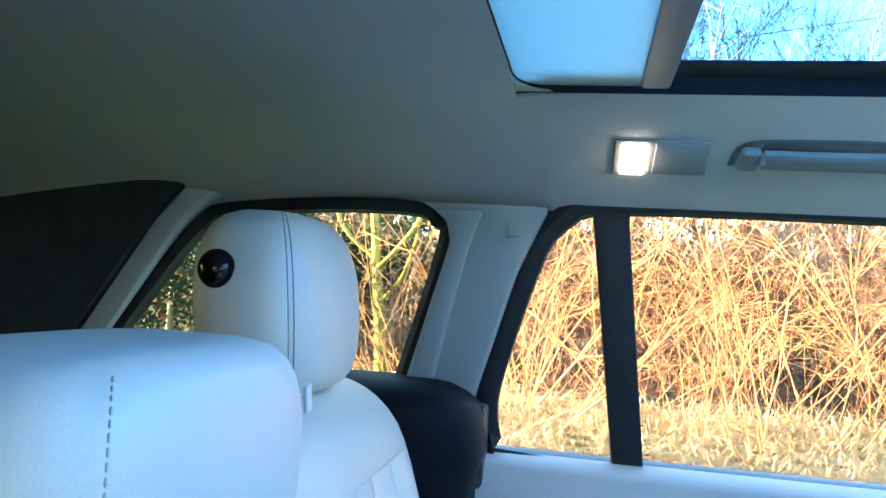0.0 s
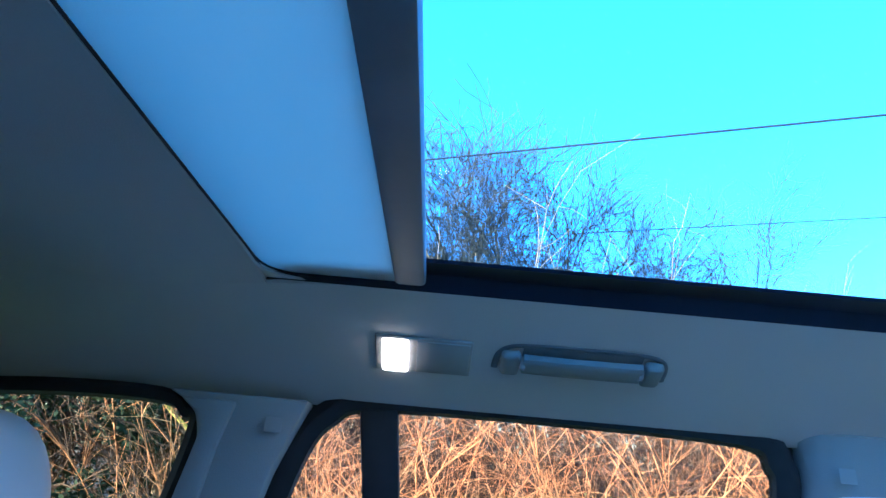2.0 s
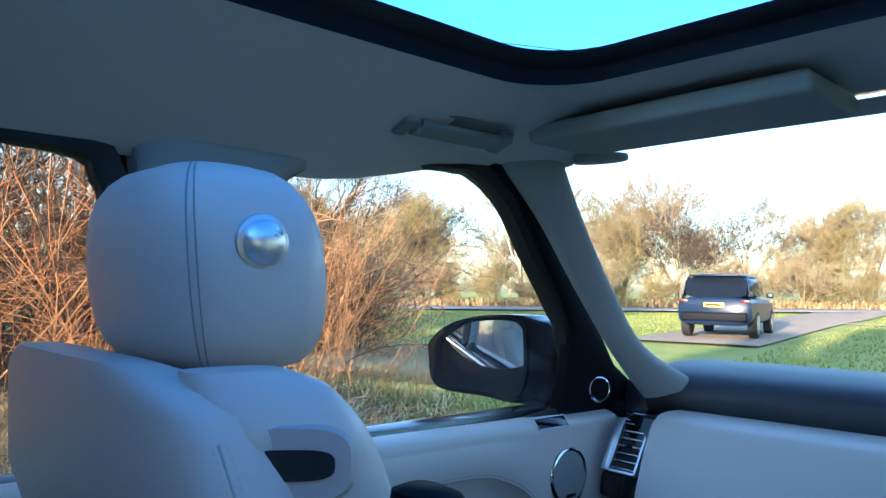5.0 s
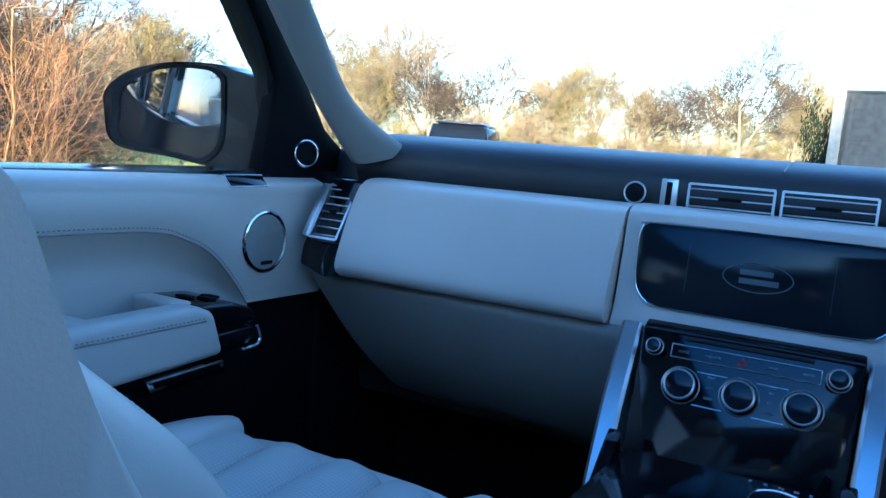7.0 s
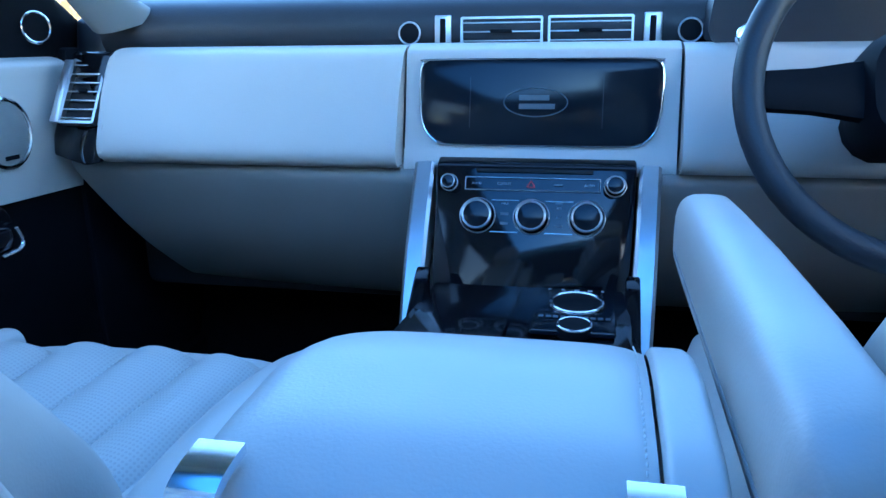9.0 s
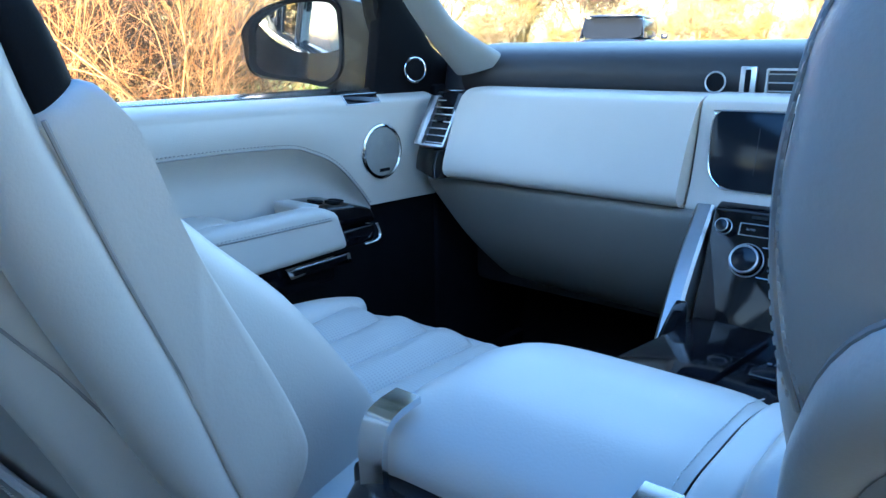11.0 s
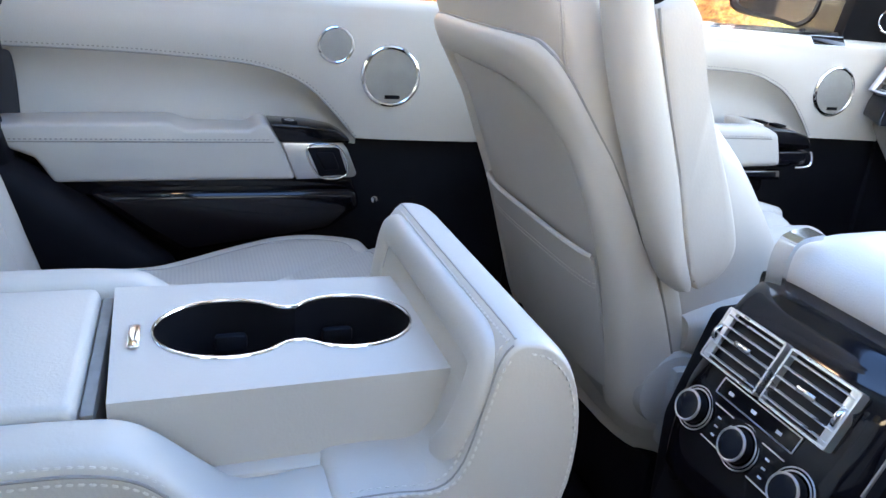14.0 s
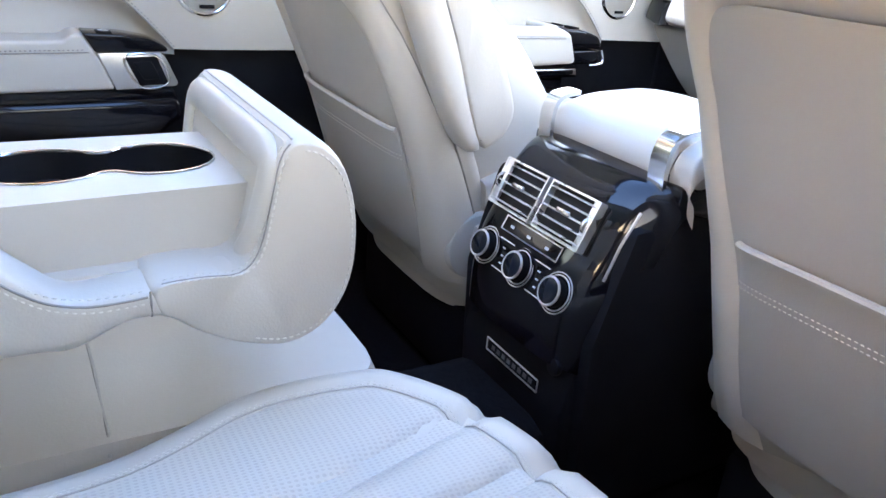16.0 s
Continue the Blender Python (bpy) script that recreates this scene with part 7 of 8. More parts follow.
OLIVE = mat("olive_budding_twigs", (0.19, 0.16, 0.065), 0.9, spec=0.1, noise_scale=1, noise_amt=0.0, col2=(0.28, 0.225, 0.09))
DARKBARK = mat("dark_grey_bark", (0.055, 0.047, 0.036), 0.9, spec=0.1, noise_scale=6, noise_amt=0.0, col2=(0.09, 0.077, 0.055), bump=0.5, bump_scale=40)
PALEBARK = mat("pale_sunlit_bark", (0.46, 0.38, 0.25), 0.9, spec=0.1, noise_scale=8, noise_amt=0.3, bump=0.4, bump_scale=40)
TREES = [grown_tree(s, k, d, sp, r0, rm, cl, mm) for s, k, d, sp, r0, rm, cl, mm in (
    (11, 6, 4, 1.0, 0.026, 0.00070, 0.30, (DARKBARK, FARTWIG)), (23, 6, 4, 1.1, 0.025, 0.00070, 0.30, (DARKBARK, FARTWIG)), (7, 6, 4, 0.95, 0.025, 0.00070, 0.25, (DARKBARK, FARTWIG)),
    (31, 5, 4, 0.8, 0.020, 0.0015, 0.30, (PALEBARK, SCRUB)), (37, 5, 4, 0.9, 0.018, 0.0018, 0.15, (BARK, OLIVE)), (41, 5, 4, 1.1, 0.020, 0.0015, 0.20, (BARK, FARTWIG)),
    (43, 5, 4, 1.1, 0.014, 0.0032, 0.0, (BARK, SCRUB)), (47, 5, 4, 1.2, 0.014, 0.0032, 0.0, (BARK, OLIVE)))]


def tree(i, x, y, size, turn, label):
    t = thing("tree", (x, y, 0), label, "tree", "bare trees")
    t.matrix_basis = Matrix.Translation((x, y, ground_z(x, y))) @ Matrix.Rotation(radians(turn), 4, "Z") @ Matrix.Diagonal((size, size, size, 1))
    for nm, me in zip(("trunk", "crown"), TREES[i]):
        o = new(nm, me)
        o.parent = t
    return t


def belt_y(x):
    """The line of the wood beyond the road."""
    return 71 + 0.85 * x


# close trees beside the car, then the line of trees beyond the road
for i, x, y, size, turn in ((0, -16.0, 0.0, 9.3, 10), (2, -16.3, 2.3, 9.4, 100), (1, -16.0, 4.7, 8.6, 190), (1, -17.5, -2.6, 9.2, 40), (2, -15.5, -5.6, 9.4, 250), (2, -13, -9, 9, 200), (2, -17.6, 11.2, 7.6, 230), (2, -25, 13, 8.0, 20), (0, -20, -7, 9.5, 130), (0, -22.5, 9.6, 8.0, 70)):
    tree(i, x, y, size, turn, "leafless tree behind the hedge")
row = random.Random(3)
for i, x, size in ((4, -48.0, 9.6), (4, -46.0, 8.8), (5, -44.0, 9.4), (4, -41.5, 8.6), (3, -35.5, 14.0), (3, -29.6, 10.2), (3, -28.2, 11.0), (4, -31.5, 9.0), (3, -21.6, 8.8), (4, -19.5, 8.2), (3, -15.0, 7.4), (5, -12.2, 7.8), (5, -8.6, 11.5), (4, -5.4, 9.5), (3, -43, 9.5), (5, 2.0, 10)):
    tree(i, x, belt_y(x) + row.uniform(-1.5, 1.5), size, row.uniform(0, 360), "tall leafless tree in the belt beyond the road")
for k in range(50):
    x = -62 + k * 1.7 + row.uniform(-1.0, 1.0)
    tree(3 + row.randrange(3), x, belt_y(x) + row.uniform(0, 8), row.uniform(6.0, 9.2), row.uniform(0, 360), "leafless tree in the belt beyond the road")


def shrub_mesh(seed, h, n, name, material, rmin=0.0022, lean=1.5, wide=0.6):
    """Many arching stems from one foot, each with side twigs that fork again."""
    rg = random.Random(seed)
    segs = []

    def shoot(p, d, ln, r, steps, sag, depth):
        bend = Vector((rg.uniform(-1, 1), rg.uniform(-1, 1), rg.uniform(-0.6, 0.5)))
        for i in range(steps):
            d = (d + bend * 0.10 + Vector((rg.uniform(-1, 1), rg.uniform(-1, 1), rg.uniform(-1, 1))) * 0.16 + Vector((0, 0, -sag * i / steps))).normalized()
            q = p + d * ln / steps
            r2 = max(rmin * 0.7, r * (0.90 if depth else 0.84))
            segs.append((p, q, r, r2))
            p, r = q, r2
            if depth and (i > 0 or depth < 2):
                for _ in range(2 if rg.random() < 0.55 else 1):
                    e = (d * 0.7 + Vector((rg.gauss(0, 1), rg.gauss(0, 1), rg.gauss(0.15, 0.8))) * 0.62).normalized()
                    shoot(p, e, ln * rg.uniform(0.28, 0.62), max(rmin, r * 0.55), 3, sag * 0.6, depth - 1)
    for _ in range(n):
        a = rg.uniform(0, 2 * math.pi)
        rad = wide * rg.random() ** 0.5
        p = Vector((rad * math.cos(a), rad * math.sin(a), -0.05))
        b = rg.uniform(0, 2 * math.pi)
        tilt = rg.uniform(0.02, lean)
        shoot(p, Vector((math.cos(b) * tilt, math.sin(b) * tilt, 1)).normalized(), h * rg.uniform(0.55, 1.05), rg.uniform(0.007, 0.017), 5, 0.16, 2)
    return limbs(segs, name, material, 3)


SHRUBS = [shrub_mesh(s, h, n, "branches", TWIG, 0.0030) for s, h, n in ((1, 2.6, 5), (2, 2.4, 5), (3, 2.9, 5))]
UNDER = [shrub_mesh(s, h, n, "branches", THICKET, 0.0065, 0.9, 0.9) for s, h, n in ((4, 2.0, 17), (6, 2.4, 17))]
TWIG_BARK = mat("pale_tan_stems", (0.52, 0.30, 0.12), 0.8, spec=0.15, noise_scale=4, noise_amt=0.0, col2=(0.36, 0.20, 0.09), bump=0.3, bump_scale=60)


def fan_meshes(seed, height, n):
    """A many-stemmed bush: straight stems fan out of one foot and carry rising, forked side twigs."""
    rg = random.Random(seed)
    thick, thin = [], []

    def near(d, a):
        return (d + Vector((rg.gauss(0, 1), rg.gauss(0, 1), rg.gauss(0, 1))) * a).normalized()

    def twig(p, d, ln, r, depth):
        for i in range(3):
            d = (near(d, 0.16) + Vector((0, 0, 0.02))).normalized()
            q = p + d * ln / 3
            thin.append((p, q, r, r * 0.75))
            p, r = q, r * 0.75
            if depth and rg.random() < 0.85:
                twig(p, near(d, 0.65), ln * rg.uniform(0.35, 0.6), r * 0.8, depth - 1)
    for _ in range(n):
        a, tilt = rg.uniform(0, 2 * math.pi), rg.uniform(0.10, 1.5)
        d = Vector((math.cos(a) * tilt, math.sin(a) * tilt, 1)).normalized()
        p = Vector((rg.gauss(0, 0.10), rg.gauss(0, 0.10), -0.05))
        ln, r = height * rg.uniform(0.6, 1.0), rg.uniform(0.005, 0.010)
        for i in range(10):
            d = (near(d, 0.07) + Vector((0, 0, 0.03))).normalized()
            q = p + d * ln / 10
            r2 = r * 0.87
            (thick if r2 > 0.004 else thin).append((p, q, r, r2))
            p, r = q, r2
            if i > 1:
                for _k in range(rg.choice((1, 1, 2))):
                    twig(p, near(d, 0.75), ln * rg.uniform(0.12, 0.34) * (1.15 - 0.06 * i), max(0.0022, r * 0.55), 2 if i < 7 else 1)
    return limbs(thick, "stem", TWIG_BARK, 5), limbs(thin, "crown", TWIG, 3)


FANS = [fan_meshes(s, h, 9) for s, h in ((61, 2.5), (67, 2.8), (71, 3.1), (73, 2.3))]
sh = random.Random(5)
for x, y, size in ((-8.3, -0.5, 0.86), (-8.0, 0.35, 0.90), (-8.4, 1.1, 0.84)):
    b = thing("shrub", (x, y, 0), "tall upright bush of straw-yellow stems behind the hedge", "shrub", "hedge shrubs")
    b.matrix_basis = Matrix.Translation((x, y, ground_z(x, y))) @ Matrix.Rotation(2.0 * y, 4, "Z") @ Matrix.Diagonal((0.7 * size, 0.7 * size, size, 1))
    for nm, me in zip(("stem", "crown"), FANS[2]):
        o = new(nm, me)
        o.parent = b
for k in range(13):
    x, y, size = -4.8 - 1.5 * ((k * 0.618) % 1), -1.9 + k * 0.46 + sh.uniform(-0.15, 0.15), sh.uniform(0.85, 1.05)
    b = thing("shrub", (x, y, 0), "tall fanned russet bush in low sunlight", "shrub", "hedge shrubs")
    b.matrix_basis = Matrix.Translation((x, y, ground_z(x, y))) @ Matrix.Rotation(sh.uniform(0, 6.28), 4, "Z") @ Matrix.Diagonal((size, size, size, 1))
    for nm, me in zip(("stem", "crown"), FANS[k % 4]):
        o = new(nm, me)
        o.parent = b


# the hedge bends away along the track
for k, (x, y, size) in enumerate(((-7.4, 3.9, 0.85), (-8.0, 4.5, 0.95), (-8.7, 4.9, 0.9), (-8.5, 5.5, 0.8), (-9.4, 5.7, 0.95), (-9.3, 6.4, 0.85), (-10.1, 6.6, 1.0), (-10.2, 7.4, 0.9), (-11.0, 7.5, 1.0), (-12.4, 7.9, 1.05), (-12.2, 6.6, 1.1))):
    b = thing("shrub", (x, y, 0), "pale tan many-stemmed bush along the hedge", "shrub", "hedge shrubs")
    b.matrix_basis = Matrix.Translation((x, y, ground_z(x, y))) @ Matrix.Rotation(sh.uniform(0, 6.28), 4, "Z") @ Matrix.Diagonal((size * 1.1, size * 1.1, size, 1))
    for nm, me in zip(("stem", "crown"), FANS[k % 4]):
        o = new(nm, me)
        o.parent = b


def shrub(me, x, y, size, label, group):
    s = new("shrub", me)
    s.matrix_basis = Matrix.Translation((x, y, ground_z(x, y))) @ Matrix.Rotation(sh.uniform(0, 6.28), 4, "Z") @ Matrix.Diagonal((size, size, size * sh.uniform(0.9, 1.15), 1))
    tagged(s, label, "shrub", group)


for k in range(4):
    y = -1.5 + k * 1.45
    shrub(SHRUBS[k % 3], -4.9 - sh.uniform(0, 0.9) - 0.10 * max(0.0, y - 2), y, sh.uniform(0.66, 0.88), "dense bare russet shrub in low sunlight", "hedge shrubs")
for k in range(3):
    y = -1.6 + k * 2.1
    shrub(SHRUBS[(k + 1) % 3], -6.6 - sh.uniform(0, 1.2), y, sh.uniform(0.75, 0.98), "dense bare russet shrub in low sunlight", "hedge shrubs")
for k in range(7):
    shrub(UNDER[k % 2], -7.3 - sh.uniform(0, 0.8), -2.0 + k * 0.85, sh.uniform(0.75, 0.95), "brown thicket behind the hedge, darkened as in shade", "thicket")
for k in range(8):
    shrub(UNDER[k % 2], -9.6 - 0.62 * k, 5.4 + 0.62 * k, sh.uniform(0.75, 0.95), "brown thicket behind the hedge, darkened as in shade", "thicket")
# sparse, shaded undergrowth further back along the bank
for k in range(5):
    shrub(SHRUBS[k % 3], -8.4 - sh.uniform(0, 1.5), -3.0 - k * 0.85, sh.uniform(0.5, 0.7), "thin tangle of bare twigs under the trees", "undergrowth")
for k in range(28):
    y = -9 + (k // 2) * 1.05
    shrub(UNDER[k % 2], -8.6 - 2.3 * (k % 2) - sh.uniform(0, 1.4), y, sh.uniform(0.95, 1.3), "brown thicket behind the hedge, darkened as in shade", "thicket")
for k in range(92):
    x = -62 + k * 0.96 + sh.uniform(-0.5, 0.5)
    y = belt_y(x) - 3.5 + sh.uniform(-1.0, 4.0)
    b = thing("shrub", (x, y, 0), "brown leafless scrub along the far roadside", "shrub", "roadside scrub")
    size = sh.uniform(2.4, 4.8)
    b.matrix_basis = Matrix.Translation((x, y, ground_z(x, y) - 0.3)) @ Matrix.Rotation(sh.uniform(0, 6.28), 4, "Z") @ Matrix.Diagonal((size * 0.95, size * 0.95, size, 1))
    for nm, me in zip(("stem", "crown"), TREES[6 + k % 2]):
        o = new(nm, me)
        o.parent = b


def blades(seed, n, boxy, hgt, name, material, lean, wide=0.006, tilt=0.0, clear_road=False):
    rg = random.Random(seed)
    V, F = [], []
    for _ in range(n):
        x, y = rg.uniform(boxy[0], boxy[1]), rg.uniform(boxy[2], boxy[3])
        y += tilt * (x - boxy[0])
        if clear_road and (y > 54.5 + 0.85 * x or abs(x + 10.65 + 0.2 * (y - 20.85)) < 2.2):
            continue
        z = ground_z(x, y)
        a = rg.uniform(0, 6.28)
        h = hgt * rg.uniform(0.4, 1.2)
        w = wide * (1 + 0.7 * rg.random())
        c, s = math.cos(a), math.sin(a)
        l = lean * rg.uniform(0.2, 1.3) * h
        b = len(V)
        V += [(x - s * w, y + c * w, z), (x + s * w, y - c * w, z), (x + c * l * 0.4 + s * w * 0.7, y + s * l * 0.4 - c * w * 0.7, z + h * 0.6), (x + c * l * 0.4 - s * w * 0.7, y + s * l * 0.4 + c * w * 0.7, z + h * 0.6), (x + c * l, y + s * l, z + h * (1 - 0.25 * lean))]
        F += [(b, b + 1, b + 2, b + 3), (b + 3, b + 2, b + 4)]
    me = bpy.data.meshes.new(name)
    me.from_pydata(V, [], F)
    me.materials.append(material)
    return new(name, me)


tagged(blades(1, 30000, (-5.8, -3.2, -5.0, 3.0), 0.44, "dry_grass", STRAW, 1.5), "tangled dry straw-coloured grass under the hedge", "grass", kind="stuff")
tagged(blades(2, 2500, (-6.4, -3.4, 2.6, 5.0), 0.24, "bank_grass", STRAW, 0.8), "rough pale grass on the bank", "grass", kind="stuff")
tagged(blades(6, 22000, (-11.2, -6.9, 3.2, 9.0), 0.50, "bramble_grass", STRAW, 1.6), "tangled pale grass at the foot of the hedge", "grass", kind="stuff")
tagged(blades(3, 42000, (-7.0, -2.6, 1.6, 8.0), 0.20, "green_grass", GRASS, 0.6), "short green grass beside the car", "grass", kind="stuff")

tagged(blades(4, 16000, (-62, 30, 12.6, 18.5), 0.75, "verge_grass", VERGE, 0.9, 0.03, 0.85), "rough brown grass and brambles beyond the road", "grass", kind="stuff")
tagged(blades(5, 70000, (-34, 9, 13.0, 56.0), 0.075, "field_grass", LAWN, 0.8, 0.012, 0.0, True), "short sunlit grass between the car and the road", "grass", kind="stuff")


# dark conifers behind the car; the left ones are seen in the door mirror
def conifer_mesh(seed, h):
    rg = random.Random(seed)
    V, F = [], []
    for k in range(2600):
        t = rg.random() ** 0.8
        z = h * (0.06 + 0.94 * t)
        r = h * 0.22 * (1 - t) ** 0.8 * (0.35 + 0.65 * rg.random())
        a = rg.uniform(0, 6.28)
        c = Vector((r * math.cos(a), r * math.sin(a), z))
        o = Vector((math.cos(a), math.sin(a), rg.uniform(-0.5, 0.1))).normalized()
        s = Vector((-math.sin(a), math.cos(a), rg.uniform(-0.3, 0.3)))
        L, W = 0.05 * h * rg.uniform(0.6, 1.3), 0.016 * h
        b = len(V)
        V += [c - o * L * 0.5 - s * W * 0.4, c - o * L * 0.5 + s * W * 0.4, c + o * L * 0.2 + s * W, c + o * L, c + o * L * 0.2 - s * W]
        F.append((b, b + 1, b + 2, b + 3, b + 4))
    me = bpy.data.meshes.new("crown")
    me.from_pydata(V, [], F)
    me.materials.append(CONIFER)
    return me


CON = conifer_mesh(9, 9.0)
CON_T = limbs([(Vector((0, 0, -0.1)), Vector((0, 0, 8.4)), 0.16, 0.02)], "trunk", BARK, 8)
# those at positive x are unseen, added to keep sun off cabin and fence
for x, y, size in ((5.2, -16.5, 1.5), (3.6, -19.5, 1.4), (7.6, -21, 1.5), (9.2, -17, 1.5), (12, -16, 1.45), (15, -18, 1.5), (10.5, -21, 1.6), (13.5, -22, 1.5), (-9, -19, 1.0), (-12.5, -22, 1.2), (-5, -26, 1.15), (-17, -18, 1.1), (-20, -24, 1.3)):
    c = thing("conifer", (x, y, 0), "dark green conifer in the partly added sun-blocking row behind the car", "tree", "conifers")
    c.matrix_basis = Matrix.Translation((x, y, 0)) @ Matrix.Rotation(x * 1.7, 4, "Z") @ Matrix.Diagonal((size * 1.05, size * 1.05, size * 0.60, 1))
    for nm, me in (("trunk", CON_T), ("crown", CON)):
        o = new(nm, me)
        o.parent = c

# a lichened trunk beside the hedge
lt = thing("tree", (-7.5, -3.05, 0.3), "slender bare tree with yellow lichen on its trunk", "tree", "bare trees")
for nm, path, r0 in (("trunk", [(-7.5, -2.92, 0.2), (-7.5, -2.98, 0.95), (-7.5, -3.04, 1.42), (-7.52, -3.09, 1.83), (-7.55, -3.18, 2.6), (-7.6, -3.2, 3.6)], 0.075), ("branch", [(-7.5, -3.06, 1.5), (-7.4, -2.80, 1.75), (-7.4, -2.55, 2.15), (-7.35, -2.45, 2.8)], 0.045), ("branch", [(-7.5, -3.0, 1.15), (-7.45, -2.75, 1.45), (-7.4, -2.60, 1.9)], 0.035), ("branch", [(-7.5, -3.05, 1.6), (-7.55, -3.5, 2.0), (-7.6, -3.7, 2.7)], 0.040)):
    ps = smooth_path(path, 4)
    part(nm, loft([[p + Vector((r0 * (1 - 0.6 * i / len(ps)) * math.cos(a), r0 * (1 - 0.6 * i / len(ps)) * math.sin(a), 0)) for a in [k * math.pi / 4 for k in range(8)]] for i, p in enumerate(ps)]), LICHEN, lt)


def leaf_mesh(seed, n, leaf):
    """Leaves scattered in uneven clumps that fill a rounded, gappy bush one unit high."""
    rg = random.Random(seed)
    clumps = [(Vector((rg.uniform(-0.28, 0.28), rg.uniform(-0.28, 0.28), rg.uniform(0.12, 0.82))), rg.uniform(0.12, 0.24)) for _ in range(16)]
    V, F = [], []
    for _ in range(n):
        c, r = rg.choice(clumps)
        d = Vector((rg.gauss(0, 1), rg.gauss(0, 1), rg.gauss(0, 1))).normalized()
        p = c + d * r * rg.random() ** 0.4
        a = (d + Vector((rg.uniform(-1, 1), rg.uniform(-1, 1), rg.uniform(-1, 1)))).normalized() * leaf
        b = a.cross(Vector((rg.uniform(-1, 1), rg.uniform(-1, 1), rg.uniform(-1, 1)))).normalized() * leaf * 0.45
        k = len(V)
        V += [p - a, p + b, p + a, p - b]
        F.append((k, k + 1, k + 2, k + 3))
    me = bpy.data.meshes.new("leaves")
    me.from_pydata(V, [], F)
    me.materials.append(CONIFER)
    return me


LEAVES = leaf_mesh(3, 3200, 0.022)
for x, y, w, hh, label in ((-0.38, 9.35, 0.62, 2.15, "dark evergreen bush beside the fence end"), (-6.6, -4.9, 1.9, 1.75, "dark green ivy bush at the foot of the hedge"), (-9.2, -3.9, 3.0, 2.4, "dark green ivy bush under the trees"), (-9.6, -6.4, 3.2, 2.6, "dark green ivy bush under the trees")):
    eb = thing("evergreen_bush", (x, y, 0), label, "bush")
    eb.matrix_basis = Matrix.Translation((x, y, ground_z(x, y))) @ Matrix.Diagonal((w, w, hh, 1))
    for nm, me in (("stem", limbs([(Vector((0, 0, -0.05)), Vector((0, 0, 0.7)), 0.03, 0.01)], "stem", BARK, 6)), ("leaves", LEAVES)):
        o = new(nm, me)
        o.parent = eb

# overhead cables
for a, b, sag, rad in (((-22.0, -23.2, 6.7), (9.2, 43.4, 6.7), 0.15, 0.016), ((-21.9, -12.2, 6.7), (8.2, 49.4, 6.7), 0.15, 0.009)):
    a, b = Vector(a), Vector(b)
    path = [a.lerp(b, k / 40) - Vector((0, 0, sag * 4 * (k / 40) * (1 - k / 40))) for k in range(41)]
    tagged(part("overhead_cable", tube(path, rad, 6), WIRE), "thin black overhead cable", "cable", "overhead cables")

# fence ahead of the car
fence = thing("fence", (2.5, 9.0, 0), "weathered grey panel fence with concrete posts", "fence")
POST = mat("concrete_post", (0.42, 0.41, 0.38), 0.9, noise_scale=20, noise_amt=0.25, bump=0.4, bump_scale=80)
for k in range(5):
    x = -0.20 + k * 1.70
    part("post", box((x, 9.0, 1.08), (0.11, 0.11, 2.16), 0.012), POST, fence, "pale concrete post")
    if k < 4:
        for j in range(11):
            part("board", box((x + 0.85, 9.0 + 0.006 * (j % 2), 0.25 + 0.168 * j + 0.08), (1.58, 0.018, 0.176), 0.004, 1), FENCE, fence)
        for xx in (0.12, 0.62, 1.12, 1.58):
            part("batten", box((x + xx, 8.972, 1.13), (0.045, 0.03, 1.90), 0.004, 1), FENCE, fence)
        part("capping", box((x + 0.85, 9.0, 2.105), (1.60, 0.06, 0.03), 0.006, 1), FENCE, fence)


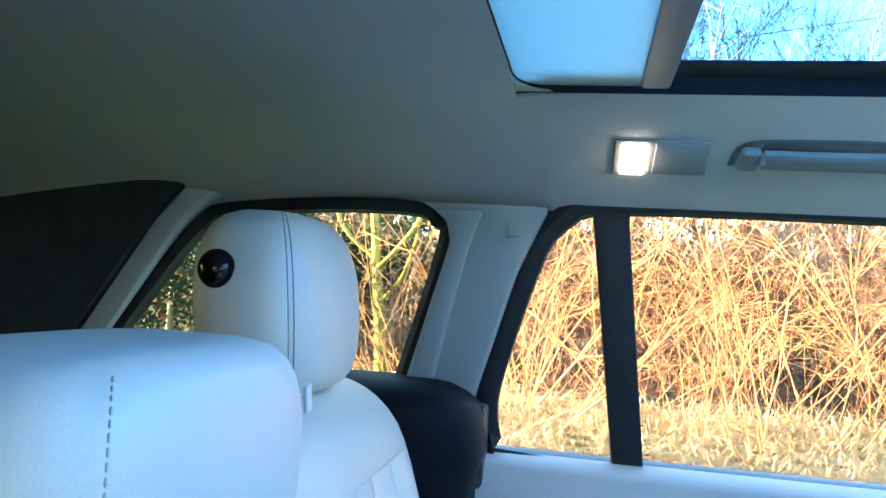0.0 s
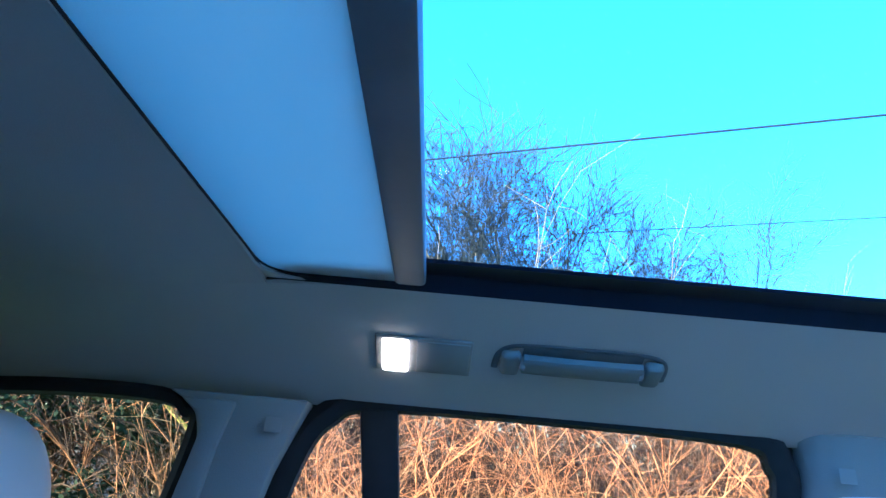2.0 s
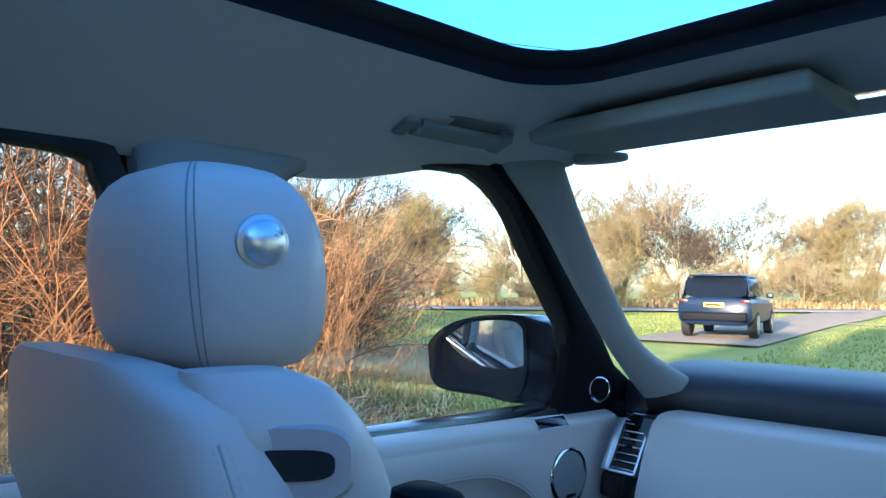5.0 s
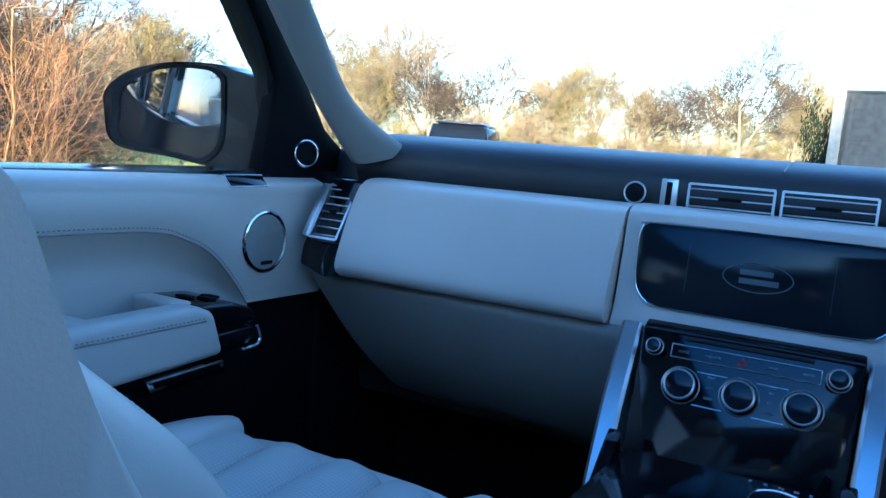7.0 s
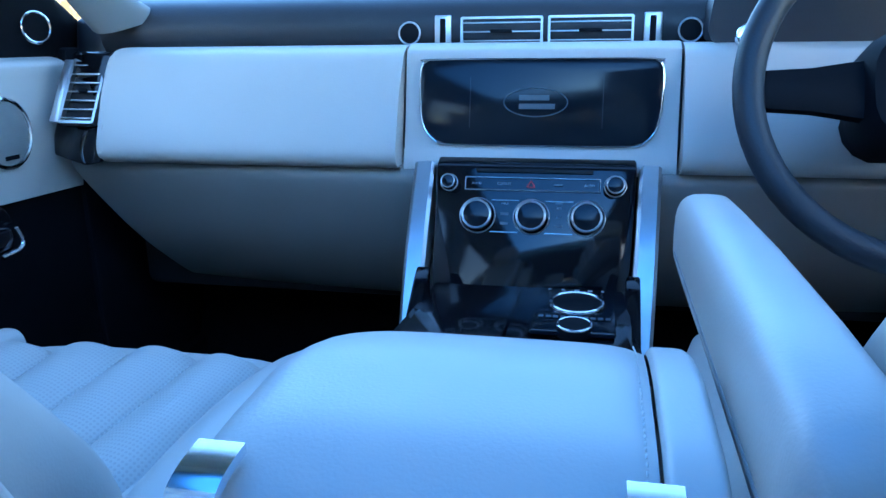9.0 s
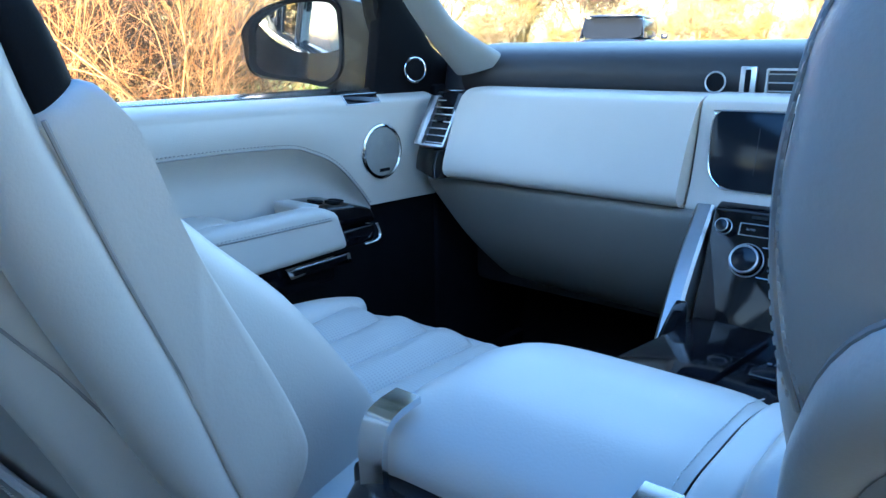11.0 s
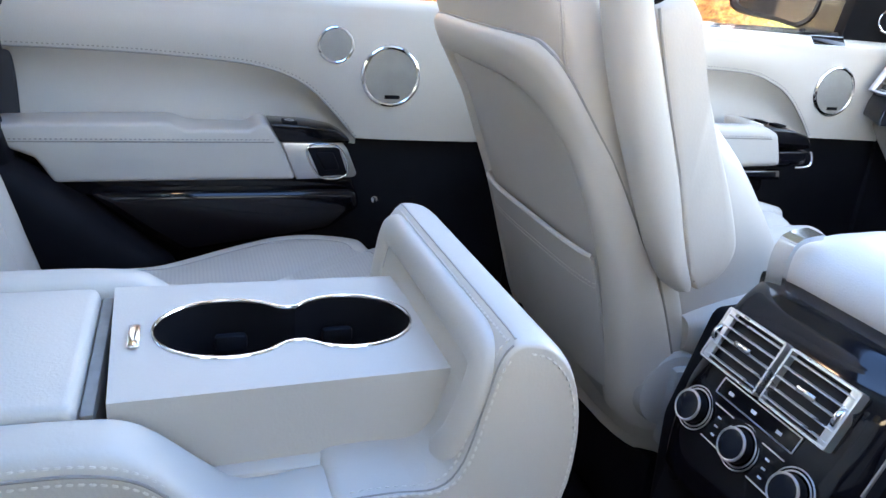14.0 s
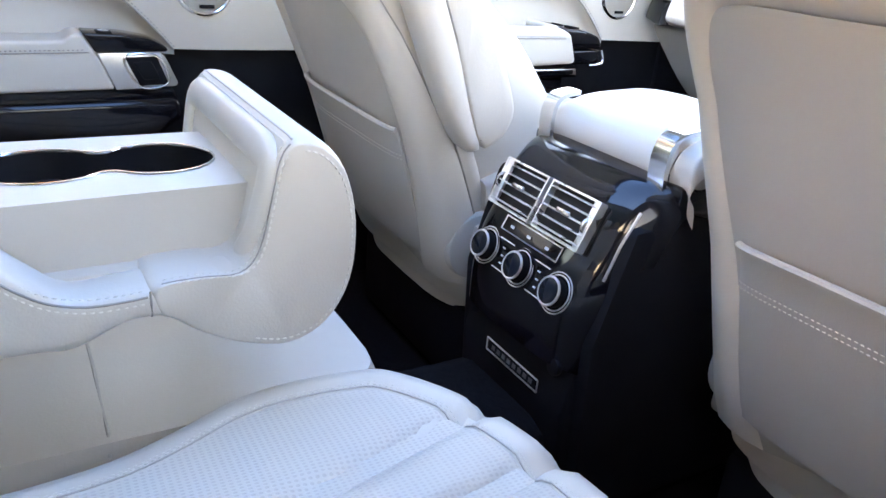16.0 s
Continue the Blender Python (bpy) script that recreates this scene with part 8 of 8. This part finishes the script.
# parked cars
def vehicle(loc, turn, paint, label, scale=1.0, tall=1.0):
    v = new("parked_car")
    v.matrix_basis = Matrix.Translation(loc) @ Matrix.Rotation(radians(turn), 4, "Z") @ Matrix.Diagonal((scale, scale, scale * tall, 1))
    tagged(v, label, "car", "parked cars")
    keep = v.matrix_basis.copy()
    v.matrix_basis = Matrix.Identity(4)

    def ring(y, w, z0, z1, e=4.5):
        return [(w * p, y, (z0 + z1) / 2 + (z1 - z0) / 2 * q) for p, q in ellipse(1, 1, 28, e)]
    part("lower_body", loft([ring(-2.36, 0.86, 0.45, 1.02), ring(-2.30, 0.95, 0.36, 1.10), ring(-1.6, 0.985, 0.32, 1.14), ring(0.9, 0.985, 0.32, 1.12), ring(1.9, 0.96, 0.36, 1.08), ring(2.35, 0.90, 0.42, 0.98), ring(2.42, 0.80, 0.50, 0.86)]), paint, v, "glossy painted lower body")
    part("cabin_glass", loft([[(w * p, y + dyy * (q * 0.5 + 0.5), 1.10 + 0.56 * (q * 0.5 + 0.5)) for p, q in ellipse(1, 1, 28, 5)] for y, w, dyy in ((-2.20, 0.80, 0.28), (-2.05, 0.86, 0.24), (-0.5, 0.88, 0.0), (0.55, 0.86, -0.35), (1.05, 0.80, -0.75))]), SCREEN, v, "dark cabin glass")
    part("roof", loft([[(0.72 * k * p, -0.75 + 1.25 * k * q, z) for p, q in ellipse(1, 1, 28, 5)] for k, z in ((1.0, 1.655), (1.02, 1.69), (0.96, 1.735), (0.6, 1.755))]), paint, v, "painted roof")
    part("spoiler", box((0, -2.03, 1.70), (1.30, 0.22, 0.035), 0.012), paint, v)
    for s in (-1, 1):
        part("tail_light", box((s * 0.80, -2.33, 1.00), (0.26, 0.08, 0.085), 0.02), mat("tail_lamp_red", (0.09, 0.012, 0.014), 0.25, coat=0.2, noise_scale=20, noise_amt=0.2) if s == -1 else bpy.data.materials["tail_lamp_red"], v, "red tail light")
        part("rear_pillar", prism([(s * 0.86, -2.16, 1.12), (s * 0.87, -1.62, 1.12), (s * 0.76, -1.55, 1.66), (s * 0.76, -1.95, 1.66)], (s * 0.02, 0, 0), 0.006), paint, v)
        part("middle_pillar", prism([(s * 0.885, -0.42, 1.12), (s * 0.885, -0.30, 1.12), (s * 0.775, -0.30, 1.66), (s * 0.775, -0.42, 1.66)], (s * 0.012, 0, 0), 0.004), paint, v)
        part("mirror", box((s * 1.03, 0.62, 1.17), (0.20, 0.12, 0.15), 0.04, 3), paint, v, "door mirror")
        for y in (-1.46, 1.46):
            m = aim((s * 0.76, y, 0.37), (s, 0, 0))
            wl_ = part("wheel", disc(m, 0.37, 0.235, 0.04, 36), RUBBER, v, "black tyre")
            part("rim", disc(m @ Matrix.Translation((0, 0, 0.22)), 0.265, 0.02, 0.006, 28), SATIN, wl_, "bright alloy rim")
    part("bumper", box((0, -2.36, 0.58), (1.70, 0.16, 0.24), 0.05, 3), BLACK, v, "black rear bumper")
    pl = mat("plate_yellow", (0.80, 0.58, 0.04), 0.5, noise_scale=30, noise_amt=0.05) if "plate_yellow" not in bpy.data.materials else bpy.data.materials["plate_yellow"]
    np_ = part("number_plate", box((0, -2.385, 0.90), (0.52, 0.02, 0.115), 0.004), pl, v, "yellow rear number plate")
    part("plate_bar", box((0, -2.3965, 0.90), (0.40, 0.004, 0.055)), RUBBER, np_)
    v.matrix_basis = keep
    for o in v.children:
        o.matrix_parent_inverse = Matrix.Identity(4)
    return v


NAVY = mat("dark_blue_paint", (0.006, 0.016, 0.042), 0.32, spec=0.3, coat=0.2, noise_scale=8, noise_amt=0.15)
vehicle((-10.65, 20.95, 0.195), 17, NAVY, "dark blue estate car parked on the gravel beyond the grass")
